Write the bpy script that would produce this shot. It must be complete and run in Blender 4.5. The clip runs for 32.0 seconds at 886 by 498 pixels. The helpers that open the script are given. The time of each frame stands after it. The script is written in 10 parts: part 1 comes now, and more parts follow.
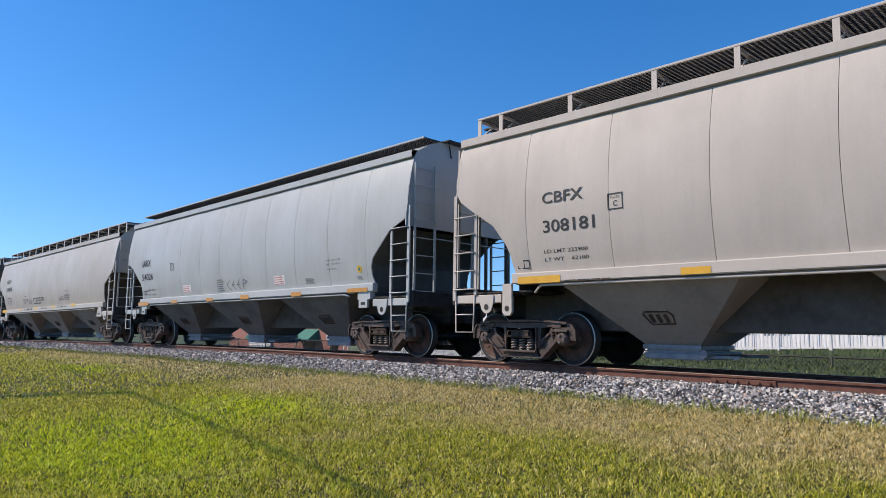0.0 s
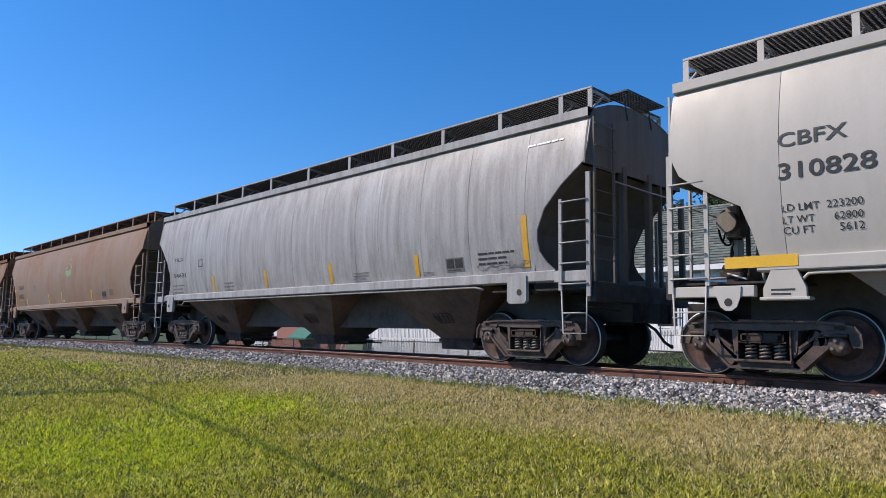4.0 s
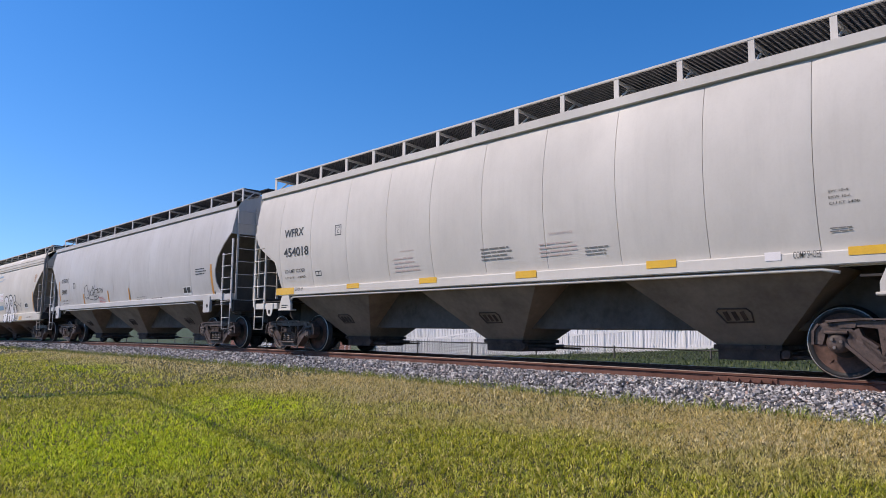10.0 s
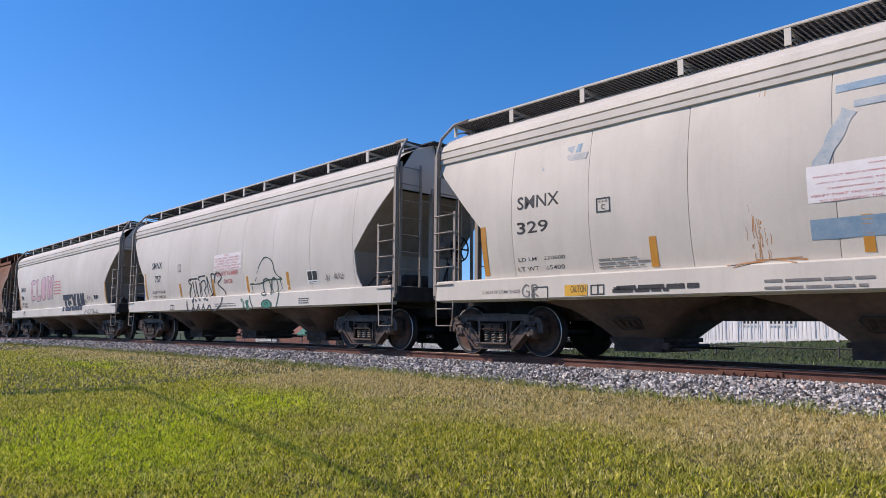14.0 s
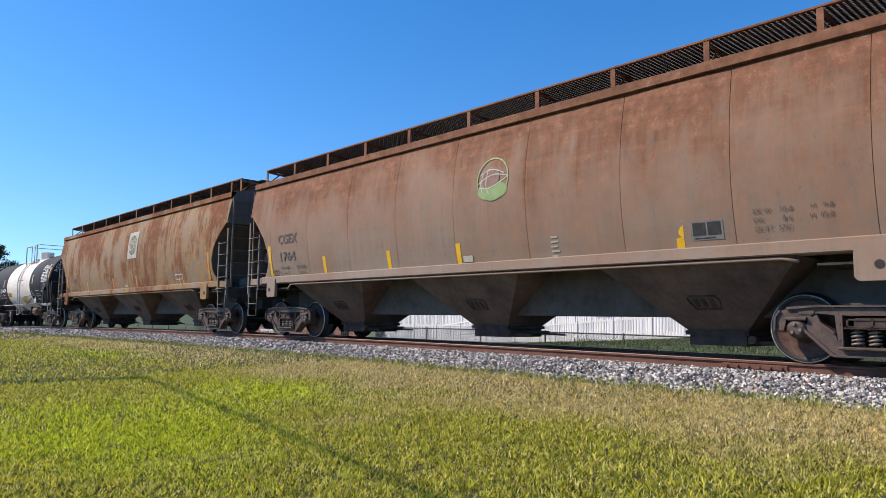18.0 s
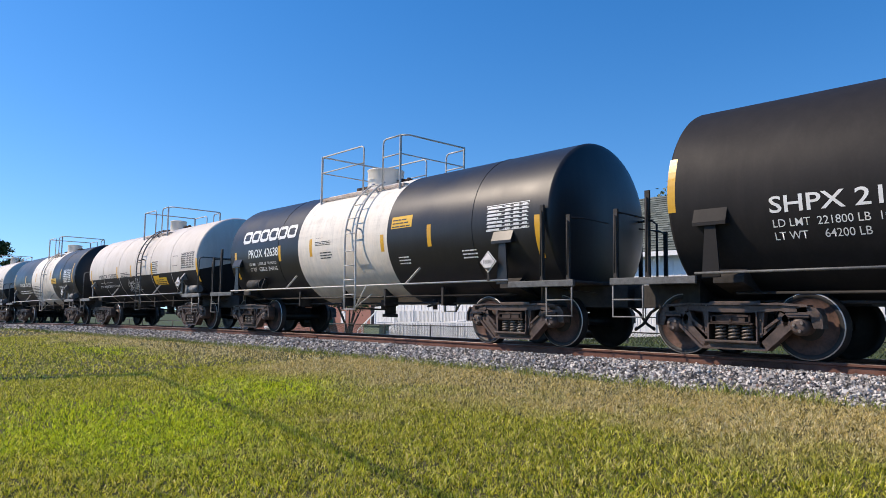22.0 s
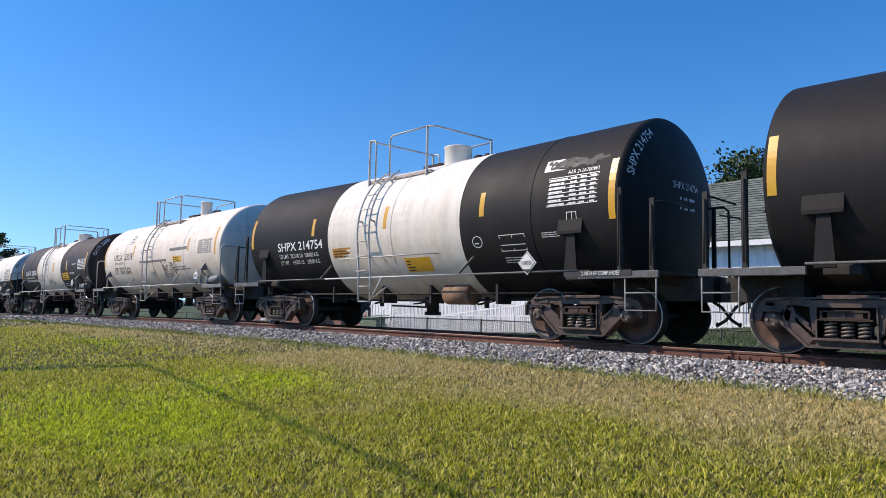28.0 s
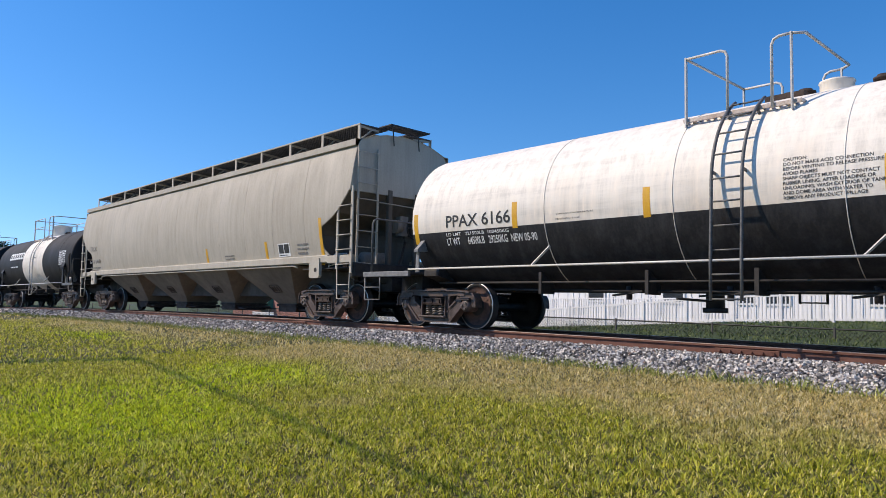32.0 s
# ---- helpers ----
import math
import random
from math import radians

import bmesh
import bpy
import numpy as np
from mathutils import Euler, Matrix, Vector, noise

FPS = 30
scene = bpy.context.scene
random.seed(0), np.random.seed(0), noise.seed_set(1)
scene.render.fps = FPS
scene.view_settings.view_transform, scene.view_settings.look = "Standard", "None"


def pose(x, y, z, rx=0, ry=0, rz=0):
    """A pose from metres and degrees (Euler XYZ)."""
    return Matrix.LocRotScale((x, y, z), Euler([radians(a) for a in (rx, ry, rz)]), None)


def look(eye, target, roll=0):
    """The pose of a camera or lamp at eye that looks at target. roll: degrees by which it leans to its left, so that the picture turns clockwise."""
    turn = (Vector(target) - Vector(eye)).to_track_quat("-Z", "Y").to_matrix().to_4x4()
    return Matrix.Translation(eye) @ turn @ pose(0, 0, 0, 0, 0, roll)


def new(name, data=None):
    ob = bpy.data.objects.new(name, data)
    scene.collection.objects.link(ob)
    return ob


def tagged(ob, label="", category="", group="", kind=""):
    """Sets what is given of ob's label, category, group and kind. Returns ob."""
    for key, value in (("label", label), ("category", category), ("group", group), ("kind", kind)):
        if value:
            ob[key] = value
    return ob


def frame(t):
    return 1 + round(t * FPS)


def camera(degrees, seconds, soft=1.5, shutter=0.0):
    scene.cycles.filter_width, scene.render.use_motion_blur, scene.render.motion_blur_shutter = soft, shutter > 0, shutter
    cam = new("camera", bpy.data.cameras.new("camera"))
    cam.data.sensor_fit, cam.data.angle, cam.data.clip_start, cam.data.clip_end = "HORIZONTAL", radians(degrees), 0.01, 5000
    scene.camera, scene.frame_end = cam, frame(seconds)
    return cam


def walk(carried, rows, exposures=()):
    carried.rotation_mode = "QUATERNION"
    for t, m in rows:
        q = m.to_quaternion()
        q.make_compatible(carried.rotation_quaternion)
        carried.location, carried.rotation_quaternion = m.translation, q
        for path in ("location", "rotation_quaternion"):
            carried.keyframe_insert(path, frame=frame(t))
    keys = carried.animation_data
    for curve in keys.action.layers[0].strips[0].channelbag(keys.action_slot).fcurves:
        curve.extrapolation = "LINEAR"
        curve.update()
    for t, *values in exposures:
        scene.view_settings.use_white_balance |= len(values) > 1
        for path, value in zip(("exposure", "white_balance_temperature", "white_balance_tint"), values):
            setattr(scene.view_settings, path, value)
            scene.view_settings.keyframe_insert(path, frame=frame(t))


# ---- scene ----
cam = camera(65.2, 32.0, soft=0.45)
# seconds, x, y, z in metres, yaw, pitch, roll in degrees
PATH = [
    (0, 0.000, -10.570, 0.553, 47.100, 6.690, -1.020),
    (0.5, -0.002, -10.572, 0.557, 47.068, 6.683, -0.965),
    (1, -0.006, -10.574, 0.559, 47.035, 6.688, -0.955),
    (1.5, -0.010, -10.576, 0.559, 47.021, 6.705, -0.997),
    (2, -0.009, -10.577, 0.560, 47.021, 6.705, -1.039),
    (2.5, -0.002, -10.577, 0.561, 46.991, 6.683, -1.071),
    (3, 0.000, -10.576, 0.557, 46.938, 6.672, -1.123),
    (3.5, -0.001, -10.575, 0.553, 46.898, 6.671, -1.170),
    (4, -0.001, -10.570, 0.553, 46.896, 6.627, -1.188),
    (4.5, 0.000, -10.558, 0.554, 46.936, 6.547, -1.197),
    (6.5, 0.010, -10.560, 0.557, 47.036, 6.582, -1.073),
    (7, 0.008, -10.563, 0.554, 47.001, 6.599, -0.938),
    (7.5, 0.004, -10.562, 0.557, 46.951, 6.583, -0.853),
    (8, 0.000, -10.560, 0.560, 46.900, 6.567, -0.796),
    (8.5, -0.004, -10.561, 0.561, 46.858, 6.552, -0.764),
    (9, -0.009, -10.566, 0.559, 46.848, 6.547, -0.776),
    (9.5, -0.008, -10.572, 0.557, 46.946, 6.562, -0.805),
    (10, -0.004, -10.574, 0.558, 47.181, 6.582, -0.773),
    (10.5, -0.003, -10.570, 0.561, 47.400, 6.588, -0.678),
    (11, -0.003, -10.567, 0.561, 47.513, 6.596, -0.580),
    (11.5, -0.000, -10.568, 0.558, 47.597, 6.620, -0.489),
    (12, 0.006, -10.566, 0.553, 47.643, 6.631, -0.419),
    (12.5, 0.014, -10.566, 0.550, 47.638, 6.602, -0.410),
    (13, 0.015, -10.571, 0.546, 47.611, 6.529, -0.476),
    (13.5, 0.007, -10.575, 0.542, 47.564, 6.414, -0.567),
    (14, -0.004, -10.575, 0.542, 47.543, 6.244, -0.621),
    (14.5, -0.008, -10.572, 0.542, 47.563, 6.049, -0.653),
    (15, -0.010, -10.568, 0.541, 47.599, 5.873, -0.692),
    (15.5, -0.013, -10.568, 0.539, 47.636, 5.731, -0.733),
    (17.5, -0.012, -10.576, 0.541, 47.851, 5.487, -0.903),
    (18, -0.005, -10.574, 0.539, 47.919, 5.544, -0.921),
    (18.5, -0.002, -10.573, 0.538, 47.971, 5.553, -0.922),
    (19, -0.001, -10.569, 0.539, 48.017, 5.526, -0.879),
    (19.5, -0.001, -10.567, 0.540, 48.047, 5.495, -0.825),
    (20, -0.006, -10.569, 0.542, 48.069, 5.470, -0.812),
    (20.5, -0.015, -10.571, 0.540, 48.065, 5.437, -0.841),
    (21, -0.021, -10.574, 0.536, 48.075, 5.385, -0.892),
    (21.5, -0.018, -10.576, 0.536, 48.142, 5.338, -0.959),
    (22, -0.009, -10.574, 0.537, 48.216, 5.325, -1.015),
    (22.5, -0.002, -10.575, 0.537, 48.299, 5.318, -1.068),
    (23, 0.002, -10.578, 0.536, 48.399, 5.313, -1.105),
    (23.5, 0.004, -10.579, 0.536, 48.512, 5.334, -1.087),
    (24, 0.006, -10.580, 0.536, 48.659, 5.352, -1.049),
    (24.5, 0.006, -10.583, 0.536, 48.767, 5.349, -1.049),
    (26.5, -0.025, -10.572, 0.530, 48.334, 5.167, -1.136),
    (27, -0.033, -10.566, 0.531, 48.187, 5.012, -1.203),
    (27.5, -0.037, -10.566, 0.528, 48.052, 4.866, -1.263),
    (28, -0.032, -10.568, 0.529, 47.926, 4.754, -1.295),
    (28.5, -0.022, -10.570, 0.527, 47.817, 4.668, -1.300),
    (29, -0.015, -10.570, 0.524, 47.739, 4.568, -1.286),
    (29.5, -0.010, -10.568, 0.524, 47.695, 4.471, -1.254),
    (30, -0.007, -10.564, 0.526, 47.668, 4.410, -1.240),
    (30.5, -0.013, -10.561, 0.526, 47.626, 4.363, -1.250),
    (31, -0.028, -10.558, 0.521, 47.542, 4.306, -1.279),
    (31.5, -0.044, -10.559, 0.519, 47.424, 4.266, -1.322),
    (32, -0.051, -10.562, 0.521, 47.289, 4.278, -1.380),
]
# the clip's camera opens a little for the darker cars: seconds, stops
EXPOSURES = [(0, 0, 6850, 15), (2, -0.03, 6890, 15), (4, -0.06, 6660, 15), (5, 0, 6640, 15), (7, 0.29, 6640, 15), (9, 0.22, 6640, 15), (10, -0.12, 6700, 20), (11, -0.2, 6730, 20), (12.5, -0.12, 6760, 20), (15, -0.08, 6780, 20), (17.5, 0.17, 7000, 15), (18, 0.23, 7050, 15), (19, 0.3, 7150, 15), (20, 0.34, 7150, 15), (21, 0.22, 7140, 15), (22, 0.04, 7000, 15), (23, -0.06, 6920, 15), (26.5, 0, 6780, 15), (28, 0.03, 6800, 15), (30, -0.12, 6900, 15), (31, -0.06, 6960, 15), (32, 0, 6960, 15)]
walk(cam, [(t, pose(x, y, z, 90 + p, r, w)) for t, x, y, z, w, p, r in PATH], EXPOSURES)

# ---- light ----
SUN_EL, SUN_AZ = 42.0, 226.0
world = bpy.data.worlds.new("sky")
scene.world = world
world.use_nodes = True
sky = world.node_tree.nodes.new("ShaderNodeTexSky")
sky.sky_type, sky.sun_disc = "NISHITA", False
sky.sun_elevation, sky.sun_rotation = radians(SUN_EL), radians(SUN_AZ)
sky.air_density, sky.dust_density, sky.ozone_density = 1.0, 0.2, 4.0
back = world.node_tree.nodes["Background"]
# the haze near the horizon is thin: the sky is looked up a little higher than it stands
gaze = world.node_tree.nodes.new("ShaderNodeTexCoord")
lift = world.node_tree.nodes.new("ShaderNodeVectorMath")
lift.operation = "MULTIPLY_ADD"
lift.inputs[1].default_value, lift.inputs[2].default_value = (1, 1, 0.87), (0, 0, 0.085)
world.node_tree.links.new(gaze.outputs["Generated"], lift.inputs[0])
world.node_tree.links.new(lift.outputs[0], sky.inputs["Vector"])
deep = world.node_tree.nodes.new("ShaderNodeHueSaturation")
deep.inputs["Hue"].default_value, deep.inputs["Saturation"].default_value = 0.504, 1.34
world.node_tree.links.new(sky.outputs[0], deep.inputs["Color"])
world.node_tree.links.new(deep.outputs[0], back.inputs[0])
back.inputs[1].default_value = 0.182
sun = new("sun", bpy.data.lights.new("sun", "SUN"))
sun.data.energy, sun.data.angle, sun.data.color = 4.7, radians(0.55), (1.0, 0.90, 0.75)
to_sun = Vector((math.sin(radians(SUN_AZ)) * math.cos(radians(SUN_EL)), math.cos(radians(SUN_AZ)) * math.cos(radians(SUN_EL)), math.sin(radians(SUN_EL))))
sun.matrix_world = look(to_sun * 60, (0, 0, 0))


# ---- materials ----
def nodes_of(name):
    m = bpy.data.materials.new(name)
    m.use_nodes = True
    return m, m.node_tree.nodes, m.node_tree.links, m.node_tree.nodes["Principled BSDF"]


def tex(nodes, links, scale, stretch=(1, 1, 1), detail=5.0, rough=0.6, space="Object"):
    """A noise in object space, stretched by axis."""
    co = nodes.new("ShaderNodeTexCoord")
    mp = nodes.new("ShaderNodeMapping")
    mp.inputs["Scale"].default_value = stretch
    links.new(co.outputs[space], mp.inputs[0])
    n = nodes.new("ShaderNodeTexNoise")
    n.inputs["Scale"].default_value, n.inputs["Detail"].default_value, n.inputs["Roughness"].default_value = scale, detail, rough
    links.new(mp.outputs[0], n.inputs["Vector"])
    return n.outputs["Fac"]


def ramp(nodes, links, fac, stops):
    r = nodes.new("ShaderNodeValToRGB")
    el = r.color_ramp.elements
    el[0].position, el[0].color = stops[0][0], (*stops[0][1], 1)
    el[1].position, el[1].color = stops[-1][0], (*stops[-1][1], 1)
    for p, c in stops[1:-1]:
        e = el.new(p)
        e.color = (*c, 1)
    links.new(fac, r.inputs[0])
    return r.outputs[0]


def mix(nodes, links, fac, a, b, kind="MIX"):
    m = nodes.new("ShaderNodeMix")
    m.data_type, m.blend_type = "RGBA", kind
    for sock, v in ((m.inputs[0], fac), (m.inputs[6], a), (m.inputs[7], b)):
        if isinstance(v, (float, int)):
            sock.default_value = v
        elif isinstance(v, tuple):
            sock.default_value = (*v, 1)
        else:
            links.new(v, sock)
    return m.outputs[2]


def bump(nodes, links, bsdf, height, strength, distance):
    b = nodes.new("ShaderNodeBump")
    b.inputs["Strength"].default_value, b.inputs["Distance"].default_value = strength, distance
    links.new(height, b.inputs["Height"])
    links.new(b.outputs[0], bsdf.inputs["Normal"])


def grey(v):
    return (v, v, v)


def paint(name, base, grime=(0.16, 0.14, 0.12), dirt=0.35, rust=0.0, rough=0.45, streak=0.5, rust_a=(0.17, 0.062, 0.028), rust_b=(0.30, 0.13, 0.06), spec=0.5):
    """Weathered steel paint: base colour, grime streaks that run down, and patches of rust."""
    m, n, l, b = nodes_of(name)
    big = tex(n, l, 0.55, (1, 1, 0.8), 4)
    run = tex(n, l, 1.0, (5.0, 5.0, 0.35), 6, 0.7)
    fine = tex(n, l, 24.0, (1, 1, 1), 4)
    tone = ramp(n, l, big, [(0.3, tuple(c * 0.86 for c in base)), (0.7, tuple(min(1, c * 1.06) for c in base))])
    soil = ramp(n, l, run, [(0.50 - 0.12 * dirt, grey(0)), (0.85, grey(dirt * streak * 1.6))])
    col = mix(n, l, soil, tone, grime)
    col = mix(n, l, ramp(n, l, fine, [(0.45, grey(0)), (0.8, grey(dirt * 0.35))]), col, grime)
    gloss = ramp(n, l, big, [(0.3, grey(min(1, rough + 0.12))), (0.7, grey(max(0.1, rough - 0.06)))])
    if rust > 0:
        patch = tex(n, l, 0.9, (0.8, 1, 0.55), 9, 0.68)
        fleck = tex(n, l, 6.0, (2.2, 1, 0.4), 8, 0.75)
        both = mix(n, l, 0.42, patch, fleck)
        t = 0.66 - 0.34 * rust
        mask = ramp(n, l, both, [(t, grey(0)), (t + 0.07, grey(0.75)), (t + 0.22, grey(1))])
        rc = ramp(n, l, fleck, [(0.3, rust_a), (0.7, rust_b)])
        col = mix(n, l, mask, col, rc)
        gloss = mix(n, l, mask, gloss, grey(0.85))
    l.new(col, b.inputs["Base Color"])
    l.new(gloss, b.inputs["Roughness"])
    b.inputs["Specular IOR Level"].default_value = spec
    bump(n, l, b, mix(n, l, 0.3, big, fine), 0.12, 0.02)
    return m


def stained(name, pale, tan, brown, amount=0.5, edge=0.05, top=0.35, scale=0.7, pits=0.4, ochre=None, chips=0.5, below=False):
    """Old paint eaten by rust: pale paint with runs, a tan wash, mottled brown rust with ochre edges, paint chips and dark pits."""
    m, n, l, b = nodes_of(name)
    broad = tex(n, l, scale, (1.0, 1, 0.6), 8, 0.62)
    mott = tex(n, l, 4.2, (1.1, 1, 0.9), 9, 0.72)
    runs = tex(n, l, 1.0, (7.0, 5.0, 0.28), 7, 0.72)
    level = tex(n, l, 1.0, (0.5, 1.0, 6.0), 7, 0.75)
    fine = tex(n, l, 30.0, (1, 1, 1), 5, 0.7)
    co = n.new("ShaderNodeTexCoord")
    xyz = n.new("ShaderNodeSeparateXYZ")
    l.new(co.outputs["Object"], xyz.inputs[0])
    up = n.new("ShaderNodeMapRange")
    up.inputs["From Min"].default_value, up.inputs["From Max"].default_value = (2.9, 0.7) if below else (1.5, 4.2)
    l.new(xyz.outputs["Z"], up.inputs["Value"])
    src = mix(n, l, 0.28, broad, mott)
    src = mix(n, l, 0.24, src, runs)
    src = mix(n, l, top * 0.35, src, up.outputs[0])
    t = 0.5 + (0.5 - amount) * 0.32
    washed = ramp(n, l, src, [(t - 0.13, grey(0)), (t - 0.01, grey(1))])
    rusted = ramp(n, l, src, [(t, grey(0)), (t + edge, grey(1))])
    bare = ramp(n, l, mix(n, l, 0.4, runs, level), [(0.36, tuple(c * 0.76 for c in pale)), (0.5, pale), (0.64, tuple(min(1, c * 1.12) for c in pale))])
    wash = ramp(n, l, mix(n, l, 0.5, runs, mott), [(0.34, tuple(c * 0.74 for c in tan)), (0.66, tuple(c * 1.25 for c in tan))])
    rust = ramp(n, l, mix(n, l, 0.35, mott, level), [(0.36, tuple(c * 0.60 for c in brown)), (0.5, brown), (0.64, tuple(c * 1.5 for c in brown))])
    col = mix(n, l, washed, bare, wash)
    if ochre:
        rim = ramp(n, l, src, [(t - 0.035, grey(0)), (t, grey(0.9)), (t + 0.05, grey(0))])
        col = mix(n, l, rusted, col, rust)
        col = mix(n, l, mix(n, l, 1.0, rim, ramp(n, l, mott, [(0.42, grey(0)), (0.58, grey(1))]), "MULTIPLY"), col, ochre)
    else:
        col = mix(n, l, rusted, col, rust)
    left = mix(n, l, 1.0, ramp(n, l, mix(n, l, 0.5, mott, fine), [(0.555, grey(0)), (0.60, grey(chips))]), rusted, "MULTIPLY")
    col = mix(n, l, left, col, tuple(c * 0.9 for c in pale))
    col = mix(n, l, ramp(n, l, mix(n, l, 0.6, mott, fine), [(0.36, grey(pits)), (0.41, grey(0))]), col, tuple(c * 0.3 for c in brown))
    l.new(col, b.inputs["Base Color"])
    l.new(mix(n, l, rusted, grey(0.6), grey(0.85)), b.inputs["Roughness"])
    b.inputs["Specular IOR Level"].default_value = 0.28
    bump(n, l, b, mix(n, l, 0.5, mott, fine), 0.22, 0.012)
    return m


def plain(name, a, c, rough=0.6, scale=9.0, metal=0.0, relief=0.2, stretch=(1, 1, 1)):
    """Two tones over a noise, with fine relief."""
    m, n, l, b = nodes_of(name)
    big, fine = tex(n, l, scale, stretch, 6), tex(n, l, scale * 7, stretch, 4)
    col = ramp(n, l, mix(n, l, 0.35, big, fine), [(0.32, a), (0.68, c)])
    l.new(col, b.inputs["Base Color"])
    l.new(ramp(n, l, big, [(0.3, grey(min(1, rough + 0.1))), (0.7, grey(max(0.05, rough - 0.1)))]), b.inputs["Roughness"])
    b.inputs["Metallic"].default_value = metal
    bump(n, l, b, fine, relief, 0.01)
    return m


def varied(name, stops, rough=0.8, island=True, scale=30.0):
    """A colour for each loose piece of a mesh."""
    m, n, l, b = nodes_of(name)
    if island:
        src = n.new("ShaderNodeNewGeometry").outputs["Random Per Island"]
    else:
        src = n.new("ShaderNodeObjectInfo").outputs["Random"]
    col = ramp(n, l, src, stops)
    fine = tex(n, l, scale, (1, 1, 1), 4)
    col = mix(n, l, 0.5, col, ramp(n, l, fine, [(0.3, grey(0.55)), (0.7, grey(1.0))]), "MULTIPLY")
    l.new(col, b.inputs["Base Color"])
    b.inputs["Roughness"].default_value = rough
    return m


M_TAN = paint("tan_paint", (0.50, 0.455, 0.405), dirt=0.2, rough=0.58, spec=0.28)
M_TANGLOSS = paint("clean_tan_paint", (0.49, 0.455, 0.405), dirt=0.2, rough=0.42, spec=0.4)
M_CREAM = paint("cream_paint", (0.61, 0.575, 0.515), dirt=0.16, rough=0.56, spec=0.28)
M_PALE = paint("pale_grey_paint", (0.43, 0.455, 0.45), dirt=0.22, rough=0.45, spec=0.4)
M_GREY = paint("grey_paint", (0.41, 0.40, 0.39), grime=(0.14, 0.125, 0.115), dirt=0.85, rough=0.5, streak=0.75)
M_LIGHT = paint("light_grey_paint", (0.52, 0.505, 0.485), dirt=0.25, rough=0.55, spec=0.3)
M_OLD = paint("faded_cream_paint", (0.61, 0.565, 0.49), dirt=0.2, rust=0.05, rough=0.58, spec=0.28, rust_a=(0.36, 0.17, 0.08), rust_b=(0.48, 0.28, 0.15))
M_OLDRUST = paint("rusted_ladder_paint", (0.36, 0.32, 0.28), grime=(0.16, 0.11, 0.08), dirt=0.6, rust=0.35, rough=0.65, spec=0.2, rust_a=(0.16, 0.07, 0.045), rust_b=(0.28, 0.14, 0.09))
M_BEIGE = paint("dusty_beige_paint", (0.47, 0.425, 0.345), grime=(0.22, 0.19, 0.15), dirt=0.7, rough=0.65)
M_RUSTY = stained("rusty_tan_paint", (0.30, 0.245, 0.20), (0.275, 0.175, 0.115), (0.23, 0.115, 0.062), 0.50, 0.17, 0.25, 0.55, 0.4, None, 0.2)
M_RUSTY_B = stained("rust_brown_paint", (0.36, 0.305, 0.235), (0.275, 0.175, 0.108), (0.20, 0.088, 0.042), 0.56, 0.07, 0.62, 0.5)
M_RUSTY_C = stained("flaking_rust_paint", (0.315, 0.28, 0.215), (0.235, 0.15, 0.092), (0.175, 0.065, 0.027), 0.57, 0.04, 0.22, 0.6, 0.35, (0.36, 0.215, 0.065), 0.3)
M_RUSTY_D = stained("red_brown_rust_paint", (0.275, 0.215, 0.17), (0.255, 0.153, 0.099), (0.195, 0.086, 0.047), 0.53, 0.08, 0.70, 0.45)
M_STREAK = stained("white_rust_streaked_paint", (0.50, 0.465, 0.405), (0.42, 0.345, 0.255), (0.29, 0.165, 0.09), 0.30, 0.10, 0.12, 0.9, 0.3)
M_BLACK = paint("black_tank_paint", (0.0165, 0.0152, 0.0155), grime=(0.05, 0.043, 0.04), dirt=0.35, rough=0.6, spec=0.2)
M_GLOSS = paint("glossy_black_tank_paint", (0.016, 0.0158, 0.017), grime=(0.06, 0.055, 0.052), dirt=0.3, rough=0.36, spec=0.42)
M_WHITE = paint("white_tank_paint", (0.76, 0.71, 0.62), grime=(0.34, 0.25, 0.17), dirt=0.26, rough=0.42)
M_WHITEOLD = paint("dirty_white_tank_paint", (0.70, 0.64, 0.575), grime=(0.36, 0.27, 0.19), dirt=0.4, rough=0.5, spec=0.3)
M_SOILED = stained("soiled_white_tank_paint", (0.80, 0.715, 0.62), (0.70, 0.59, 0.48), (0.38, 0.26, 0.17), 0.34, 0.22, 0.62, 0.8, 0.12, None, 0.1, True)
M_BAND = stained("white_band_paint", (0.76, 0.71, 0.63), (0.70, 0.62, 0.52), (0.36, 0.25, 0.165), 0.30, 0.22, 0.60, 0.9, 0.08, None, 0.1, True)
M_TANKRUST = stained("brown_black_tank_paint", (0.026, 0.022, 0.021), (0.055, 0.038, 0.030), (0.115, 0.066, 0.042), 0.46, 0.22, 0.6, 0.9, 0.2, None, 0.2)
M_DARK = plain("black_underframe", (0.011, 0.010, 0.010), (0.036, 0.031, 0.028), 0.75, 5.0)
M_GRIME = plain("brown_grimy_steel", (0.016, 0.011, 0.009), (0.078, 0.047, 0.035), 0.8, 6.0)
M_CAST = plain("dusty_cast_steel", (0.018, 0.013, 0.011), (0.125, 0.082, 0.066), 0.6, 5.0, 0.0, 0.5)
M_SPRING = plain("worn_spring_steel", (0.10, 0.08, 0.07), (0.26, 0.22, 0.19), 0.5, 8.0, 0.3)
M_WHEEL = plain("dark_wheel_steel", (0.006, 0.006, 0.006), (0.018, 0.015, 0.014), 0.6, 5.0)
M_WHEELRUST = plain("rust_red_wheel_plate", (0.032, 0.019, 0.015), (0.15, 0.08, 0.06), 0.85, 4.0)
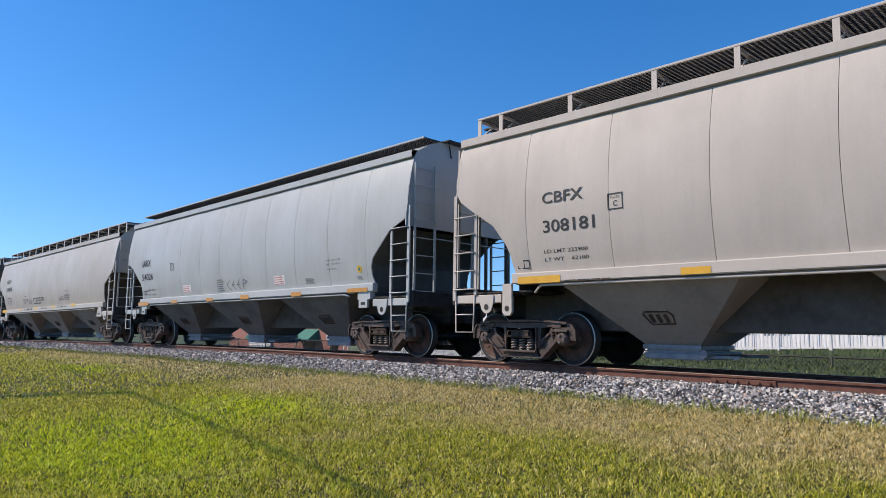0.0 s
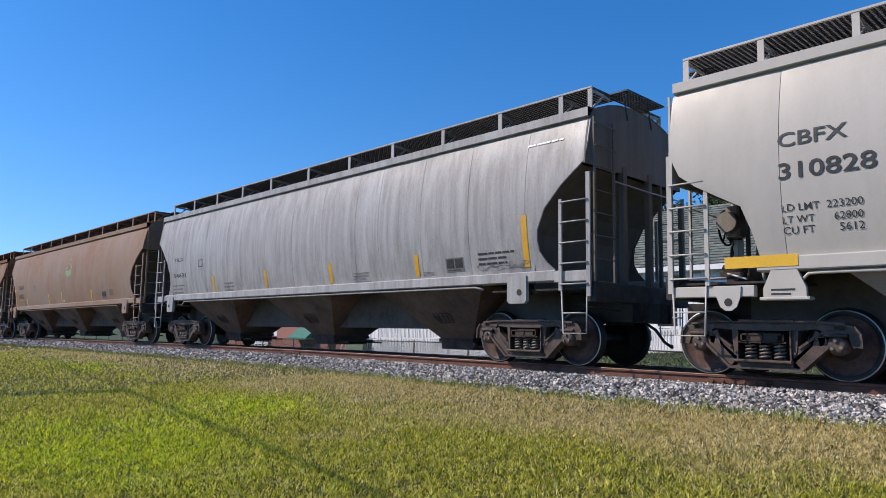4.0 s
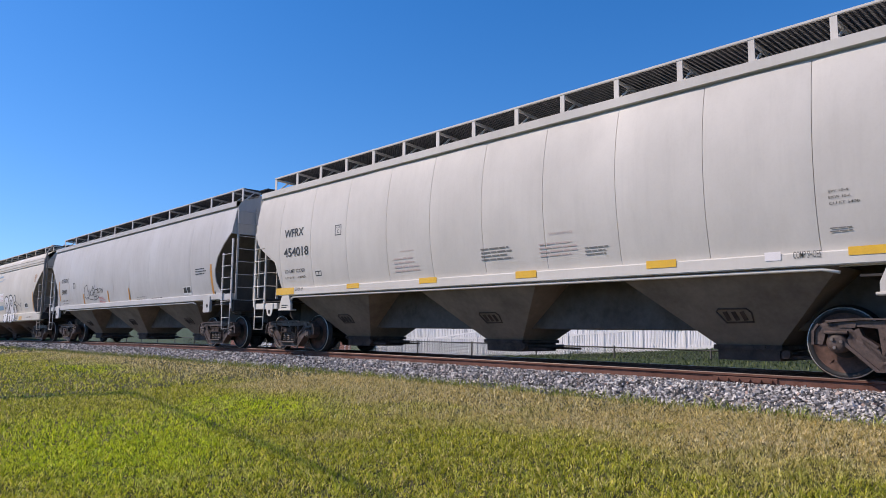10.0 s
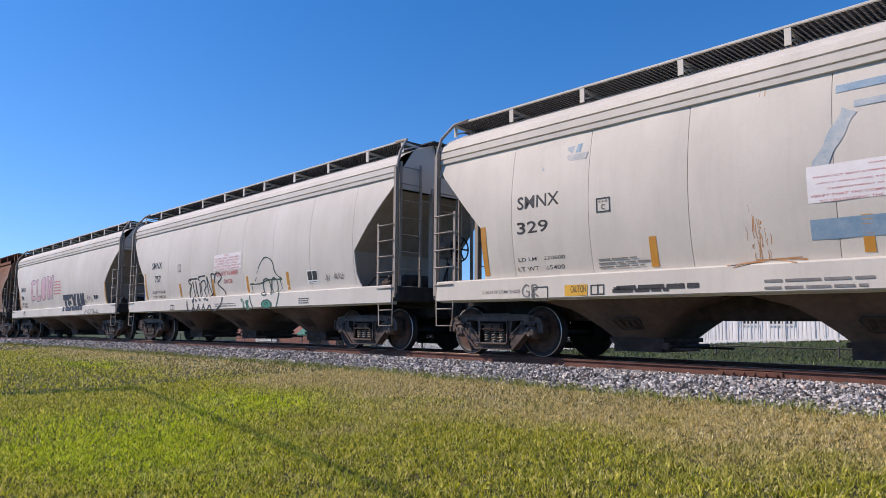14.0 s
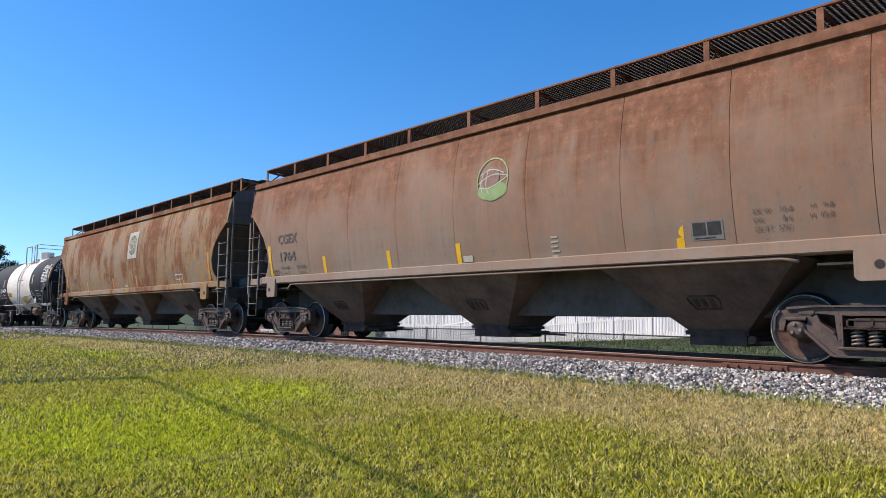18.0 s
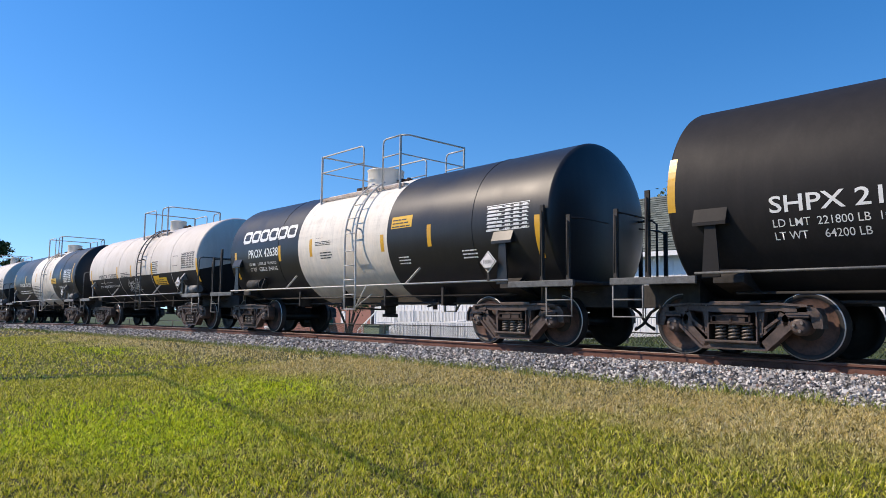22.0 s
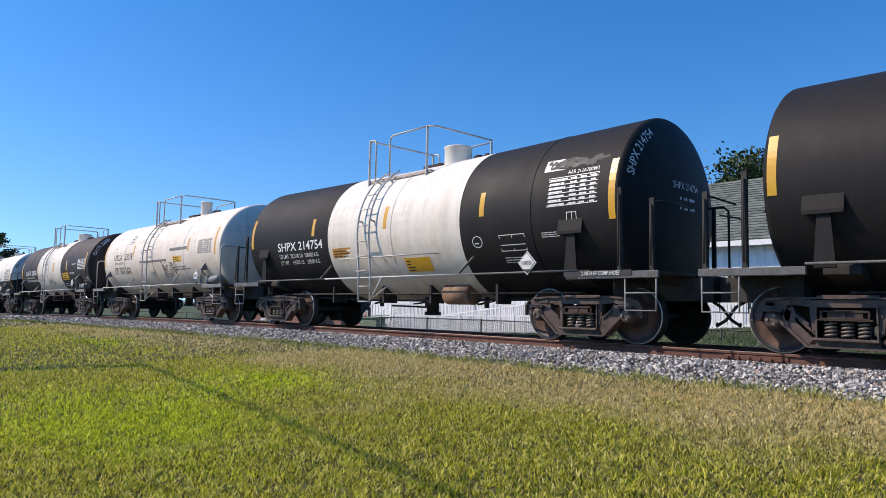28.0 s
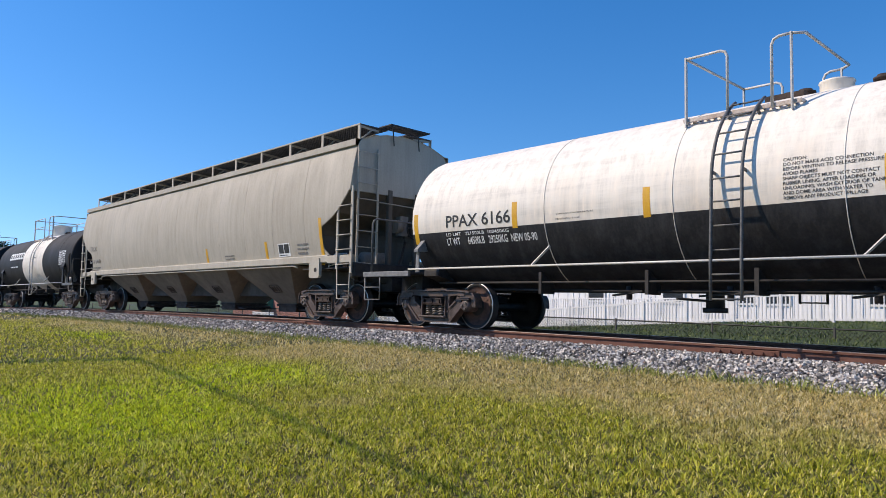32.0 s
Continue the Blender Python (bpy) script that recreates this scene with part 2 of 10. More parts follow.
M_TREAD = plain("bright_wheel_rim", (0.45, 0.44, 0.43), (0.65, 0.64, 0.62), 0.4, 9.0, 0.6)
M_STEEL = plain("galvanised_steel", (0.45, 0.45, 0.44), (0.62, 0.61, 0.59), 0.5, 12.0, 0.3)
M_GRATE = plain("dark_grating_steel", (0.03, 0.03, 0.032), (0.08, 0.08, 0.08), 0.6, 12.0, 0.4)
M_YELLOW = plain("yellow_reflector", (0.60, 0.31, 0.02), (0.72, 0.40, 0.035), 0.35, 7.0)
M_YELLOW_B = plain("bright_yellow_reflector", (0.68, 0.38, 0.02), (0.80, 0.47, 0.03), 0.35, 7.0)
M_ORANGE = plain("orange_reflector", (0.46, 0.20, 0.03), (0.58, 0.28, 0.05), 0.4, 7.0)
M_INK = plain("black_lettering", (0.015, 0.015, 0.015), (0.04, 0.04, 0.04), 0.6, 9.0)
M_INK_BROWN = plain("worn_dark_lettering", (0.06, 0.052, 0.045), (0.13, 0.11, 0.09), 0.7, 12.0)
M_INK_GREEN = plain("dark_green_spray_lines", (0.02, 0.04, 0.03), (0.05, 0.10, 0.07), 0.6, 5.0)
M_LADGREY = paint("dull_grey_ladder_paint", (0.17, 0.155, 0.14), grime=(0.09, 0.06, 0.04), dirt=0.6, rust=0.2, rough=0.65, spec=0.2, rust_a=(0.10, 0.05, 0.03), rust_b=(0.17, 0.09, 0.05))
M_ENDGREY = paint("grimy_grey_end_paint", (0.16, 0.145, 0.125), grime=(0.07, 0.055, 0.045), dirt=0.8, rust=0.15, rough=0.7, spec=0.2)
M_INK_OLD = plain("faded_grey_lettering", (0.13, 0.12, 0.11), (0.22, 0.21, 0.195), 0.7, 9.0)
M_CHALK = plain("white_lettering", (0.70, 0.70, 0.68), (0.82, 0.82, 0.80), 0.5, 9.0)
M_REDINK = plain("red_lettering", (0.46, 0.13, 0.12), (0.58, 0.22, 0.20), 0.6, 9.0)
M_LABEL = plain("white_label_film", (0.70, 0.66, 0.64), (0.80, 0.76, 0.74), 0.5, 6.0)
M_BLUEPAINT = plain("blue_spray_paint", (0.12, 0.33, 0.45), (0.20, 0.45, 0.58), 0.5, 4.0)
M_TEAL = plain("faded_blue_stripe", (0.10, 0.22, 0.32), (0.26, 0.38, 0.46), 0.6, 4.0)
M_PINK = plain("pink_spray_paint", (0.50, 0.30, 0.33), (0.62, 0.42, 0.44), 0.6, 4.0)
M_GREENPAINT = plain("green_emblem_paint", (0.14, 0.24, 0.07), (0.26, 0.36, 0.14), 0.6, 4.0)
M_SPRINGGREEN = plain("green_spray_paint", (0.03, 0.17, 0.11), (0.06, 0.26, 0.18), 0.5, 4.0)
M_RAIL = plain("rusty_rail_steel", (0.10, 0.040, 0.026), (0.20, 0.085, 0.055), 0.7, 5.0, 0.2)
M_RAILTOP = plain("worn_rail_head", (0.20, 0.13, 0.10), (0.36, 0.30, 0.27), 0.35, 5.0, 0.8)
M_TIE = plain("creosote_timber", (0.035, 0.028, 0.022), (0.09, 0.07, 0.055), 0.9, 3.0, 0, 0.5)
M_REDFAINT = plain("faint_red_lettering", (0.46, 0.36, 0.33), (0.54, 0.44, 0.40), 0.6, 9.0)
M_GREENDARK = plain("dark_green_emblem_paint", (0.05, 0.10, 0.035), (0.13, 0.19, 0.09), 0.7, 3.0)


# ---- mesh helpers ----
class Geo:
    """Collects vertices and faces of one mesh."""

    def __init__(self):
        self.v, self.f, self.m, self.s = [], [], [], []

    def face(self, idx, mat=0, smooth=False):
        self.f.append(tuple(idx)), self.m.append(mat), self.s.append(smooth)

    def box(self, x0, x1, y0, y1, z0, z1, mat=0, turn=None):
        k = len(self.v)
        pts = [Vector((x, y, z)) for z in (z0, z1) for y in (y0, y1) for x in (x0, x1)]
        self.v += [turn @ p if turn else p for p in pts]
        for q in ((0, 2, 3, 1), (4, 5, 7, 6), (0, 1, 5, 4), (2, 6, 7, 3), (0, 4, 6, 2), (1, 3, 7, 5)):
            self.face([k + i for i in q], mat)
        return self

    def cbox(self, x0, x1, y0, y1, z0, z1, c=0.01, mat=0):
        """A box whose edges along its longest side are chamfered."""
        size = (x1 - x0, y1 - y0, z1 - z0)
        ax = size.index(max(size))
        lo, hi = (x0, y0, z0), (x1, y1, z1)
        a, b = [i for i in range(3) if i != ax]
        ring = [(lo[a] + c, lo[b]), (hi[a] - c, lo[b]), (hi[a], lo[b] + c), (hi[a], hi[b] - c), (hi[a] - c, hi[b]), (lo[a] + c, hi[b]), (lo[a], hi[b] - c), (lo[a], lo[b] + c)]
        pts = []
        for u, w in ring:
            p = [0, 0, 0]
            p[ax], p[a], p[b] = lo[ax], u, w
            pts.append(Vector(p))
        d = Vector((0, 0, 0))
        d[ax] = size[ax]
        return self.prism(pts, d, mat, flip=(ax == 1))

    def prism(self, pts, d, mat=0, flip=False):
        k, n = len(self.v), len(pts)
        d = Vector(d)
        self.v += [Vector(p) for p in pts] + [Vector(p) + d for p in pts]
        nrm = sum(((Vector(pts[i]) - Vector(pts[0])).cross(Vector(pts[(i + 1) % n]) - Vector(pts[0])) for i in range(n)), Vector())
        out = nrm.dot(d) > 0
        a, b = list(range(k, k + n)), list(range(k + n, k + 2 * n))
        self.face(a[::-1] if out else a, mat), self.face(b if out else b[::-1], mat)
        for i in range(n):
            j = (i + 1) % n
            q = [k + i, k + j, k + n + j, k + n + i]
            self.face(q if out else q[::-1], mat)
        return self

    def beam(self, p, q, w, t, mat=0, side=(0, 1, 0)):
        """A bar from p to q: w wide across, t thick along side."""
        p, q, s = Vector(p), Vector(q), Vector(side).normalized()
        d = q - p
        a = d.cross(s).normalized() * (w / 2)
        s = s * (t / 2)
        return self.prism([p + a + s, p - a + s, p - a - s, p + a - s], d, mat)

    def tube(self, pts, r, n=8, mat=0, closed=False):
        pts = [Vector(p) for p in pts]
        k0, m = len(self.v), len(pts)
        ref = None
        for i, p in enumerate(pts):
            a = pts[i - 1] if i else p
            c = pts[i + 1] if i < m - 1 else p
            d = (c - a).normalized()
            if ref is None:
                ref = d.orthogonal().normalized()
            ref = (ref - d * ref.dot(d)).normalized()
            e = d.cross(ref)
            for j in range(n):
                g = 2 * math.pi * j / n
                self.v.append(p + ref * (r * math.cos(g)) + e * (r * math.sin(g)))
        for i in range(m - 1):
            for j in range(n):
                a, b = k0 + i * n + j, k0 + i * n + (j + 1) % n
                self.face((a, b, b + n, a + n), mat, True)
        self.face([k0 + j for j in range(n)][::-1], mat), self.face([k0 + (m - 1) * n + j for j in range(n)], mat)
        return self

    def cyl(self, p, q, r, n=16, mat=0):
        return self.tube([p, q], r, n, mat)

    def lathe(self, prof, n=32, mats=None, origin=(0, 0, 0), axis="x", part=(0.0, 1.0)):
        """Turns a profile of (along, radius) about an axis."""
        k, m = len(self.v), len(prof)
        o = Vector(origin)
        for j in range(n):
            g = 2 * math.pi * j / n
            c, s = math.cos(g), math.sin(g)
            for a, r in prof:
                self.v.append(o + (Vector((a, r * c, r * s)) if axis == "x" else Vector((r * c, a, r * s)) if axis == "y" else Vector((r * c, r * s, a))))
        for j in range(n):
            for i in range(m - 1):
                a, b = k + j * m + i, k + ((j + 1) % n) * m + i
                q = (a, b, b + 1, a + 1) if axis == "y" else (a, a + 1, b + 1, b)
                self.face(q, mats[i] if mats else 0, True)
        return self

    def grid(self, rows, mat=0, smooth=True, flip=False):
        k, w = len(self.v), len(rows[0])
        for r in rows:
            self.v += [Vector(p) for p in r]
        for i in range(len(rows) - 1):
            for j in range(w - 1):
                a = k + i * w + j
                q = (a, a + 1, a + w + 1, a + w)
                self.face(q[::-1] if flip else q, mat, smooth)
        return self

    def mesh(self, name, mats):
        me = bpy.data.meshes.new(name)
        me.from_pydata(self.v, [], self.f)
        for m in mats if isinstance(mats, (list, tuple)) else [mats]:
            me.materials.append(m)
        me.polygons.foreach_set("material_index", self.m)
        me.polygons.foreach_set("use_smooth", self.s)
        me.update()
        return me


def part(name, geo, mats, parent, label="", at=None):
    """Links a mesh as one object under a thing or a part."""
    me = geo if isinstance(geo, bpy.types.Mesh) else geo.mesh(name, mats)
    ob = new(name, me)
    ob.parent = parent
    if at is not None:
        ob.matrix_basis = at
    if label:
        tagged(ob, label)
    return ob


def arc(cx, cy, r, a0, a1, n):
    return [(cx + r * math.cos(radians(a0 + (a1 - a0) * i / n)), cy + r * math.sin(radians(a0 + (a1 - a0) * i / n))) for i in range(n + 1)]


# ---- the line of the track ----
BEND_Y, BEND_Z, BEND_END = -0.0005, -0.0002, -60.0


def track(s):
    """Offset of the track's centre and of its rail tops at the place s along it."""
    d = min(s, 0.0)
    k = d * d if d > BEND_END else BEND_END * BEND_END + 2 * BEND_END * (d - BEND_END)
    if d < -140:
        k = BEND_END * BEND_END + 2 * BEND_END * (-140 - BEND_END) + 2 * BEND_END * (d + 140) * 0.15
    return BEND_Y * k, BEND_Z * k


def on_track(s, h):
    """Pose of a vehicle whose two trucks stand at s - h and s + h."""
    (ya, za), (yb, zb) = track(s - h), track(s + h)
    return pose(s, (ya + yb) / 2, (za + zb) / 2, 0, -math.degrees(math.atan2(zb - za, 2 * h)), math.degrees(math.atan2(yb - ya, 2 * h)))


RUN = (173.27949, 9.89733, -0.25571, -0.84973)


def run(t):
    """How far the train has rolled at t seconds."""
    x = (t - 16) / 16
    return sum(a * (x ** k - (-1.0) ** k) for k, a in enumerate(RUN, 1))


# ---- trucks, couplers and other shared pieces ----
def wheelset_mesh():
    g = Geo()
    for s in (-1, 1):
        prof = [(0.66, 0.10), (0.70, 0.17), (0.715, 0.30), (0.70, 0.385), (0.675, 0.40), (0.675, 0.485), (0.695, 0.488), (0.715, 0.462), (0.797, 0.453), (0.805, 0.438), (0.806, 0.392), (0.79, 0.38), (0.765, 0.30), (0.775, 0.19), (0.83, 0.15), (0.85, 0.11)]
        mats = [0, 0, 0, 0, 0, 0, 0, 0, 2, 0, 0, 1, 1, 0, 0]
        if s < 0:
            prof, mats = [(-a, r) for a, r in prof[::-1]], mats[::-1]
        g.lathe(prof, 40, mats, axis="y")
    g.lathe([(-0.70, 0.085), (0.0, 0.075), (0.70, 0.085)], 14, [0, 0], axis="y")
    for s in (-1, 1):
        end = [(0.84, 0.115), (0.95, 0.125), (1.09, 0.125), (1.10, 0.108), (1.125, 0.102), (1.13, 0.06), (1.13, 0.0)]
        if s < 0:
            end = [(-a, r) for a, r in end[::-1]]
        g.lathe(end, 18, [3] * 6, axis="y")
        for k in range(3):
            a = 2 * math.pi * k / 3
            c = Vector((0.062 * math.cos(a), s * 1.125, 0.062 * math.sin(a)))
            g.cyl(c, c + Vector((0, s * 0.03, 0)), 0.022, 6, 4)
    # casting marks on the wheel plates show the turning
    for s in (-1, 1):
        for k in range(2):
            a = 2 * math.pi * k / 2 + 0.6
            c = Vector((0.30 * math.cos(a), s * 0.765, 0.30 * math.sin(a)))
            g.box(-0.05, 0.05, -0.012, 0.012, -0.03, 0.03, 1, Matrix.Translation(c) @ Matrix.Rotation(-a, 4, "Y"))
    return g.mesh("wheelset", [M_WHEEL, M_WHEELRUST, M_TREAD, M_CAST, M_SPRING])


def frame_mesh():
    """One cast side frame, standing at y = 0 and facing -y: flanged chords round three windows, with pedestals over the bearings."""
    g = Geo()
    t = 0.12

    def web(ring, lo=-t / 2, hi=t / 2, mat=0):
        g.prism([(x, lo, z) for x, z in ring], (0, hi - lo, 0), mat)

    # top chord, a flat arch that swells over the bearings
    web([(-0.98, 0.70), (-0.62, 0.735), (-0.40, 0.725), (0.40, 0.725), (0.62, 0.735), (0.98, 0.70), (0.98, 0.64), (0.62, 0.655), (0.40, 0.63), (-0.40, 0.63), (-0.62, 0.655), (-0.98, 0.64)])
    web([(-1.0, 0.735), (-0.62, 0.765), (-0.40, 0.755), (0.40, 0.755), (0.62, 0.765), (1.0, 0.735), (1.0, 0.705), (0.62, 0.735), (-0.62, 0.735), (-1.0, 0.705)], -0.10, 0.10)
    for s in (-1, 1):
        def m(ring):
            return [(s * x, z) for x, z in ring]
        # pedestal: jaws either side of the bearing, and the adapter on it
        web(m([(0.74, 0.66), (1.0, 0.72), (1.10, 0.68), (1.14, 0.60), (1.15, 0.44), (1.06, 0.43), (1.035, 0.50), (1.02, 0.575), (0.76, 0.575), (0.735, 0.46), (0.69, 0.44), (0.66, 0.56)]))
        web(m([(1.10, 0.70), (1.17, 0.60), (1.18, 0.43), (1.15, 0.43), (1.14, 0.60), (1.08, 0.68)]), -0.09, 0.09)
        g.cbox(s * 0.889 - 0.13, s * 0.889 + 0.13, -0.115, 0.115, 0.562, 0.605, 0.012)
        # tension arm from the pedestal down to the spring seat, flanged on both edges
        web(m([(0.64, 0.64), (0.72, 0.60), (0.80, 0.46), (0.46, 0.15), (0.36, 0.16), (0.36, 0.27), (0.56, 0.44), (0.60, 0.54)]))
        web(m([(0.39, 0.23), (0.60, 0.44), (0.62, 0.53), (0.435, 0.41)]))
        web(m([(0.795, 0.47), (0.82, 0.44), (0.47, 0.115), (0.44, 0.14)]), -0.095, 0.095)
        web(m([(0.61, 0.555), (0.635, 0.53), (0.45, 0.395), (0.43, 0.42)]), -0.085, 0.085)
        # column beside the springs, with its wear plate and bolts
        web(m([(0.335, 0.21), (0.40, 0.24), (0.435, 0.64), (0.335, 0.64)]))
        web(m([(0.335, 0.22), (0.355, 0.22), (0.355, 0.64), (0.335, 0.64)]), -0.10, 0.10)
        # raised pad with casting numbers
        web(m([(0.66, 0.71), (0.86, 0.715), (0.86, 0.645), (0.68, 0.64)]), -t / 2 - 0.012, -t / 2)
        for z in (0.34, 0.53):
            g.cyl((s * 0.385, -t / 2 - 0.015, z), (s * 0.385, -t / 2, z), 0.018, 6)
    # spring seat and bottom chord
    web([(-0.46, 0.135), (0.46, 0.135), (0.40, 0.215), (-0.40, 0.215)])
    g.cbox(-0.37, 0.37, -0.16, 0.16, 0.205, 0.245, 0.012)
    web([(-0.46, 0.115), (0.46, 0.115), (0.46, 0.14), (-0.46, 0.14)], -0.10, 0.10)
    g.cbox(-0.36, 0.36, -0.02, 0.02, 0.735, 0.785, 0.008)
    return g.mesh("side_frame", [M_CAST])


def spring_mesh():
    g = Geo()
    turns, n = 4.6, 54
    pts = [(0.062 * math.cos(2 * math.pi * turns * i / n), 0.062 * math.sin(2 * math.pi * turns * i / n), 0.25 + 0.215 * i / n) for i in range(n + 1)]
    g.tube(pts, 0.016, 6)
    g.cyl((0, 0, 0.25), (0, 0, 0.46), 0.028, 8)
    return g.mesh("coil_spring", [M_SPRING])


def bolster_mesh():
    g = Geo()
    g.prism([(-0.20, y, z) for y, z in ((-1.16, 0.47), (-1.16, 0.58), (-0.55, 0.70), (0.55, 0.70), (1.16, 0.58), (1.16, 0.47), (0.5, 0.40), (-0.5, 0.40))], (0.40, 0, 0))
    for s in (-1, 1):
        g.box(-0.31, 0.31, s * 1.10 - 0.075, s * 1.10 + 0.075, 0.465, 0.485)
        g.box(-0.28, 0.28, s * 1.165 - 0.01, s * 1.165 + 0.01, 0.475, 0.50)
        g.box(-0.28, 0.28, s * 1.165 - 0.01, s * 1.165 + 0.01, 0.57, 0.59)
        for x in (-0.27, 0.0, 0.27):
            g.box(x - 0.012, x + 0.012, s * 1.165 - 0.01, s * 1.165 + 0.01, 0.475, 0.59)
        g.cyl((0, s * 0.62, 0.68), (0, s * 0.62, 0.76), 0.10, 12)
    g.cyl((0, 0, 0.68), (0, 0, 0.80), 0.20, 16)
    return g.mesh("bolster", [M_GRIME])


def beam_mesh():
    g = Geo()
    g.cbox(-0.04, 0.04, -0.85, 0.85, 0.34, 0.42, 0.01)
    for s in (-1, 1):
        g.prism([(x, s * 0.75 - 0.04, z) for x, z in ((0.0, 0.30), (0.10, 0.22), (0.14, 0.46), (0.05, 0.62), (0.0, 0.60))], (0, 0.08, 0))
    return g.mesh("brake_beam", [M_DARK])


ME_WHEELS, ME_FRAME, ME_SPRING, ME_BOLSTER, ME_BEAM = wheelset_mesh(), frame_mesh(), spring_mesh(), bolster_mesh(), beam_mesh()
BASE = 0.889


def truck(car, x):
    """A three-piece truck under a car, its wheelsets returned for turning."""
    bog = part("truck", ME_BOLSTER, None, car, at=Matrix.Translation((x, 0, 0)))
    for s in (-1, 1):
        part("side_frame", ME_FRAME, None, bog, at=pose(0, s * 1.03, 0, 0, 0, 0 if s < 0 else 180))
        for dx in (-0.19, 0.0, 0.19):
            part("coil_spring", ME_SPRING, None, bog, at=pose(dx, s * 1.06, 0, 0, 0, 40 * dx))
    for s in (-1, 1):
        part("brake_beam", ME_BEAM, None, bog, at=pose(s * 0.36, 0, 0, 0, 0, 0 if s > 0 else 180))
    return [part("wheelset", ME_WHEELS, None, bog, at=pose(s * BASE, 0, 0.457)) for s in (-1, 1)]


def coupler_mesh():
    g = Geo()
    g.cbox(-0.55, 0.12, -0.08, 0.08, 0.80, 0.96, 0.02)
    g.prism([(x, y, 0.72) for x, y in ((0.08, -0.14), (0.30, -0.17), (0.38, -0.05), (0.30, 0.0), (0.38, 0.06), (0.34, 0.16), (0.08, 0.13))], (0, 0, 0.32))
    g.box(-0.62, -0.45, -0.30, 0.30, 0.70, 1.05)
    g.tube([(-0.30, 0.30, 0.78), (-0.05, 0.32, 0.62), (0.12, 0.29, 0.42), (0.28, 0.26, 0.33), (0.30, 0.2, 0.36)], 0.026, 8)
    g.tube([(-0.45, -1.35, 1.02), (-0.30, -1.30, 0.96), (-0.30, -0.3, 0.92), (0.12, -0.1, 1.05)], 0.014, 6)
    return g.mesh("coupler", [M_DARK])


def brake_wheel_mesh():
    """A spoked hand wheel that faces +x."""
    g = Geo()
    ring = [(0, 0.28 * math.cos(2 * math.pi * i / 24), 0.28 * math.sin(2 * math.pi * i / 24)) for i in range(25)]
    g.tube(ring, 0.018, 6)
    for k in range(6):
        a = math.pi * k / 3
        g.beam((0, 0, 0), (0, 0.28 * math.cos(a), 0.28 * math.sin(a)), 0.035, 0.012, 0, (1, 0, 0))
    g.cyl((-0.05, 0, 0), (0.02, 0, 0), 0.055, 12)
    g.box(-0.20, -0.05, -0.12, 0.12, -0.20, 0.16)
    return g.mesh("brake_wheel", [M_DARK])


ME_COUPLER, ME_BRAKE = coupler_mesh(), brake_wheel_mesh()


# ---- lettering and marks ----
def lettering(body, x0, z0, w, h, surf, mat, parent, lean=0.0, off=0.007, name="lettering"):
    """Words laid on the near side, w wide and h high, over the surface y = surf(z)."""
    cu = bpy.data.curves.new("words", "FONT")
    cu.body, cu.resolution_u, cu.offset = body, 3, 0.012 if h > 0.12 else 0.002
    ob = new("words", cu)
    me = bpy.data.meshes.new_from_object(ob)
    bpy.data.objects.remove(ob)
    bm = bmesh.new()
    bm.from_mesh(me)
    bpy.data.meshes.remove(me)
    xs, ys = [v.co.x for v in bm.verts], [v.co.y for v in bm.verts]
    a, b, c, d = min(xs), max(xs), min(ys), max(ys)
    for v in bm.verts:
        v.co = ((v.co.x - a) / (b - a) * w, (v.co.y - c) / (d - c) * h, 0)
    for k in range(1, int(h / 0.09) + 1):
        bmesh.ops.bisect_plane(bm, geom=bm.verts[:] + bm.edges[:] + bm.faces[:], plane_co=(0, k * 0.09, 0), plane_no=(0, 1, 0))
    for v in bm.verts:
        x, z = x0 + v.co.x + lean * v.co.y, z0 + v.co.y
        v.co = (x, surf(z, x) - off, z)
    me = bpy.data.meshes.new(name)
    bm.to_mesh(me)
    bm.free()
    me.materials.append(mat)
    return part(name, me, None, parent)


def ribbons(strokes, width, x0, z0, w, h, surf, mat, parent, name="spray_marking", off=0.006, closed=False):
    """Brush strokes in a unit box, laid over the near side."""
    g = Geo()
    for st in strokes:
        pts = []
        st = list(st) + ([st[0]] if closed else [])
        for i in range(len(st) - 1):
            p0, p1, p2, p3 = st[max(i - 1, 0)], st[i], st[i + 1], st[min(i + 2, len(st) - 1)]
            for k in range(4):
                t = k / 4
                pts.append(tuple(0.5 * (2 * p1[j] + (p2[j] - p0[j]) * t + (2 * p0[j] - 5 * p1[j] + 4 * p2[j] - p3[j]) * t * t + (3 * p1[j] - p0[j] - 3 * p2[j] + p3[j]) * t ** 3) for j in (0, 1)))
        pts.append(st[-1])
        q = [(x0 + a * w, z0 + b * h) for a, b in pts]
        rows = []
        for i, (x, z) in enumerate(q):
            a, b = q[max(i - 1, 0)], q[min(i + 1, len(q) - 1)]
            dx, dz = b[0] - a[0], b[1] - a[1]
            n = math.hypot(dx, dz) or 1
            e = width / 2 * (0.85 + 0.15 * math.sin(i * 1.7))
            rows.append([(x - dz / n * e, surf(z + dx / n * e, x) - off, z + dx / n * e), (x + dz / n * e, surf(z - dx / n * e, x) - off, z - dx / n * e)])
        g.grid(rows, flip=True)
    return part(name, g, mat, parent)


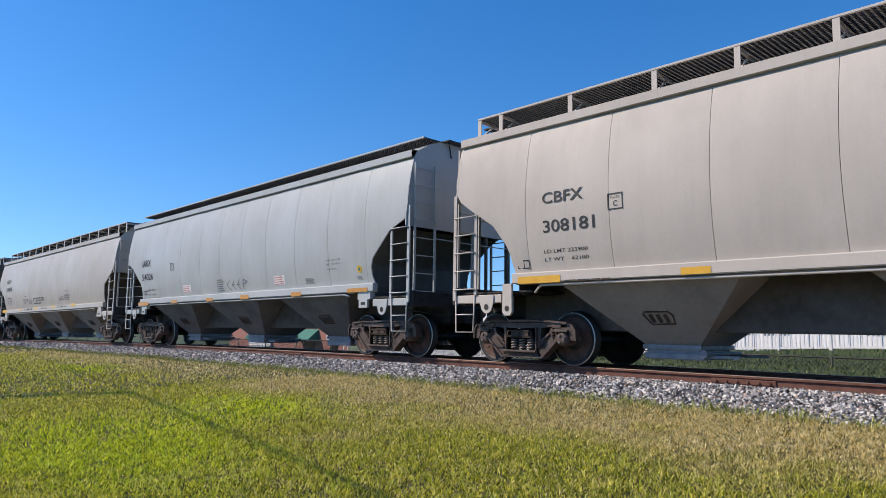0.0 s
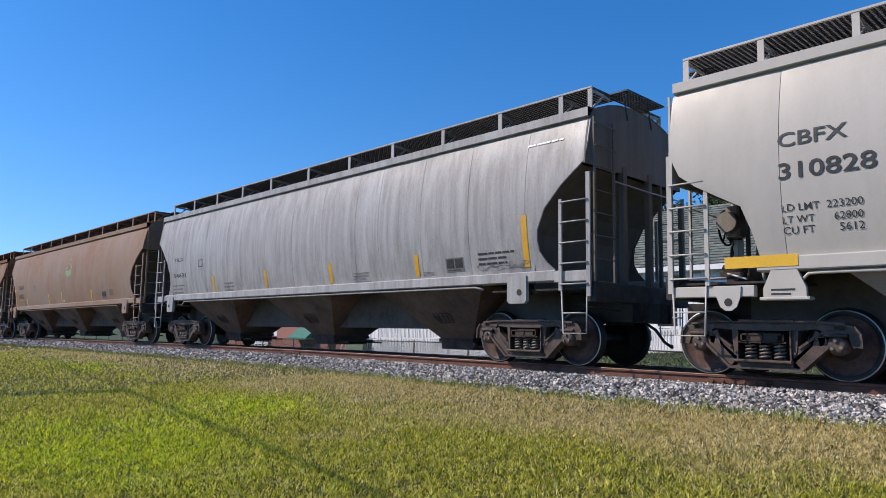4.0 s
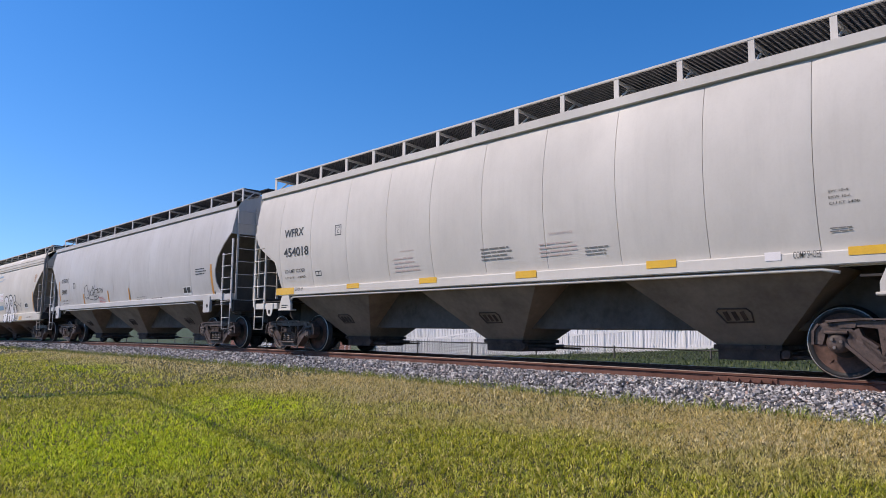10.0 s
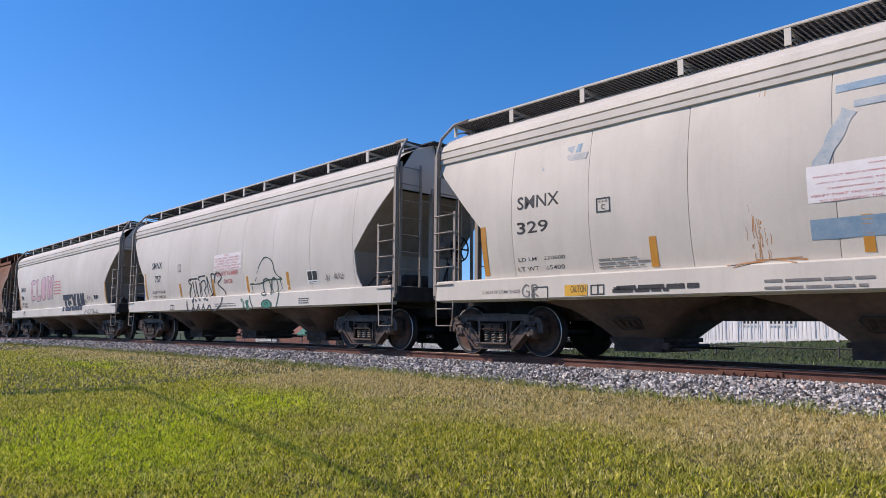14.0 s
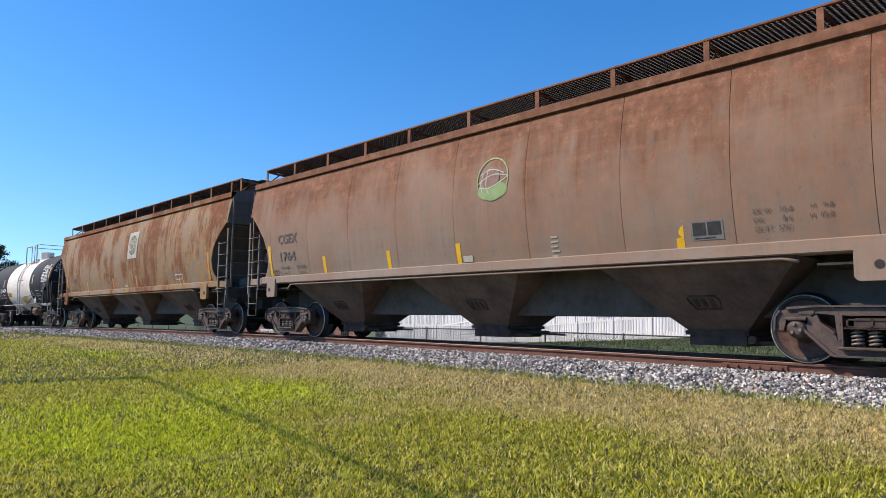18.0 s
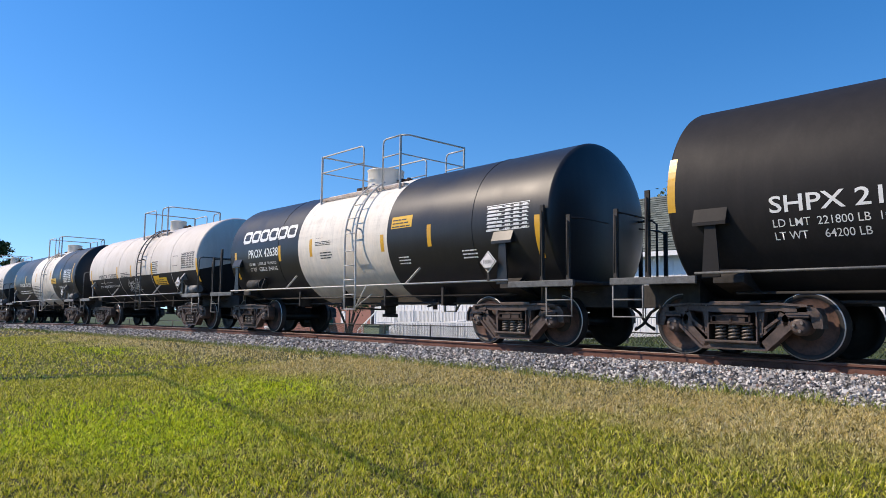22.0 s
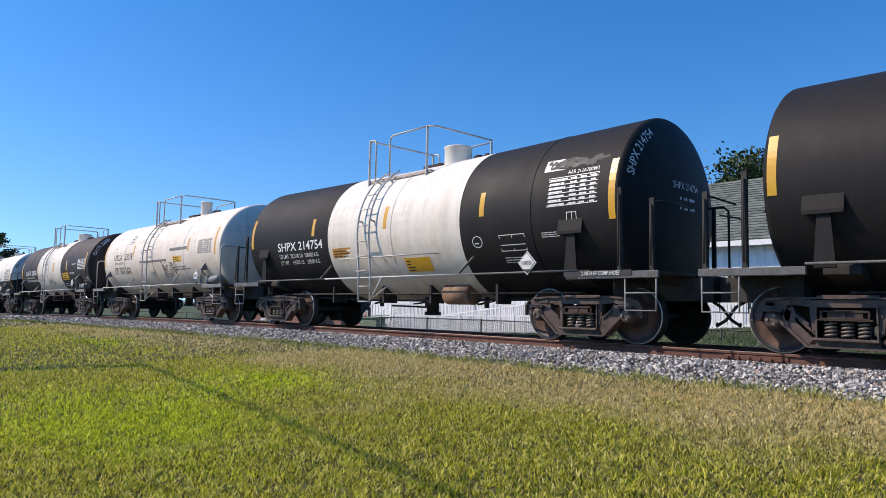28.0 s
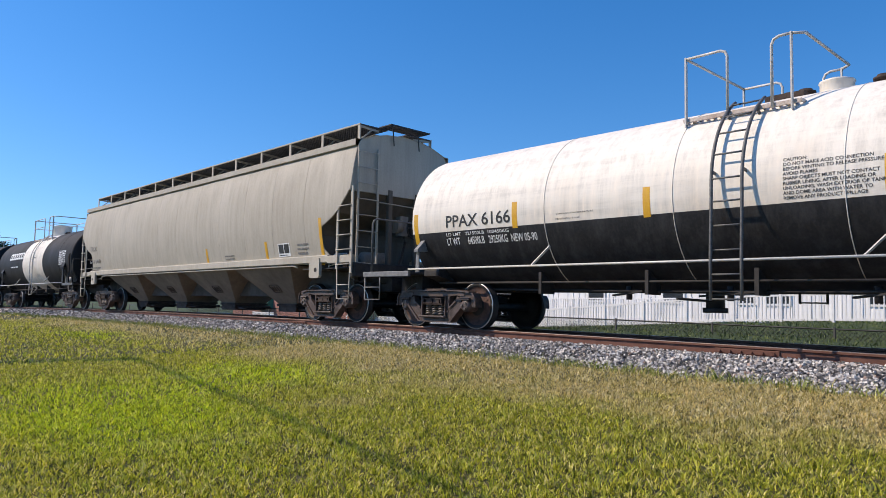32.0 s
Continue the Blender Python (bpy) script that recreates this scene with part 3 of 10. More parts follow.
def patch(x0, z0, w, h, surf, mat, parent, name="label_plate", off=0.005, lean=0.0, round_=False, nz=8):
    """A flat mark on the near side: a rectangle, or an oval."""
    g = Geo()
    rows = []
    for i in range(nz + 1):
        v = i / nz
        half = 0.5 * math.sqrt(max(0.0, 1 - (2 * v - 1) ** 2)) if round_ else 0.5
        z = z0 + v * h
        rows.append([(x0 + w * (0.5 + s * half) + lean * v * h, surf(z, x0) - off, z) for s in (-1, -0.33, 0.33, 1)])
    g.grid(rows, smooth=False)
    return part(name, g, mat, parent)


def bars(x0, z0, w, h, n, surf, mat, parent, seed=0, name="small_print", off=0.006, words=4):
    """Lines of small print as plain bars."""
    rnd = random.Random(seed * 31 + int(abs(x0) * 100))
    g = Geo()
    for i in range(n):
        z = z0 + h * (n - 1 - i) / n
        t = h / n * 0.38
        x, end = x0, x0 + w * rnd.uniform(0.72, 1.0)
        while x < end - 0.01:
            e = min(end, x + w / words * rnd.uniform(0.5, 1.3))
            g.grid([[(x, surf(z, x) - off, z), (e, surf(z, x) - off, z)], [(x, surf(z + t, x) - off, z + t), (e, surf(z + t, x) - off, z + t)]], smooth=False)
            x = e + w * 0.03
    return part(name, g, mat, parent)


def outline(x0, z0, w, h, surf, mat, parent, t=0.018, name="stencil_frame", off=0.006, cross=()):
    g = Geo()

    def bar(a, b, c, d):
        g.grid([[(a, surf(c, a) - off, c), (b, surf(c, b) - off, c)], [(a, surf(d, a) - off, d), (b, surf(d, b) - off, d)]], smooth=False)

    bar(x0, x0 + w, z0, z0 + t), bar(x0, x0 + w, z0 + h - t, z0 + h), bar(x0, x0 + t, z0 + t, z0 + h - t), bar(x0 + w - t, x0 + w, z0 + t, z0 + h - t)
    for f in cross:
        if f > 0:
            bar(x0 + w * f, x0 + w * f + t, z0 + t, z0 + h - t)
        else:
            bar(x0 + t, x0 + w - t, z0 - h * f, z0 - h * f + t)
    return part(name, g, mat, parent)


# ---- covered hopper cars ----
CUTS = {
    "round": [(1.50, 0.62), (1.62, 0.78), (1.85, 0.98), (2.20, 1.02), (2.60, 0.82), (2.98, 0.45), (3.30, 0.04), (3.6, 0.0)],
    "angled": [(1.50, 1.2), (1.90, 1.12), (2.25, 1.0), (2.50, 0.55), (2.72, 0.18), (3.1, 0.0)],
    "bowed": [(1.50, 1.40), (2.0, 1.30), (2.45, 0.95), (2.75, 0.45), (3.0, 0.08), (3.2, 0.0)],
    "stepped": [(1.50, 1.17), (1.75, 1.25), (2.03, 1.25), (2.66, 0.52), (2.74, 0.12), (3.0, 0.0)],
    "teardrop": [(1.30, 1.15), (1.45, 1.25), (1.65, 1.34), (2.2, 1.36), (3.06, 0.54), (3.5, 0.09), (3.7, 0.0)],
    "long": [(1.50, 0.90), (1.70, 1.15), (2.05, 1.25), (2.25, 1.15), (2.5, 0.55), (3.05, 0.02), (3.3, 0.0)],
}


def interp(table, z):
    if z <= table[0][0]:
        return table[0][1]
    for (a, u), (b, w) in zip(table, table[1:]):
        if z <= b:
            return u + (w - u) * (z - a) / (b - a)
    return table[-1][1]


def hopper(place, half, h, skin, label, cut="round", sill=None, seams=(), posts=None, kind="standard", panels=None, walk_z=4.66, eave=4.0, end_skin=None, brake_left=False, bays=3, bay_skin=None, gate=None, ridge=0.27, ladder_skin=None, slope_skin=None, left=None):
    """A covered hopper: place along the train, the body's reach ahead (and behind, if other), half the truck spacing."""
    car = new("covered_hopper_car", None)
    tagged(car, label, "rail car", "cars of the freight train")
    sill = sill or skin
    end_skin = end_skin or skin
    ladder_skin = ladder_skin or sill
    acf = kind == "center_flow"
    left = left or half
    reach = {-1: left, 1: half}
    low_end = cut in ("bowed", "stepped", "angled")
    z0, z1 = (1.36, 3.72) if acf else (1.55, eave)
    table = CUTS[cut]

    def surf(z, x=0.0):
        u = min(1, max(0, (z - z0) / (z1 - z0)))
        return -(1.43 + 0.165 * math.sin(math.pi * u) ** 0.85)

    # side sheets
    edges = [-left] + list(seams) + [half]
    nz = 14
    zs = [z0 + (z1 - z0) * i / nz for i in range(nz + 1)]
    rnd = random.Random(int(half * 1000) + len(seams) + int(place))
    for k in range(len(edges) - 1):
        first, last = k == 0, k == len(edges) - 2
        g = Geo()
        rows = []
        ph = rnd.uniform(0, 9)
        for z in zs:
            c = interp(table, z)
            a = edges[k] + (0 if first else 0.004 + 0.022 * noise.noise((edges[k] * 3.1, z * 0.55, place)))
            b = edges[k + 1] - (0 if last else 0.004 - 0.022 * noise.noise((edges[k + 1] * 3.1, z * 0.55, place)))
            lo, hi = max(a, -left + c), min(b, half - c)
            hi = max(hi, lo)
            row = []
            for u in (0.0, 0.03, 0.07, 0.13, 0.22, 0.36, 0.5, 0.64, 0.78, 0.87, 0.93, 0.97, 1.0):
                x = lo + (hi - lo) * u
                w = math.sin(math.pi * u)
                pull = math.exp(-min(u, 1 - u) * (hi - lo) / 0.085) * (0.6 + 0.55 * noise.noise((edges[k + (u > 0.5)] * 2.3, z * 0.9, place)))
                dent = 0.010 * noise.noise((x * 0.8 + ph, z * 0.7, ph)) + 0.005 * noise.noise((x * 2.3 + ph, z * 0.5, ph + 4))
                row.append((x, surf(z) + 0.007 * pull - 0.0008 * w - w * dent, z))
            rows.append(row)
        g.grid(rows)
        # returned edges at the welds
        for j, flip in ((0, True), (-1, False)):
            g.grid([[r[j], (r[j][0], r[j][1] + 0.03, r[j][2])] for r in rows], smooth=False, flip=not flip)
        part("side_sheet", g, (panels or {}).get(k, skin), car)
    # inner shell behind the seams, and the far side
    g = Geo()
    for s in (-1, 1):
        rows = []
        for z in zs:
            c = interp(table, z)
            e = 0.028 if s < 0 else 0.0
            rows.append([(x, s * (-surf(z) - e), z) for x in (-left + c, 0, half - c)])
        g.grid(rows, flip=s > 0)
    part("far_shell", g, end_skin, car)
    # top chords and roof
    if acf:
        prof = [(3.70, 1.43), (3.715, 1.475), (3.79, 1.475), (3.797, 1.435), (3.815, 1.435), (3.822, 1.47), (3.94, 1.46), (3.947, 1.42), (3.965, 1.42), (3.972, 1.452), (4.085, 1.415), (4.10, 1.385), (4.16, 1.34), (4.24, 1.22), (4.34, 1.0)]
    else:
        prof = [(z1 - 0.03, 1.40), (z1 + 0.03, 1.40), (z1 + 0.05, 1.475), (z1 + 0.19, 1.475), (z1 + 0.205, 1.44), (z1 + 0.205, 1.30)]
    for s in (-1, 1):
        g = Geo()
        g.grid([[(x, s * y, z) for x in (-left + 0.02, -left / 3, half / 3, half - 0.02)] for z, y in prof], smooth=False, flip=s > 0)
        part("top_chord", g, skin, car)
    zr = prof[-1][0]
    yr = prof[-1][1]
    g = Geo()
    roof = [(-yr, zr), (-yr * 0.72, zr + ridge * 0.5), (-yr * 0.45, zr + ridge * 0.82), (0, zr + ridge), (yr * 0.45, zr + ridge * 0.82), (yr * 0.72, zr + ridge * 0.5), (yr, zr)]
    g.grid([[(x, y, z) for x in (-left, -left / 2, 0, half / 2, half)] for y, z in roof], flip=False)
    part("roof", g, end_skin, car)
    g = Geo()
    g.cbox(-left + 0.8, half - 0.8, -0.36, 0.36, zr + 0.2, zr + 0.42, 0.04)
    for i in range(9):
        x = -left + 1.2 + (left + half - 2.4) * i / 8
        g.box(x - 0.03, x + 0.03, -0.42, 0.42, zr + 0.2, zr + 0.45)
    part("hatch_cover", g, skin, car)
    # running boards on brackets
    posts = posts if posts is not None else [-left + 0.35 + (left + half - 0.7) * i / 12 for i in range(13)]
    posts = [max(x, -left + 0.06) for x in posts]
    wz, ye = walk_z, 1.13
    xa, xb = (posts[0] - 0.02, posts[-1] + 0.02) if posts else (-left + 0.04, half - 0.04)
    for s in (-1, 1):
        g = Geo()
        n = int((xb - xa) / 0.075)
        for i in range(n + 1):
            x = xa + (xb - xa) * i / n
            g.box(x - 0.012, x + 0.012, 0.30 if s > 0 else -ye, ye if s > 0 else -0.30, wz - 0.03, wz)
        for j in range(15):
            y = s * (0.31 + (ye - 0.33) * j / 14)
            g.box(xa, xb, y - 0.010, y + 0.010, wz - 0.03, wz - 0.004)
        board = part("running_board", g, M_GRATE, car, "dark expanded-steel walkway grating")
        g = Geo()
        g.cbox(xa - 0.02, xb + 0.02, s * ye - 0.02, s * ye + 0.02, wz - 0.03, wz + 0.008, 0.006)
        part("edge_angle", g, sill if not acf else skin, board)
        for x in posts:
            g = Geo()
            zb = zr + 0.05
            g.prism([(x - 0.045, s * (ye + 0.012), zb - 0.06), (x + 0.045, s * (ye + 0.012), zb - 0.06), (x + 0.045, s * (ye + 0.012), wz - 0.03), (x - 0.045, s * (ye + 0.012), wz - 0.03)], (0, -s * 0.02, 0))
            g.beam((x, s * ye, wz - 0.05), (x, s * 0.55, wz - 0.09), 0.05, 0.03, 0, (1, 0, 0))
            g.beam((x, s * ye, zb), (x, s * 0.75, wz - 0.08), 0.03, 0.03, 0, (1, 0, 0))
            part("bracket", g, sill if not acf else skin, board)
    # cross walks at the ends
    for e in (-1, 1):
        g = Geo()
        for j in range(9):
            x = e * (reach[e] - 0.25 + 0.055 * j)
            g.box(x - 0.008, x + 0.008, -0.62, 0.62, wz - 0.03, wz)
        for j in range(14):
            y = -0.62 + 1.24 * j / 13
            g.box(min(e * (reach[e] - 0.25), e * (reach[e] + 0.2)), max(e * (reach[e] - 0.25), e * (reach[e] + 0.2)), y - 0.006, y + 0.006, wz - 0.03, wz - 0.006)
        g.tube([(e * reach[e], -0.4, wz - 0.05), (e * (reach[e] + 0.06), -0.4, zr - 0.02)], 0.015, 6)
        g.tube([(e * reach[e], 0.4, wz - 0.05), (e * (reach[e] + 0.06), 0.4, zr - 0.02)], 0.015, 6)
        part("end_walkway", g, M_GRATE, car)
    # ends: upright panel above, slope sheet below, gussets at the corners
    zt = table[-2][0] - 0.05
    for e in (-1, 1):
        g = Geo()
        side = [(zt + (z1 - zt) * i / 5) for i in range(6)]
        ring = [(y, z) for y, z in roof] + [(-surf(z), z) for z in side[::-1]] + [(surf(z), z) for z in side]
        g.prism([(e * (reach[e] - 0.02), y, z) for y, z in ring], (-e * 0.03, 0, 0))
        part("end_panel", g, end_skin, car)
        g = Geo()
        zm, cm = max(((z, c) for z, c in table), key=lambda q: q[1])
        rows = []
        for i in range(9):
            z = zt + (zm - zt) * i / 8
            rows.append([(e * (reach[e] - 0.03 - interp(table, z)), y, z) for y in (surf(max(z, z0)) + 0.02, -0.5, 0.5, -surf(max(z, z0)) - 0.02)])
        for z, q in ((zm - 0.25, 0.02), (1.20, 0.12)):
            rows.append([(e * (reach[e] - 0.03 - cm - q), y, z) for y in (surf(max(z, z0)) + 0.02, -0.5, 0.5, -surf(max(z, z0)) - 0.02)])
        g.grid(rows, flip=e < 0, smooth=False)
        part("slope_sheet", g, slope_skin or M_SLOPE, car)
        # upright stiffeners between the deck and the end panel, and a crossing grab bar
        for y, wide in (((0.50, 0.11),) if low_end else ((-0.42, 0.06), (0.42, 0.06))):
            g = Geo()
            x0, x1 = sorted((e * (reach[e] - 0.10), e * (reach[e] + 0.012)))
            g.cbox(x0, x1, y - wide, y + wide, 1.26, z1 - 0.1 if low_end else zt + 0.12, 0.012)
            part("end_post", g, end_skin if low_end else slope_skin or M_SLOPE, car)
        g = Geo()
        zq = zt - 0.22
        g.tube([(e * (reach[e] + 0.10), -0.86, zq), (e * (reach[e] + 0.11), 0.2, zq - 0.02), (e * (reach[e] + 0.06), 1.46, zq)], 0.013, 6)
        part("grab_bar", g, ladder_skin, car)
    # side sills
    for s in (-1, 1):
        g = Geo()
        if acf:
            ring = [(s * 1.40, 1.40), (s * 1.55, 1.38), (s * 1.57, 1.36), (s * 1.57, 1.02), (s * 1.54, 1.0), (s * 1.44, 1.0), (s * 1.44, 0.98), (s * 1.40, 0.98)]
            short = 0.05
        else:
            ring = [(s * 1.38, 1.57), (s * 1.50, 1.565), (s * 1.515, 1.55), (s * 1.515, 1.40), (s * 1.50, 1.385), (s * 1.40, 1.385), (s * 1.40, 1.37), (s * 1.38, 1.37)]
            short = interp(table, 1.55) - 0.02
        g.prism([(short - left, y, z) for y, z in ring], (left + half - 2 * short, 0, 0))
        part("side_sill", g, sill, car)
        if low_end:
            # a dropped end sill with a pulling lug, and a flared lifting bracket over the bolster
            for e in (-1, 1):
                ys = sorted((s * 1.42, s * 1.53))
                x0, x1 = sorted((e * (reach[e] - 0.02), e * (reach[e] - 1.13)))
                g = Geo()
                g.cbox(x0, x1, ys[0], ys[1], 1.06, 1.21, 0.012)
                end = part("end_side_sill", g, sill, car)
                g = Geo()
                xc = e * (reach[e] - 0.80)
                g.prism([(xc + u, s * 1.531, z) for u, z in ((-0.17, 1.20), (0.17, 1.20), (0.16, 1.06), (0.11, 0.93), (0.04, 0.88), (-0.04, 0.88), (-0.11, 0.93), (-0.16, 1.06))], (0, s * 0.02, 0))
                g.prism([(xc + u, s * 1.5515, z) for u, z in arc(0.0, 0.99, 0.055, 0, 360, 10)[:-1]], (0, s * 0.004, 0), 1)
                part("pulling_lug", g, [sill, M_DARK], end)
                g = Geo()
                xc = e * (reach[e] - (1.26 if cut == "bowed" else 1.50))
                if cut == "bowed":
                    g.prism([(xc + u, s * 1.47, z) for u, z in ((-0.10, 1.39), (0.10, 1.39), (0.11, 0.90), (0.06, 0.84), (-0.06, 0.84), (-0.11, 0.90))], (0, s * 0.05, 0))
                    g.prism([(xc + u, s * 1.521, z) for u, z in arc(0.0, 0.96, 0.05, 0, 360, 9)[:-1]], (0, s * 0.004, 0), 1)
                elif cut == "stepped":
                    g.prism([(xc + u, s * 1.45, z) for u, z in ((-0.15, 1.22), (0.15, 1.22), (0.15, 1.04), (-0.15, 1.04))], (0, s * 0.06, 0))
                    g.prism([(xc + u, s * 1.511, z) for u, z in ((-0.07, 1.16), (0.07, 1.16), (0.07, 1.10), (-0.07, 1.10))], (0, s * 0.004, 0), 1)
                    g.box(xc - 0.22, xc + 0.22, min(s * 1.36, s * 1.49), max(s * 1.36, s * 1.49), 1.22, 1.39)
                else:
                    g.prism([(xc + u, s * 1.45, z) for u, z in ((-0.16, 1.39), (0.16, 1.39), (0.26, 1.16), (0.26, 1.05), (-0.26, 1.05), (-0.26, 1.16))], (0, s * 0.06, 0))
                    g.cbox(xc - 0.30, xc + 0.30, min(s * 1.36, s * 1.53), max(s * 1.36, s * 1.53), 1.01, 1.05, 0.01)
                part("lifting_bracket", g, [sill, M_DARK], car)
                for k in range(2 if cut == "angled" else 0):
                    g = Geo()
                    g.box(xc - 0.16, xc + 0.13 - 0.05 * k, min(s * 1.511, s * 1.5135), max(s * 1.511, s * 1.5135), 1.13 - 0.055 * k, 1.155 - 0.055 * k)
                    part("small_print", g, M_INK, car)
        elif not acf:
            for e in (-1, 1):
                g = Geo()
                x0, x1 = sorted((e * (reach[e] - 0.02), e * (reach[e] - short)))
                g.cbox(x0, x1, min(s * 1.40, s * 1.52), max(s * 1.40, s * 1.52), 1.36, 1.54, 0.012)
                part("end_side_sill", g, sill, car)
                g = Geo()
                xc = e * (h + 0.15)
                g.prism([(xc + u, s * 1.46, z) for u, z in ((-0.21, 1.50), (0.21, 1.50), (0.21, 1.08), (0.16, 1.03), (-0.16, 1.03), (-0.21, 1.08))], (0, s * 0.08, 0))
                g.prism([(xc + u, s * 1.542, z) for u, z in arc(0.06 * e, 1.22, 0.055, 0, 360, 9)[:-1]], (0, s * 0.004, 0), 1)
                part("jacking_pad", g, [sill, M_DARK], car)
    # corner posts, ladders and steps
    for s in (-1, 1):
        for e in (-1, 1):
            x1, x0 = e * (reach[e] + 0.02), e * (reach[e] - 0.52)
            y = s * 1.545
            bot, top1, top0 = 1.12, 3.10 if not acf else 3.9, 2.72
            g = Geo()
            g.beam((x1, y, bot), (x1, y, top1), 0.075, 0.03, 0, (0, 1, 0))
            lad = part("side_ladder", g, ladder_skin, car)
            g = Geo()
            g.prism([(x0 - 0.03, y - 0.015, bot + 0.1), (x0 + 0.03, y - 0.015, bot + 0.1), (x0 + 0.03, y - 0.015, top0), (x0 - 0.03, y - 0.015, top0)], (0, 0.03, 0))
            part("stile", g, ladder_skin, lad)
            for i in range(5):
                z = 1.32 + 0.335 * i
                g = Geo()
                g.tube([(x0, y, z), (x0 + e * 0.01, y + s * 0.04, z), (x1 - e * 0.01, y + s * 0.04, z), (x1, y, z)], 0.013, 6)
                part("rung", g, ladder_skin, lad)
            g = Geo()
            g.tube([(x0 + e * 0.02, y, 1.22), (x0 + e * 0.05, y, 0.54), (x1 - e * 0.05, y, 0.54), (x1 - e * 0.03, y, 1.22)], 0.014, 6)
            part("sill_step", g, ladder_skin, lad)
            g = Geo()
            g.tube([(x0 + e * 0.04, y, 0.86), (x1 - e * 0.04, y, 0.86)], 0.012, 6)
            part("step_tread", g, ladder_skin, lad)
            if s < 0:
                g = Geo()
                yy = s * 0.86
                for y2 in (s * 1.42, yy):
                    g.beam((e * (reach[e] + 0.06), y2, 1.15), (e * (reach[e] + 0.06), y2, 4.02), 0.05, 0.03, 0, (1, 0, 0))
                for i in range(8):
                    z = 1.35 + 0.365 * i
                    g.tube([(e * (reach[e] + 0.07), s * 1.44, z), (e * (reach[e] + 0.10), s * 1.40, z), (e * (reach[e] + 0.10), yy, z), (e * (reach[e] + 0.05), yy, z)], 0.012, 6)
                part("end_ladder", g, ladder_skin if acf else end_skin, car)
    if acf:
        for s in (-1, 1):
            for e in (-1, 1):
                g = Geo()
                x = e * (reach[e] + 0.04)
                g.tube([(x, s * 1.50, 1.2), (x, s * 1.50, 3.95), (x - e * 0.02, s * 1.42, 4.25), (x - e * 0.12, s * 1.16, wz - 0.02), (x - e * 0.5, s * 1.14, wz)], 0.032, 8)
                part("corner_bar", g, ladder_skin, car)
    # end frames
    for e in (-1, 1):
        g = Geo()
        x0, x1 = sorted((e * (reach[e] - 0.06), e * (reach[e] + 0.12)))
        g.cbox(x0, x1, -1.50, 1.50, 1.04, 1.36, 0.02)
        x0, x1 = sorted((e * (h - 0.5), e * (reach[e] + 0.10)))
        g.box(x0, x1, -1.42, 1.42, 1.24, 1.27)
        g.box(x0, x1, -0.40, 0.40, 0.74, 1.24)
        part("end_frame", g, M_DARK, car)
        g = Geo()
        g.beam((e * (reach[e] + 0.02), 1.46, 1.1), (e * (reach[e] + 0.02), 1.46, 3.0), 0.075, 0.03, 0, (0, 1, 0))
        g.beam((e * (reach[e] - 0.06), 0.86, 1.26), (e * (reach[e] - 0.06), 0.86, zt), 0.06, 0.05, 0, (0, 1, 0))
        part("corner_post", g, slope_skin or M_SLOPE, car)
        part("coupler", ME_COUPLER, None, car, at=pose(e * (reach[e] + 0.16), 0, 0, 0, 0, 0 if e > 0 else 180))
    e = -1 if brake_left else 1
    part("brake_wheel", ME_BRAKE, None, car, at=pose(e * (reach[e] + 0.06), 0.34, 2.28, 0, 0, 0 if e > 0 else 180))
    # hand-brake housing, its chain and bell crank
    g = Geo()
    x0, x1 = sorted((e * (reach[e] - 0.30), e * (reach[e] - 0.08)))
    g.cbox(x0, x1, -0.02, 0.24, 2.08, 2.56, 0.03)
    g.cyl((e * (reach[e] - 0.16), 0.02, 2.30), (e * (reach[e] - 0.16), -0.16, 2.30), 0.16, 14)
    part("brake_housing", g, M_GEARBOX, car)
    g = Geo()
    for i in range(11):
        z = 2.06 - 0.075 * i
        g.tube([(e * (reach[e] - 0.12) + 0.02 * (i % 2), 0.12 + 0.022 * math.cos(radians(a)) * (1 - i % 2), z + 0.045 * math.sin(radians(a))) for a in range(0, 361, 60)], 0.008, 4)
    g.beam((e * (reach[e] - 0.14), -0.05, 1.28), (e * (reach[e] - 0.10), 0.16, 1.95), 0.05, 0.02, 0, (1, 0, 0))
    part("brake_chain", g, M_GRIME, car)
    # air reservoir, control valve and pipes on the same end's deck
    g = Geo()
    xq = e * (reach[e] - 0.70)
    g.lathe([(-0.52, 0.002), (-0.50, 0.10), (-0.44, 0.17), (-0.36, 0.19), (0.20, 0.19), (0.28, 0.17), (0.34, 0.10), (0.36, 0.002)], 16, axis="y", origin=(xq, -0.25, 1.50))
    part("air_reservoir", g, M_GEARBOX if not acf else M_GRIME, car)
    g = Geo()
    g.cbox(xq - 0.10, xq + 0.10, -1.18, -0.92, 1.27, 1.56, 0.03)
    g.cyl((xq - 0.14, -1.12, 1.46), (xq + 0.16, -1.12, 1.46), 0.075, 10)
    g.cyl((xq, -1.05, 1.56), (xq, -1.05, 1.64), 0.06, 10)
    g.box(xq - 0.16, xq + 0.16, -1.21, -1.185, 1.36, 1.42)
    part("control_valve", g, M_GRIME, car)
    g = Geo()
    g.tube([(xq, -0.9, 1.50), (xq - e * 0.15, -1.0, 1.62), (xq - e * 0.34, -1.22, 1.60), (xq - e * 0.46, -1.30, 1.42), (xq - e * 0.48, -1.30, 1.28)], 0.022, 6)
    g.tube([(xq + 0.1, -0.6, 1.42), (xq + e * 0.2, -0.95, 1.36), (xq + e * 0.6, -1.25, 1.33)], 0.018, 6)
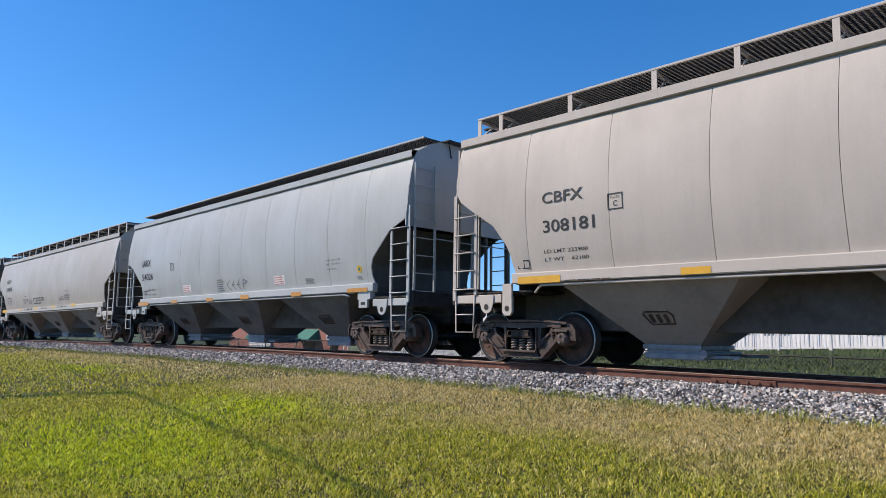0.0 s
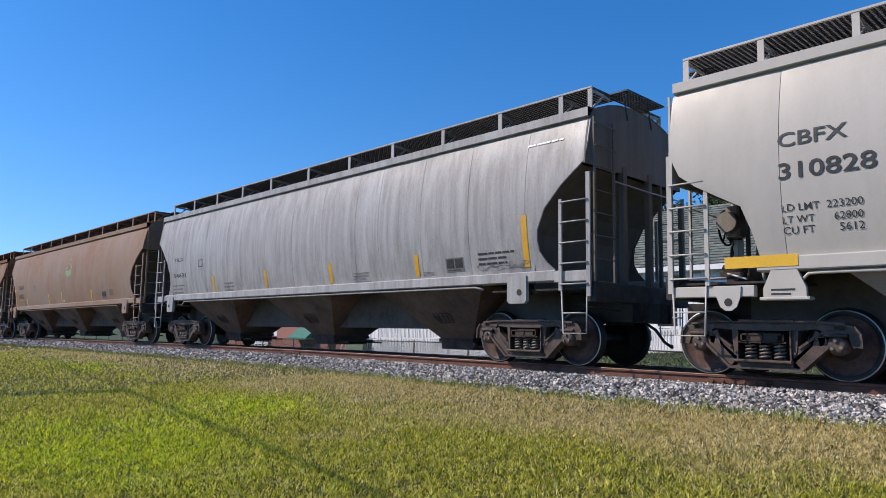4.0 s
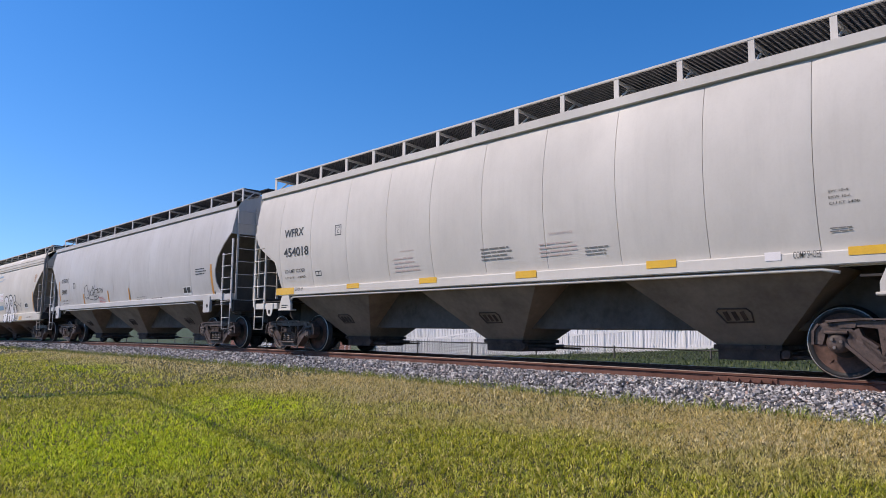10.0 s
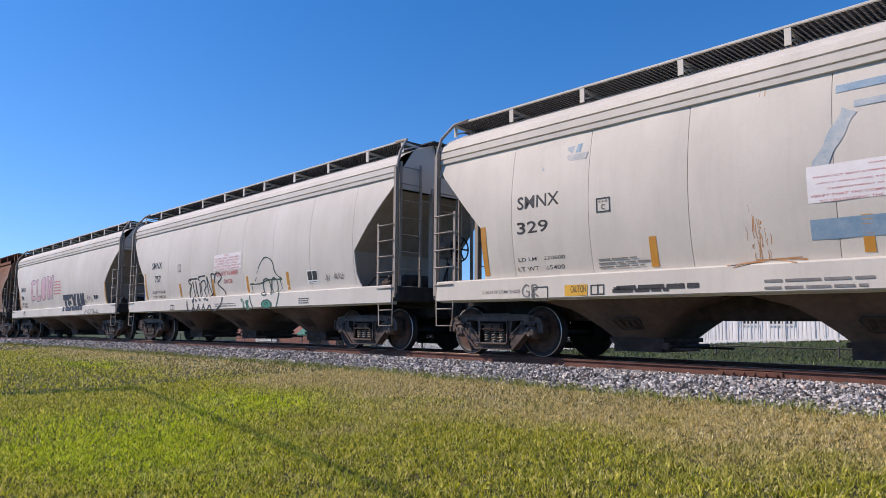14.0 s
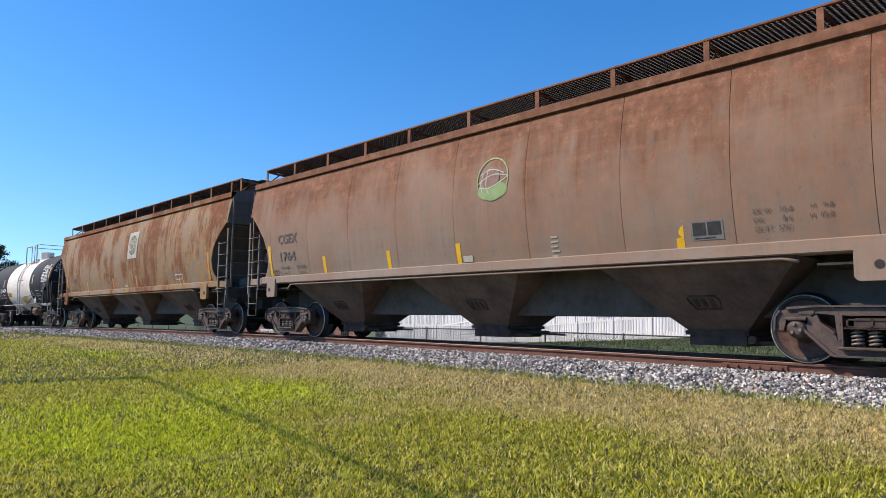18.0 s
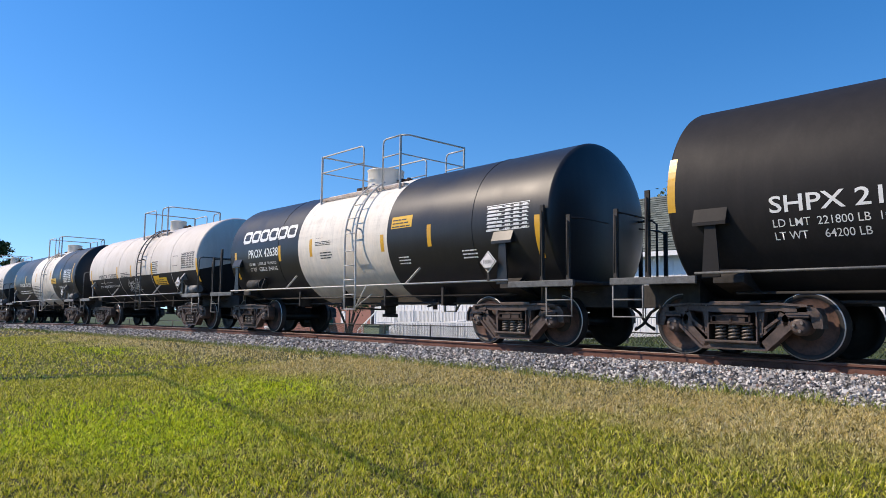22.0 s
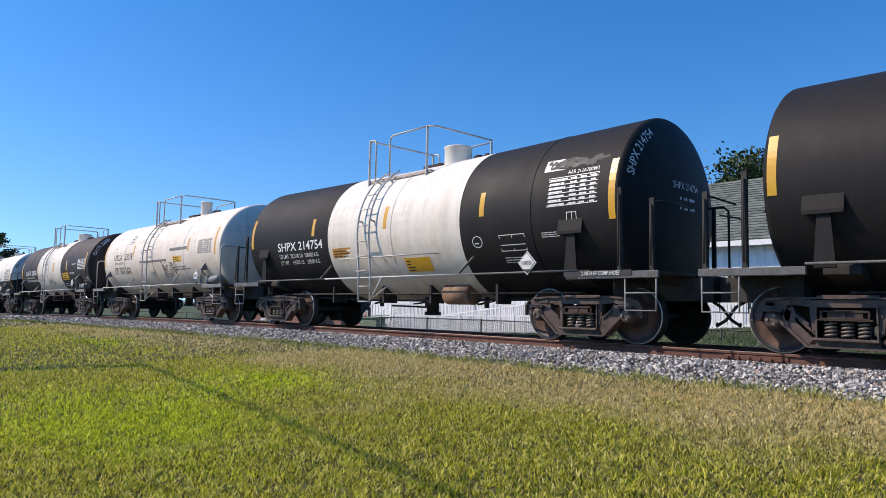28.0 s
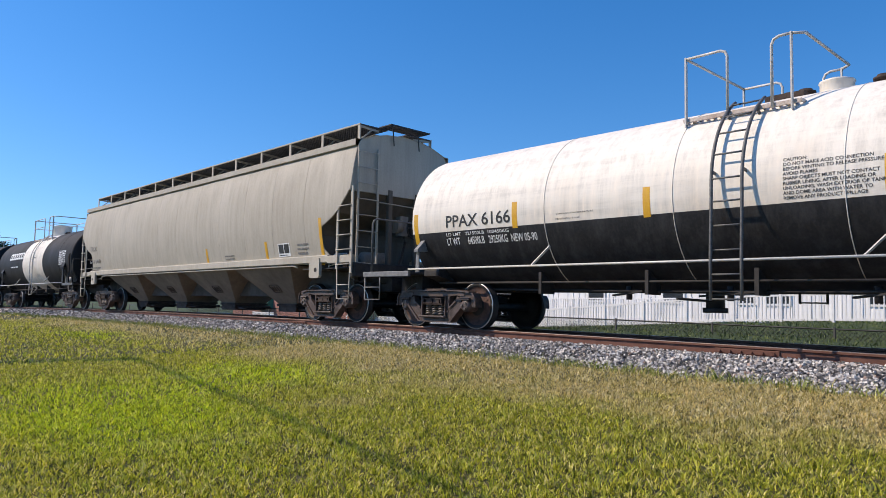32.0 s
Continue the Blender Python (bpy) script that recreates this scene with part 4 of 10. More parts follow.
    g.tube([(xq - 0.05, -1.22, 1.40), (xq - e * 0.10, -1.36, 1.36), (xq - e * 0.30, -1.44, 1.30)], 0.014, 6)
    part("brake_pipe", g, M_STEEL if not acf else M_GRIME, car)
    # centre sill and hopper bays
    g = Geo()
    g.cbox(-h - 0.4, h + 0.4, -0.52 if not acf else -0.38, 0.52 if not acf else 0.38, 0.60 if not acf else 0.66, 1.49 if not acf else 1.12, 0.02)
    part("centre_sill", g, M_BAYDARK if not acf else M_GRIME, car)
    g = Geo()
    g.box(-h + 0.9, h - 0.9, -1.38, 1.38, 1.50, 1.53)
    part("floor_sheet", g, M_GRIME, car)
    pitch = (2 * h - 1.85) / bays if acf or bays > 3 else (0.635 if gate else 0.676) * h
    for i in range(bays):
        cx = (i - (bays - 1) / 2) * pitch
        g = Geo()
        tw, bw = pitch / 2 - 0.16, 0.44
        inner = min(1.52, tw)
        za, zb, ya, yb = (1.38, 0.38, 1.42, 0.50) if not acf else (1.0, 0.36, 1.30, 0.58)
        if acf:
            rows = []
            for k in range(5):
                u = k / 4
                w = tw * 0.92 + (0.42 - tw * 0.92) * u ** 0.52
                rows.append((za + (zb - za) * u, w, w, ya + (yb - ya) * u ** 0.8))
        else:
            rows = [(za, inner, inner, ya), (zb, bw, bw, yb)]
        g.grid([[(cx - v, -y, z), (cx, -y - 0.012, z), (cx + w, -y, z), (cx + w, 0, z), (cx + w, y, z), (cx, y + 0.012, z), (cx - v, y, z), (cx - v, 0, z), (cx - v, -y, z)] for z, v, w, y in rows], flip=True, smooth=acf)
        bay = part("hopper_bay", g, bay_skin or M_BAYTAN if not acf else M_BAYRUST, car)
        g = Geo()
        for s in (-1,):
            zc = (za + zb) / 2 - 0.08
            yc = (ya + yb) / 2 + 0.05
            yo = s * (yb + (ya - yb) * (zc - zb) / (za - zb) + 0.018)
            tilt = (ya - yb) / (za - zb)
            ring = [(cx - 0.24, 0.06), (cx - 0.20, 0.10), (cx + 0.20, 0.10), (cx + 0.25, 0.05), (cx + 0.23, -0.08), (cx - 0.16, -0.09), (cx - 0.24, 0.06)]
            g.tube([(x, yo + s * tilt * q, zc + q) for x, q in ring], 0.013, 6)
            for q in (-0.12, 0.0, 0.12):
                g.beam((cx + q, yo + s * tilt * 0.06, zc + 0.06), (cx + q + 0.02, yo - s * tilt * 0.06, zc - 0.06), 0.055, 0.03, 0, (0, 1, 0))
        part("vibrator_bracket", g, M_GRIME, bay)
        g = Geo()
        zg = zb
        deep = 0.20
        g.cbox(cx - bw - 0.05, cx + bw + 0.05, -yb - 0.06, yb + 0.06, zg - 0.05, zg + 0.02, 0.012)
        g.cbox(cx - bw, cx + bw, -yb - 0.02, yb + 0.02, zg - deep, zg - 0.05, 0.01)
        for s in (-1, 1):
            if gate:
                g.cbox(cx - bw - 0.02, cx + bw + 0.08, s * yb - 0.05, s * yb + 0.05, zg - deep, zg - 0.10, 0.01)
            g.box(cx + bw + 0.02, cx + bw + 0.6, s * yb - 0.03, s * yb + 0.03, zg - 0.16, zg - 0.12)
            for q in range(6):
                u = cx - bw + 0.02 + (2 * bw - 0.04) * q / 5
                g.cyl((u, s * (yb + 0.05), zg - 0.02), (u, s * (yb + 0.075), zg - 0.02), 0.014, 6)
        g.cyl((cx + bw + 0.12, -yb - 0.10, zg - 0.10), (cx + bw + 0.12, yb + 0.10, zg - 0.10), 0.03, 10)
        g.cyl((cx + bw + 0.12, -yb - 0.14, zg - 0.10), (cx + bw + 0.12, -yb - 0.05, zg - 0.10), 0.06, 10)
        part("outlet_gate", g, gate or M_GRIME, bay)
    g = Geo()
    y = -1.46
    g.tube([(-h + 0.6, y, 1.22), (-h + 0.72, y, 1.34), (-h + 0.9, y, 1.345), (h - 0.9, y, 1.345), (h - 0.7, y, 1.30)], 0.022, 8)
    part("side_pipe", g, sill if not acf else M_GRIME, car)
    sets = truck(car, -h) + truck(car, h)

    def marks(z, x=0.0):
        return -1.574 if acf and z < 1.385 else surf(z)

    return car, marks, sets


# shade on slope sheets and lower posts is darkened into this grimy paint
M_SLOPE = paint("shaded_grimy_slope_paint", (0.135, 0.118, 0.098), grime=(0.05, 0.042, 0.036), dirt=0.7, rough=0.75, spec=0.2)
M_SLOPEPALE = paint("dusty_cream_slope_paint", (0.40, 0.355, 0.305), grime=(0.15, 0.105, 0.08), dirt=0.6, rust=0.06, rough=0.7, spec=0.2)
M_GEARBOX = paint("dusty_gear_paint", (0.26, 0.235, 0.205), grime=(0.08, 0.065, 0.055), dirt=0.8, rough=0.65, spec=0.25)
# sill brown is darkened to carry the shade between the bays
M_BAYDARK = plain("shaded_brown_sill", (0.06, 0.050, 0.043), (0.14, 0.120, 0.105), 0.8, 1.5)
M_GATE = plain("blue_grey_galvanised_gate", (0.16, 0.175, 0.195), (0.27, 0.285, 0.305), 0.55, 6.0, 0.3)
# bays: grime and rust, with shade under the body darkened into the tones
M_BAYTAN = plain("shaded_grimy_tan_bay", (0.135, 0.10, 0.072), (0.24, 0.19, 0.145), 0.75, 1.5)
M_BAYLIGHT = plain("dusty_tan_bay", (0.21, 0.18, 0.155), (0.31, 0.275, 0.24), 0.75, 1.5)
M_BAYGREY = plain("shaded_dusty_grey_bay", (0.085, 0.083, 0.083), (0.155, 0.153, 0.153), 0.7, 1.5)
M_BAYRUST = plain("shaded_rusty_bay", (0.055, 0.036, 0.027), (0.16, 0.105, 0.075), 0.85, 1.5)


# ---- tank cars ----
def tank(place, h, rim, R, zc, skins, label, bands=(), seams=(), ladder_x=-0.4, deck=(-0.6, 2.4), rail_top=4.36, dome=(1.3, 0.27, 4.2), rails="loop", split=None, low_skin=None, frame_rails="bars", gear=True, vee=0.0, reservoir=False, rail_skin=None, left=None, right=None, loop=1.38, hoops=None, follow=False, gear_left=False):
    """A tank car. bands: the seams between the skins along the shell; split: the height at which a lower skin begins."""
    car = new("tank_car", None)
    tagged(car, label, "rail car", "cars of the freight train")

    def surf(z, x=0.0):
        d = min(abs(z - zc - vee * abs(x) / rim), R * 0.999)
        return 0.0035 - math.sqrt(R * R - d * d)

    low_a = None
    if split is not None:
        low_a = math.degrees(math.asin((split - zc) / R))
    left, right = left or rim, right or rim
    reach = 1.70 if frame_rails == "bars" else loop + 0.22
    edges = [-left] + list(bands) + [right]
    N = 72

    def ring_faces(g, prof, mats):
        """Turns the profile; below the split the second material is used."""
        k, m = len(g.v), len(prof)
        cuts = [i * 360 / N for i in range(N)]
        if low_a is not None:
            cuts = sorted(set([c for c in cuts if min(abs(c - low_a) % 360, abs(c - (180 - low_a)) % 360) > 2.0] + [low_a % 360, (180 - low_a) % 360]))
        n = len(cuts)
        for c in cuts:
            a = radians(c)
            for x, r in prof:
                g.v.append(Vector((x, -r * math.cos(a), zc + r * math.sin(a) + vee * abs(x) / rim)))
        for j in range(n):
            mid = (cuts[j] + (cuts[(j + 1) % n] if j < n - 1 else cuts[0] + 360)) / 2
            low = low_a is not None and zc + R * math.sin(radians(mid)) < split
            for i in range(m - 1):
                a, b = k + j * m + i, k + ((j + 1) % n) * m + i
                g.face((a, a + 1, b + 1, b), 1 if low else 0, True)

    for k in range(len(edges) - 1):
        g = Geo()
        xs = [edges[k] + (edges[k + 1] - edges[k]) * i / 8 for i in range(9)]
        ring_faces(g, [(x, R) for x in xs], None)
        part("tank_shell", g, [skins[k], low_skin or skins[k]], car)
    for e in (-1, 1):
        g = Geo()
        shape = ((0.0, 1.0), (0.006, 0.9985), (0.02, 0.990), (0.038, 0.970), (0.06, 0.93), (0.095, 0.83), (0.135, 0.66), (0.165, 0.46), (0.182, 0.24), (0.187, 0.003))
        prof = [(e * ((left if e < 0 else right) + d * R), R * r) for d, r in shape]
        if e < 0:
            prof = prof[::-1]
        ring_faces(g, prof, None)
        head = skins[0] if e < 0 else skins[-1]
        part("tank_head", g, [head, low_skin or head], car)
    for x in seams:
        g = Geo()
        a0 = 0 if low_a is None else low_a
        pts = [(x, -(R + 0.002) * math.cos(radians(a)), zc + (R + 0.002) * math.sin(radians(a)) + vee * abs(x) / rim) for a in range(-60, 241, 5)]
        g.tube(pts, 0.007, 5)
        near = max(i for i in range(len(edges) - 1) if x >= edges[i])
        part("weld_seam", g, skins[near], car)
    # stub sills, bolsters and saddles
    for e in (-1, 1):
        g = Geo()
        x0, x1 = sorted((e * (h - 1.5), e * (h + 1.78)))
        g.cbox(x0, x1, -0.32, 0.32, 0.74, 1.10, 0.02)
        x0, x1 = sorted((e * (h - 0.22), e * (h + 0.22)))
        g.prism([(x0, y, z) for y, z in ((-1.2, 1.04), (-1.2, 1.14), (-0.95, 1.32), (0.95, 1.32), (1.2, 1.14), (1.2, 1.04), (0.5, 0.86), (-0.5, 0.86))], (x1 - x0, 0, 0))
        part("stub_sill", g, M_DARK, car)
        g = Geo()
        xs0, xs1 = sorted((e * (h + 0.55), e * (h + reach)))
        g.cbox(xs0, xs1, -1.50, 1.50, 1.07, 1.12, 0.01)
        x0, x1 = sorted((e * (h + 0.30), e * (h + reach)))
        for s in (-1, 1):
            p = Geo()
            p.cbox(x0, x1, min(s * 1.502, s * 1.56), max(s * 1.502, s * 1.56), 1.02, 1.13, 0.01)
            part("platform_edge", p, M_RAILPIPE if frame_rails == "bars" else M_STEP, car)
        xi, xo = e * (h + 0.55), e * (h + 1.95)
        g.prism([(xi, -0.95, 0.70), (xi, 0.95, 0.70), (xo, 0.36, 0.70), (xo, -0.36, 0.70)][::e], (0, 0, 0.365))
        part("end_platform", g, M_DARK, car)
        part("coupler", ME_COUPLER, None, car, at=pose(e * (h + 1.80), 0, 0, 0, 0, 0 if e > 0 else 180))
        for s in (-1, 1):
            g = Geo()
            xa, xb = e * (h + 0.62), e * (h + 1.80)
            y = s * 1.53
            if frame_rails == "bars":
                for x, zt in ((e * (h + 1.05), 2.42), (e * (h + 1.60), 2.20)):
                    g.beam((x, y, 1.05), (x, y, zt), 0.075, 0.04, 0, (0, 1, 0))
                    g.tube([(x, y - s * -0.04, zt - 0.1), (x, y - s * -0.05, 1.2)], 0.013, 6)
                g.tube([(e * (h + 1.60), y, 2.15), (e * (h + 1.66), s * 1.2, 2.17), (e * (h + 1.66), s * 0.5, 2.15)], 0.016, 6)
            else:
                x = e * (h + loop)
                if s < 0:
                    g.tube([(x, -1.5, 1.1), (x, -1.5, 2.16), (x, -1.47, 2.25), (x, -1.38, 2.29), (x, 1.38, 2.29), (x, 1.47, 2.25), (x, 1.5, 2.16), (x, 1.5, 1.1)], 0.022, 8)
            if len(g.v):
                part("end_railing", g, M_DARK if frame_rails == "bars" else rail_skin or M_RAILPIPE, car)
            g = Geo()
            xa, xb = sorted((e * (h + reach - 0.56), e * (h + reach - 0.04)))
            g.tube([(xa, y, 1.06), (xa, y, 0.54), (xb, y, 0.54), (xb, y, 1.06)], 0.015, 6)
            g.tube([(xa, y, 0.80), (xb, y, 0.80)], 0.013, 6)
            part("sill_step", g, M_STEP, car)
    # shell supports at the trucks
    for e in (-1, 1):
        for s in (-1, 1):
            g = Geo()
            x = e * (h + 0.1)
            zt = zc - 0.42 if frame_rails == "bars" else zc - 0.66
            wide = 0.13 if frame_rails == "bars" else 0.055
            g.prism([(x + u, s * 1.50, z) for u, z in ((-wide, 1.10), (wide, 1.10), (0.6 * wide, zt), (-0.6 * wide, zt))], (0, -s * 0.03, 0))
            wide = 0.24 if frame_rails == "bars" else 0.055
            g.prism([(x - wide, s * y, z) for y, z in ((-surf(zt) - 0.01, zt + 0.02), (1.54, zt), (1.54, zt + 0.05), (-surf(zt + 0.25) - 0.01, zt + 0.25))], (2 * wide, 0, 0))
            part("shell_bracket", g, M_STEP if frame_rails == "pipe" else skins[0 if e < 0 else -1], car)
    # long side handrails
    for s in (-1, 1):
        g = Geo()
        y, z = s * 1.56, 1.16
        stops = [-h - 0.3] + (list(bands) if follow else []) + [h + 0.3]
        for k in range(len(stops) - 1):
            p = Geo()
            p.tube([(stops[k], y, z), (stops[k + 1] - 0.002, y, z)], 0.018, 8)
            part("side_handrail", p, M_PIPE if not follow or k == 1 else M_RAILPIPE, car)
        if follow:
            p = Geo()
            u = ladder_x + 0.02
            p.tube([(u - 1.0, s * (R + 0.05), 1.60), (u + 2.3, s * (R + 0.05), 1.60)], 0.014, 6)
            for x in (u - 0.9, u + 0.7, u + 2.2):
                p.beam((x, s * (-surf(1.60) - 0.01), 1.60), (x, s * (R + 0.05), 1.60), 0.03, 0.012, 0, (1, 0, 0))
            part("grab_rail", p, M_PIPE, car)
        for x in (-h * 0.45, h * 0.5):
            g.beam((x, y - s * 0.02, z), (x + 0.28, s * 1.40, z + 0.33), 0.045, 0.02, 0, (1, 0, 0))
        part("rail_bracket", g, M_PIPE if not follow else M_RAILPIPE, car)
    # ladders
    for s in (-1, 1):
        g = Geo()
        w = 0.21
        a0, a1 = -5, 62
        for dx in (-w, w):
            pts = [(ladder_x + dx, s * 1.575, 0.62), (ladder_x + dx, s * 1.575, 1.2), (ladder_x + dx, s * (R + 0.12), zc - 0.15)]
            pts += [(ladder_x + dx, s * (R + 0.12) * math.cos(radians(a)), zc + (R + 0.12) * math.sin(radians(a))) for a in range(a0 + 5, a1 + 1, 6)]
            g.tube(pts, 0.024, 6)
        z = 0.64
        for i in range(5):
            yy = s * (1.575 if z < 1.25 else R + 0.12)
            g.tube([(ladder_x - w, yy, z), (ladder_x + w, yy, z)], 0.013, 6)
            z += 0.33
        for a in range(4, 60, 13):
            c = ((R + 0.12) * math.cos(radians(a)), zc + (R + 0.12) * math.sin(radians(a)))
            g.tube([(ladder_x - w, s * c[0], c[1]), (ladder_x + w, s * c[0], c[1])], 0.013, 6)
        for a in (8, 48):
            for dx in (-w, w):
                c, d = math.cos(radians(a)), math.sin(radians(a))
                g.beam((ladder_x + dx, s * (R - 0.01) * c, zc + (R - 0.01) * d), (ladder_x + dx, s * (R + 0.12) * c, zc + (R + 0.12) * d), 0.04, 0.02, 0, (1, 0, 0))
        if low_skin is None:
            g.tube([(ladder_x + 0.62, s * 1.575, 1.15), (ladder_x + 0.22, s * 1.575, 0.66)], 0.016, 6)
            g.tube([(ladder_x + 0.20, s * 1.575, 0.66), (ladder_x + 0.62, s * 1.40, 0.98)], 0.014, 6)
        part("ladder", g, M_PIPE if low_skin is None else M_RAILPIPE, car)
    # top deck, railing and fittings
    xa, xb = deck
    if hoops:
        xa, xb = hoops[0][0] - 0.05, hoops[1][1] + 0.1
    zt = zc + R
    zd = zt - 0.17
    for s in (-1, 1):
        g = Geo()
        n = int((xb - xa) / 0.10)
        for i in range(n + 1):
            x = xa + (xb - xa) * i / n
            g.box(x - 0.012, x + 0.012, min(s * 0.50, s * 0.98), max(s * 0.50, s * 0.98), zd - 0.12, zd - 0.08)
        for y in (0.51, 0.74, 0.97):
            g.cbox(xa, xb, s * y - 0.015, s * y + 0.015, zd - 0.14, zd - 0.08, 0.004)
        for x in (xa + 0.15, (xa + xb) / 2, xb - 0.15):
            g.beam((x, s * 0.95, zd - 0.12), (x, s * 0.90, zc + math.sqrt(R * R - 0.81) - 0.01), 0.06, 0.03, 0, (0, 1, 0))
        part("top_deck", g, M_DECK, car)
        g = Geo()
        y = s * 1.0
        zl, zh = zd - 0.1, rail_top
        (l0, l1), (r0, r1) = hoops or ((xa, ladder_x - w - 0.06), (ladder_x + w + 0.28, ladder_x + w + 0.85))
        for a, b in ((l0, l1), (r1, r0)):
            # a flat post at the outer end, a bent pipe beside the ladder, a bar across the car
            q = math.copysign(min(0.10, 0.45 * abs(b - a)), b - a)
            g.beam((a, y, zl - 0.12), (a, y, zh + 0.02), 0.055, 0.022, 0, (1, 0, 0))
            g.tube([(a, y, zh), (b - q, y, zh), (b - 0.3 * q, y, zh - 0.3 * abs(q)), (b, y, zh - abs(q)), (b, y, zl - 0.05)], 0.021, 8)
            if rails == "frame":
                g.tube([(a, y, zh - 0.42), (b, y, zh - 0.42)], 0.017, 6)
            if s < 0:
                e = 0.14 if a == r1 else 0.0
                g.tube([(a, -1.0, zh), (a + e, -0.88, zh + 0.005), (a + e, 0.88, zh + 0.005), (a, 1.0, zh)], 0.021, 8)
                if rails == "frame":
                    g.tube([(a, -1.0, zh - 0.42), (a, 1.0, zh - 0.42)], 0.017, 6)
        part("deck_railing", g, M_PIPE, car)
    g = Geo()
    dx, dr, dh = dome
    dh -= zt
    g.lathe([(zt - 0.08, dr), (zt + dh - 0.04, dr), (zt + dh - 0.02, dr + 0.015), (zt + dh, dr + 0.01), (zt + dh + 0.02, dr * 0.8), (zt + dh + 0.02, 0.004)][::-1], 24, axis="z", origin=(dx, 0, 0))
    part("manway_dome", g, M_WHITE, car)
    g = Geo()
    g.box(dx - 0.9, dx - 0.35, -0.25, 0.25, zt - 0.02, zt + 0.07)
    part("valve_plate", g, M_GRIME, car)
    for q, r in ((0.55, 0.08), (0.8, 0.05), (-0.45, 0.09), (-0.7, 0.05)):
        g = Geo()
        x = dx + q
        g.lathe([(zt - 0.05, r), (zt + 0.10, r), (zt + 0.10, r + 0.05), (zt + 0.13, r + 0.05), (zt + 0.13, r), (zt + 0.17, r), (zt + 0.18, 0.004)][::-1], 12, axis="z", origin=(x, 0.1, 0))
        part("valve", g, M_GRIME, car)
    # bottom outlet and brake rods
    g = Geo()
    g.cyl((0.1, 0, zc - R - 0.22), (0.1, 0, zc - R + 0.05), 0.14, 14)
    g.cyl((0.1, 0, zc - R - 0.30), (0.1, 0, zc - R - 0.22), 0.19, 14)
    g.tube([(0.1, -0.1, zc - R - 0.12), (0.1, -1.2, zc - R - 0.10)], 0.02, 6)
    part("bottom_outlet", g, M_DARK, car)
    g = Geo()
    zb = zc - R
    g.tube([(-h - 0.6, -0.62, 0.80), (-h * 0.3, -0.70, zb + 0.02), (h * 0.4, -0.70, zb + 0.02), (h + 0.6, -0.62, 0.80)], 0.022, 6)
    part("brake_rod", g, M_DARK, car)
    g = Geo()
    g.tube([(-h, -0.95, zb + 0.16), (h, -0.95, zb + 0.16)], 0.02, 6)
    part("brake_pipe", g, M_DARK, car)
    for x in (-h * 0.5, -h * 0.1, h * 0.22, h * 0.6):
        g = Geo()
        g.box(x - 0.03, x + 0.03, -0.98, -0.60, zb - 0.04, zb + 0.34)
        part("rod_hanger", g, M_DARK, car)
    for x, w in ((-h * 0.2, 0.34), (h * 0.12, 0.5), (h * 0.48, 0.3)):
        g = Geo()
        g.beam((x - w, -0.55, zb - 0.05), (x + w, -0.75, zb + 0.02), 0.07, 0.03, 0, (0, 0, 1))
        g.cyl((x, -0.62, zb - 0.12), (x, -0.62, zb + 0.1), 0.05, 8)
        part("brake_lever", g, M_DARK, car)
    if reservoir:
        g = Geo()
        g.cyl((h * 0.30, -0.80, 0.82), (h * 0.30 + 0.72, -0.80, 0.82), 0.22, 20)
        part("air_reservoir", g, M_TANKPOT, car)
    if gear_left:
        g = Geo()
        g.cyl((-h + 0.38, -1.30, 1.33), (-h + 1.12, -1.30, 1.33), 0.13, 16)
        g.cyl((-h + 1.12, -1.30, 1.33), (-h + 1.16, -1.30, 1.33), 0.15, 16)
        g.beam((-h + 1.25, -1.40, 1.2), (-h + 1.30, -1.32, 1.5), 0.05, 0.03, 0, (1, 0, 0))
        part("brake_cylinder", g, M_DARK, car)
    if gear:
        g = Geo()
        g.cyl((h + 0.30, -1.25, 1.30), (h + 0.95, -1.25, 1.30), 0.12, 14)
        g.box(h + 0.05, h + 0.25, -1.35, -1.10, 1.14, 1.42)
        g.tube([(h + 0.1, -1.3, 1.35), (h - 0.05, -1.42, 1.6), (h - 0.02, -1.40, 1.75)], 0.02, 6)
        part("brake_cylinder", g, M_GEAR, car)
    g = Geo()
    x = right + 0.187 * R
    g.tube([(x - 0.25, 1.05, 2.36), (x + 0.16, 1.12, 2.38), (x + 0.24, 1.15, 2.30), (x + 0.24, 1.15, 1.1)], 0.022, 8)
    part("end_grab", g, M_DARK if frame_rails == "bars" else rail_skin or M_RAILPIPE, car)
    sets = truck(car, -h) + truck(car, h)
    return car, surf, sets


M_RAILPIPE = plain("weathered_grey_pipe", (0.05, 0.05, 0.05), (0.16, 0.16, 0.155), 0.55, 9.0)
M_STEP = plain("dull_grey_step", (0.10, 0.10, 0.10), (0.25, 0.25, 0.24), 0.6, 9.0)
M_PIPE = plain("white_painted_pipe", (0.42, 0.40, 0.37), (0.62, 0.60, 0.56), 0.45, 9.0)
M_DECK = plain("rust_stained_white_grating", (0.34, 0.22, 0.16), (0.60, 0.54, 0.48), 0.6, 4.0)
M_TANKPOT = plain("rusty_air_reservoir", (0.14, 0.07, 0.04), (0.28, 0.17, 0.11), 0.7, 5.0)
M_GEAR = plain("grey_brake_cylinder", (0.10, 0.10, 0.10), (0.30, 0.30, 0.29), 0.5, 5.0)


# ---- ground, ballast and rails ----
TOE = 2.15


BANK = [(-60.0, -1.5), (-34.0, -1.12), (-22.0, -0.82), (-17.0, -0.40), (-12.5, -0.07), (-9.0, 0.10), (0.0, 0.12)]


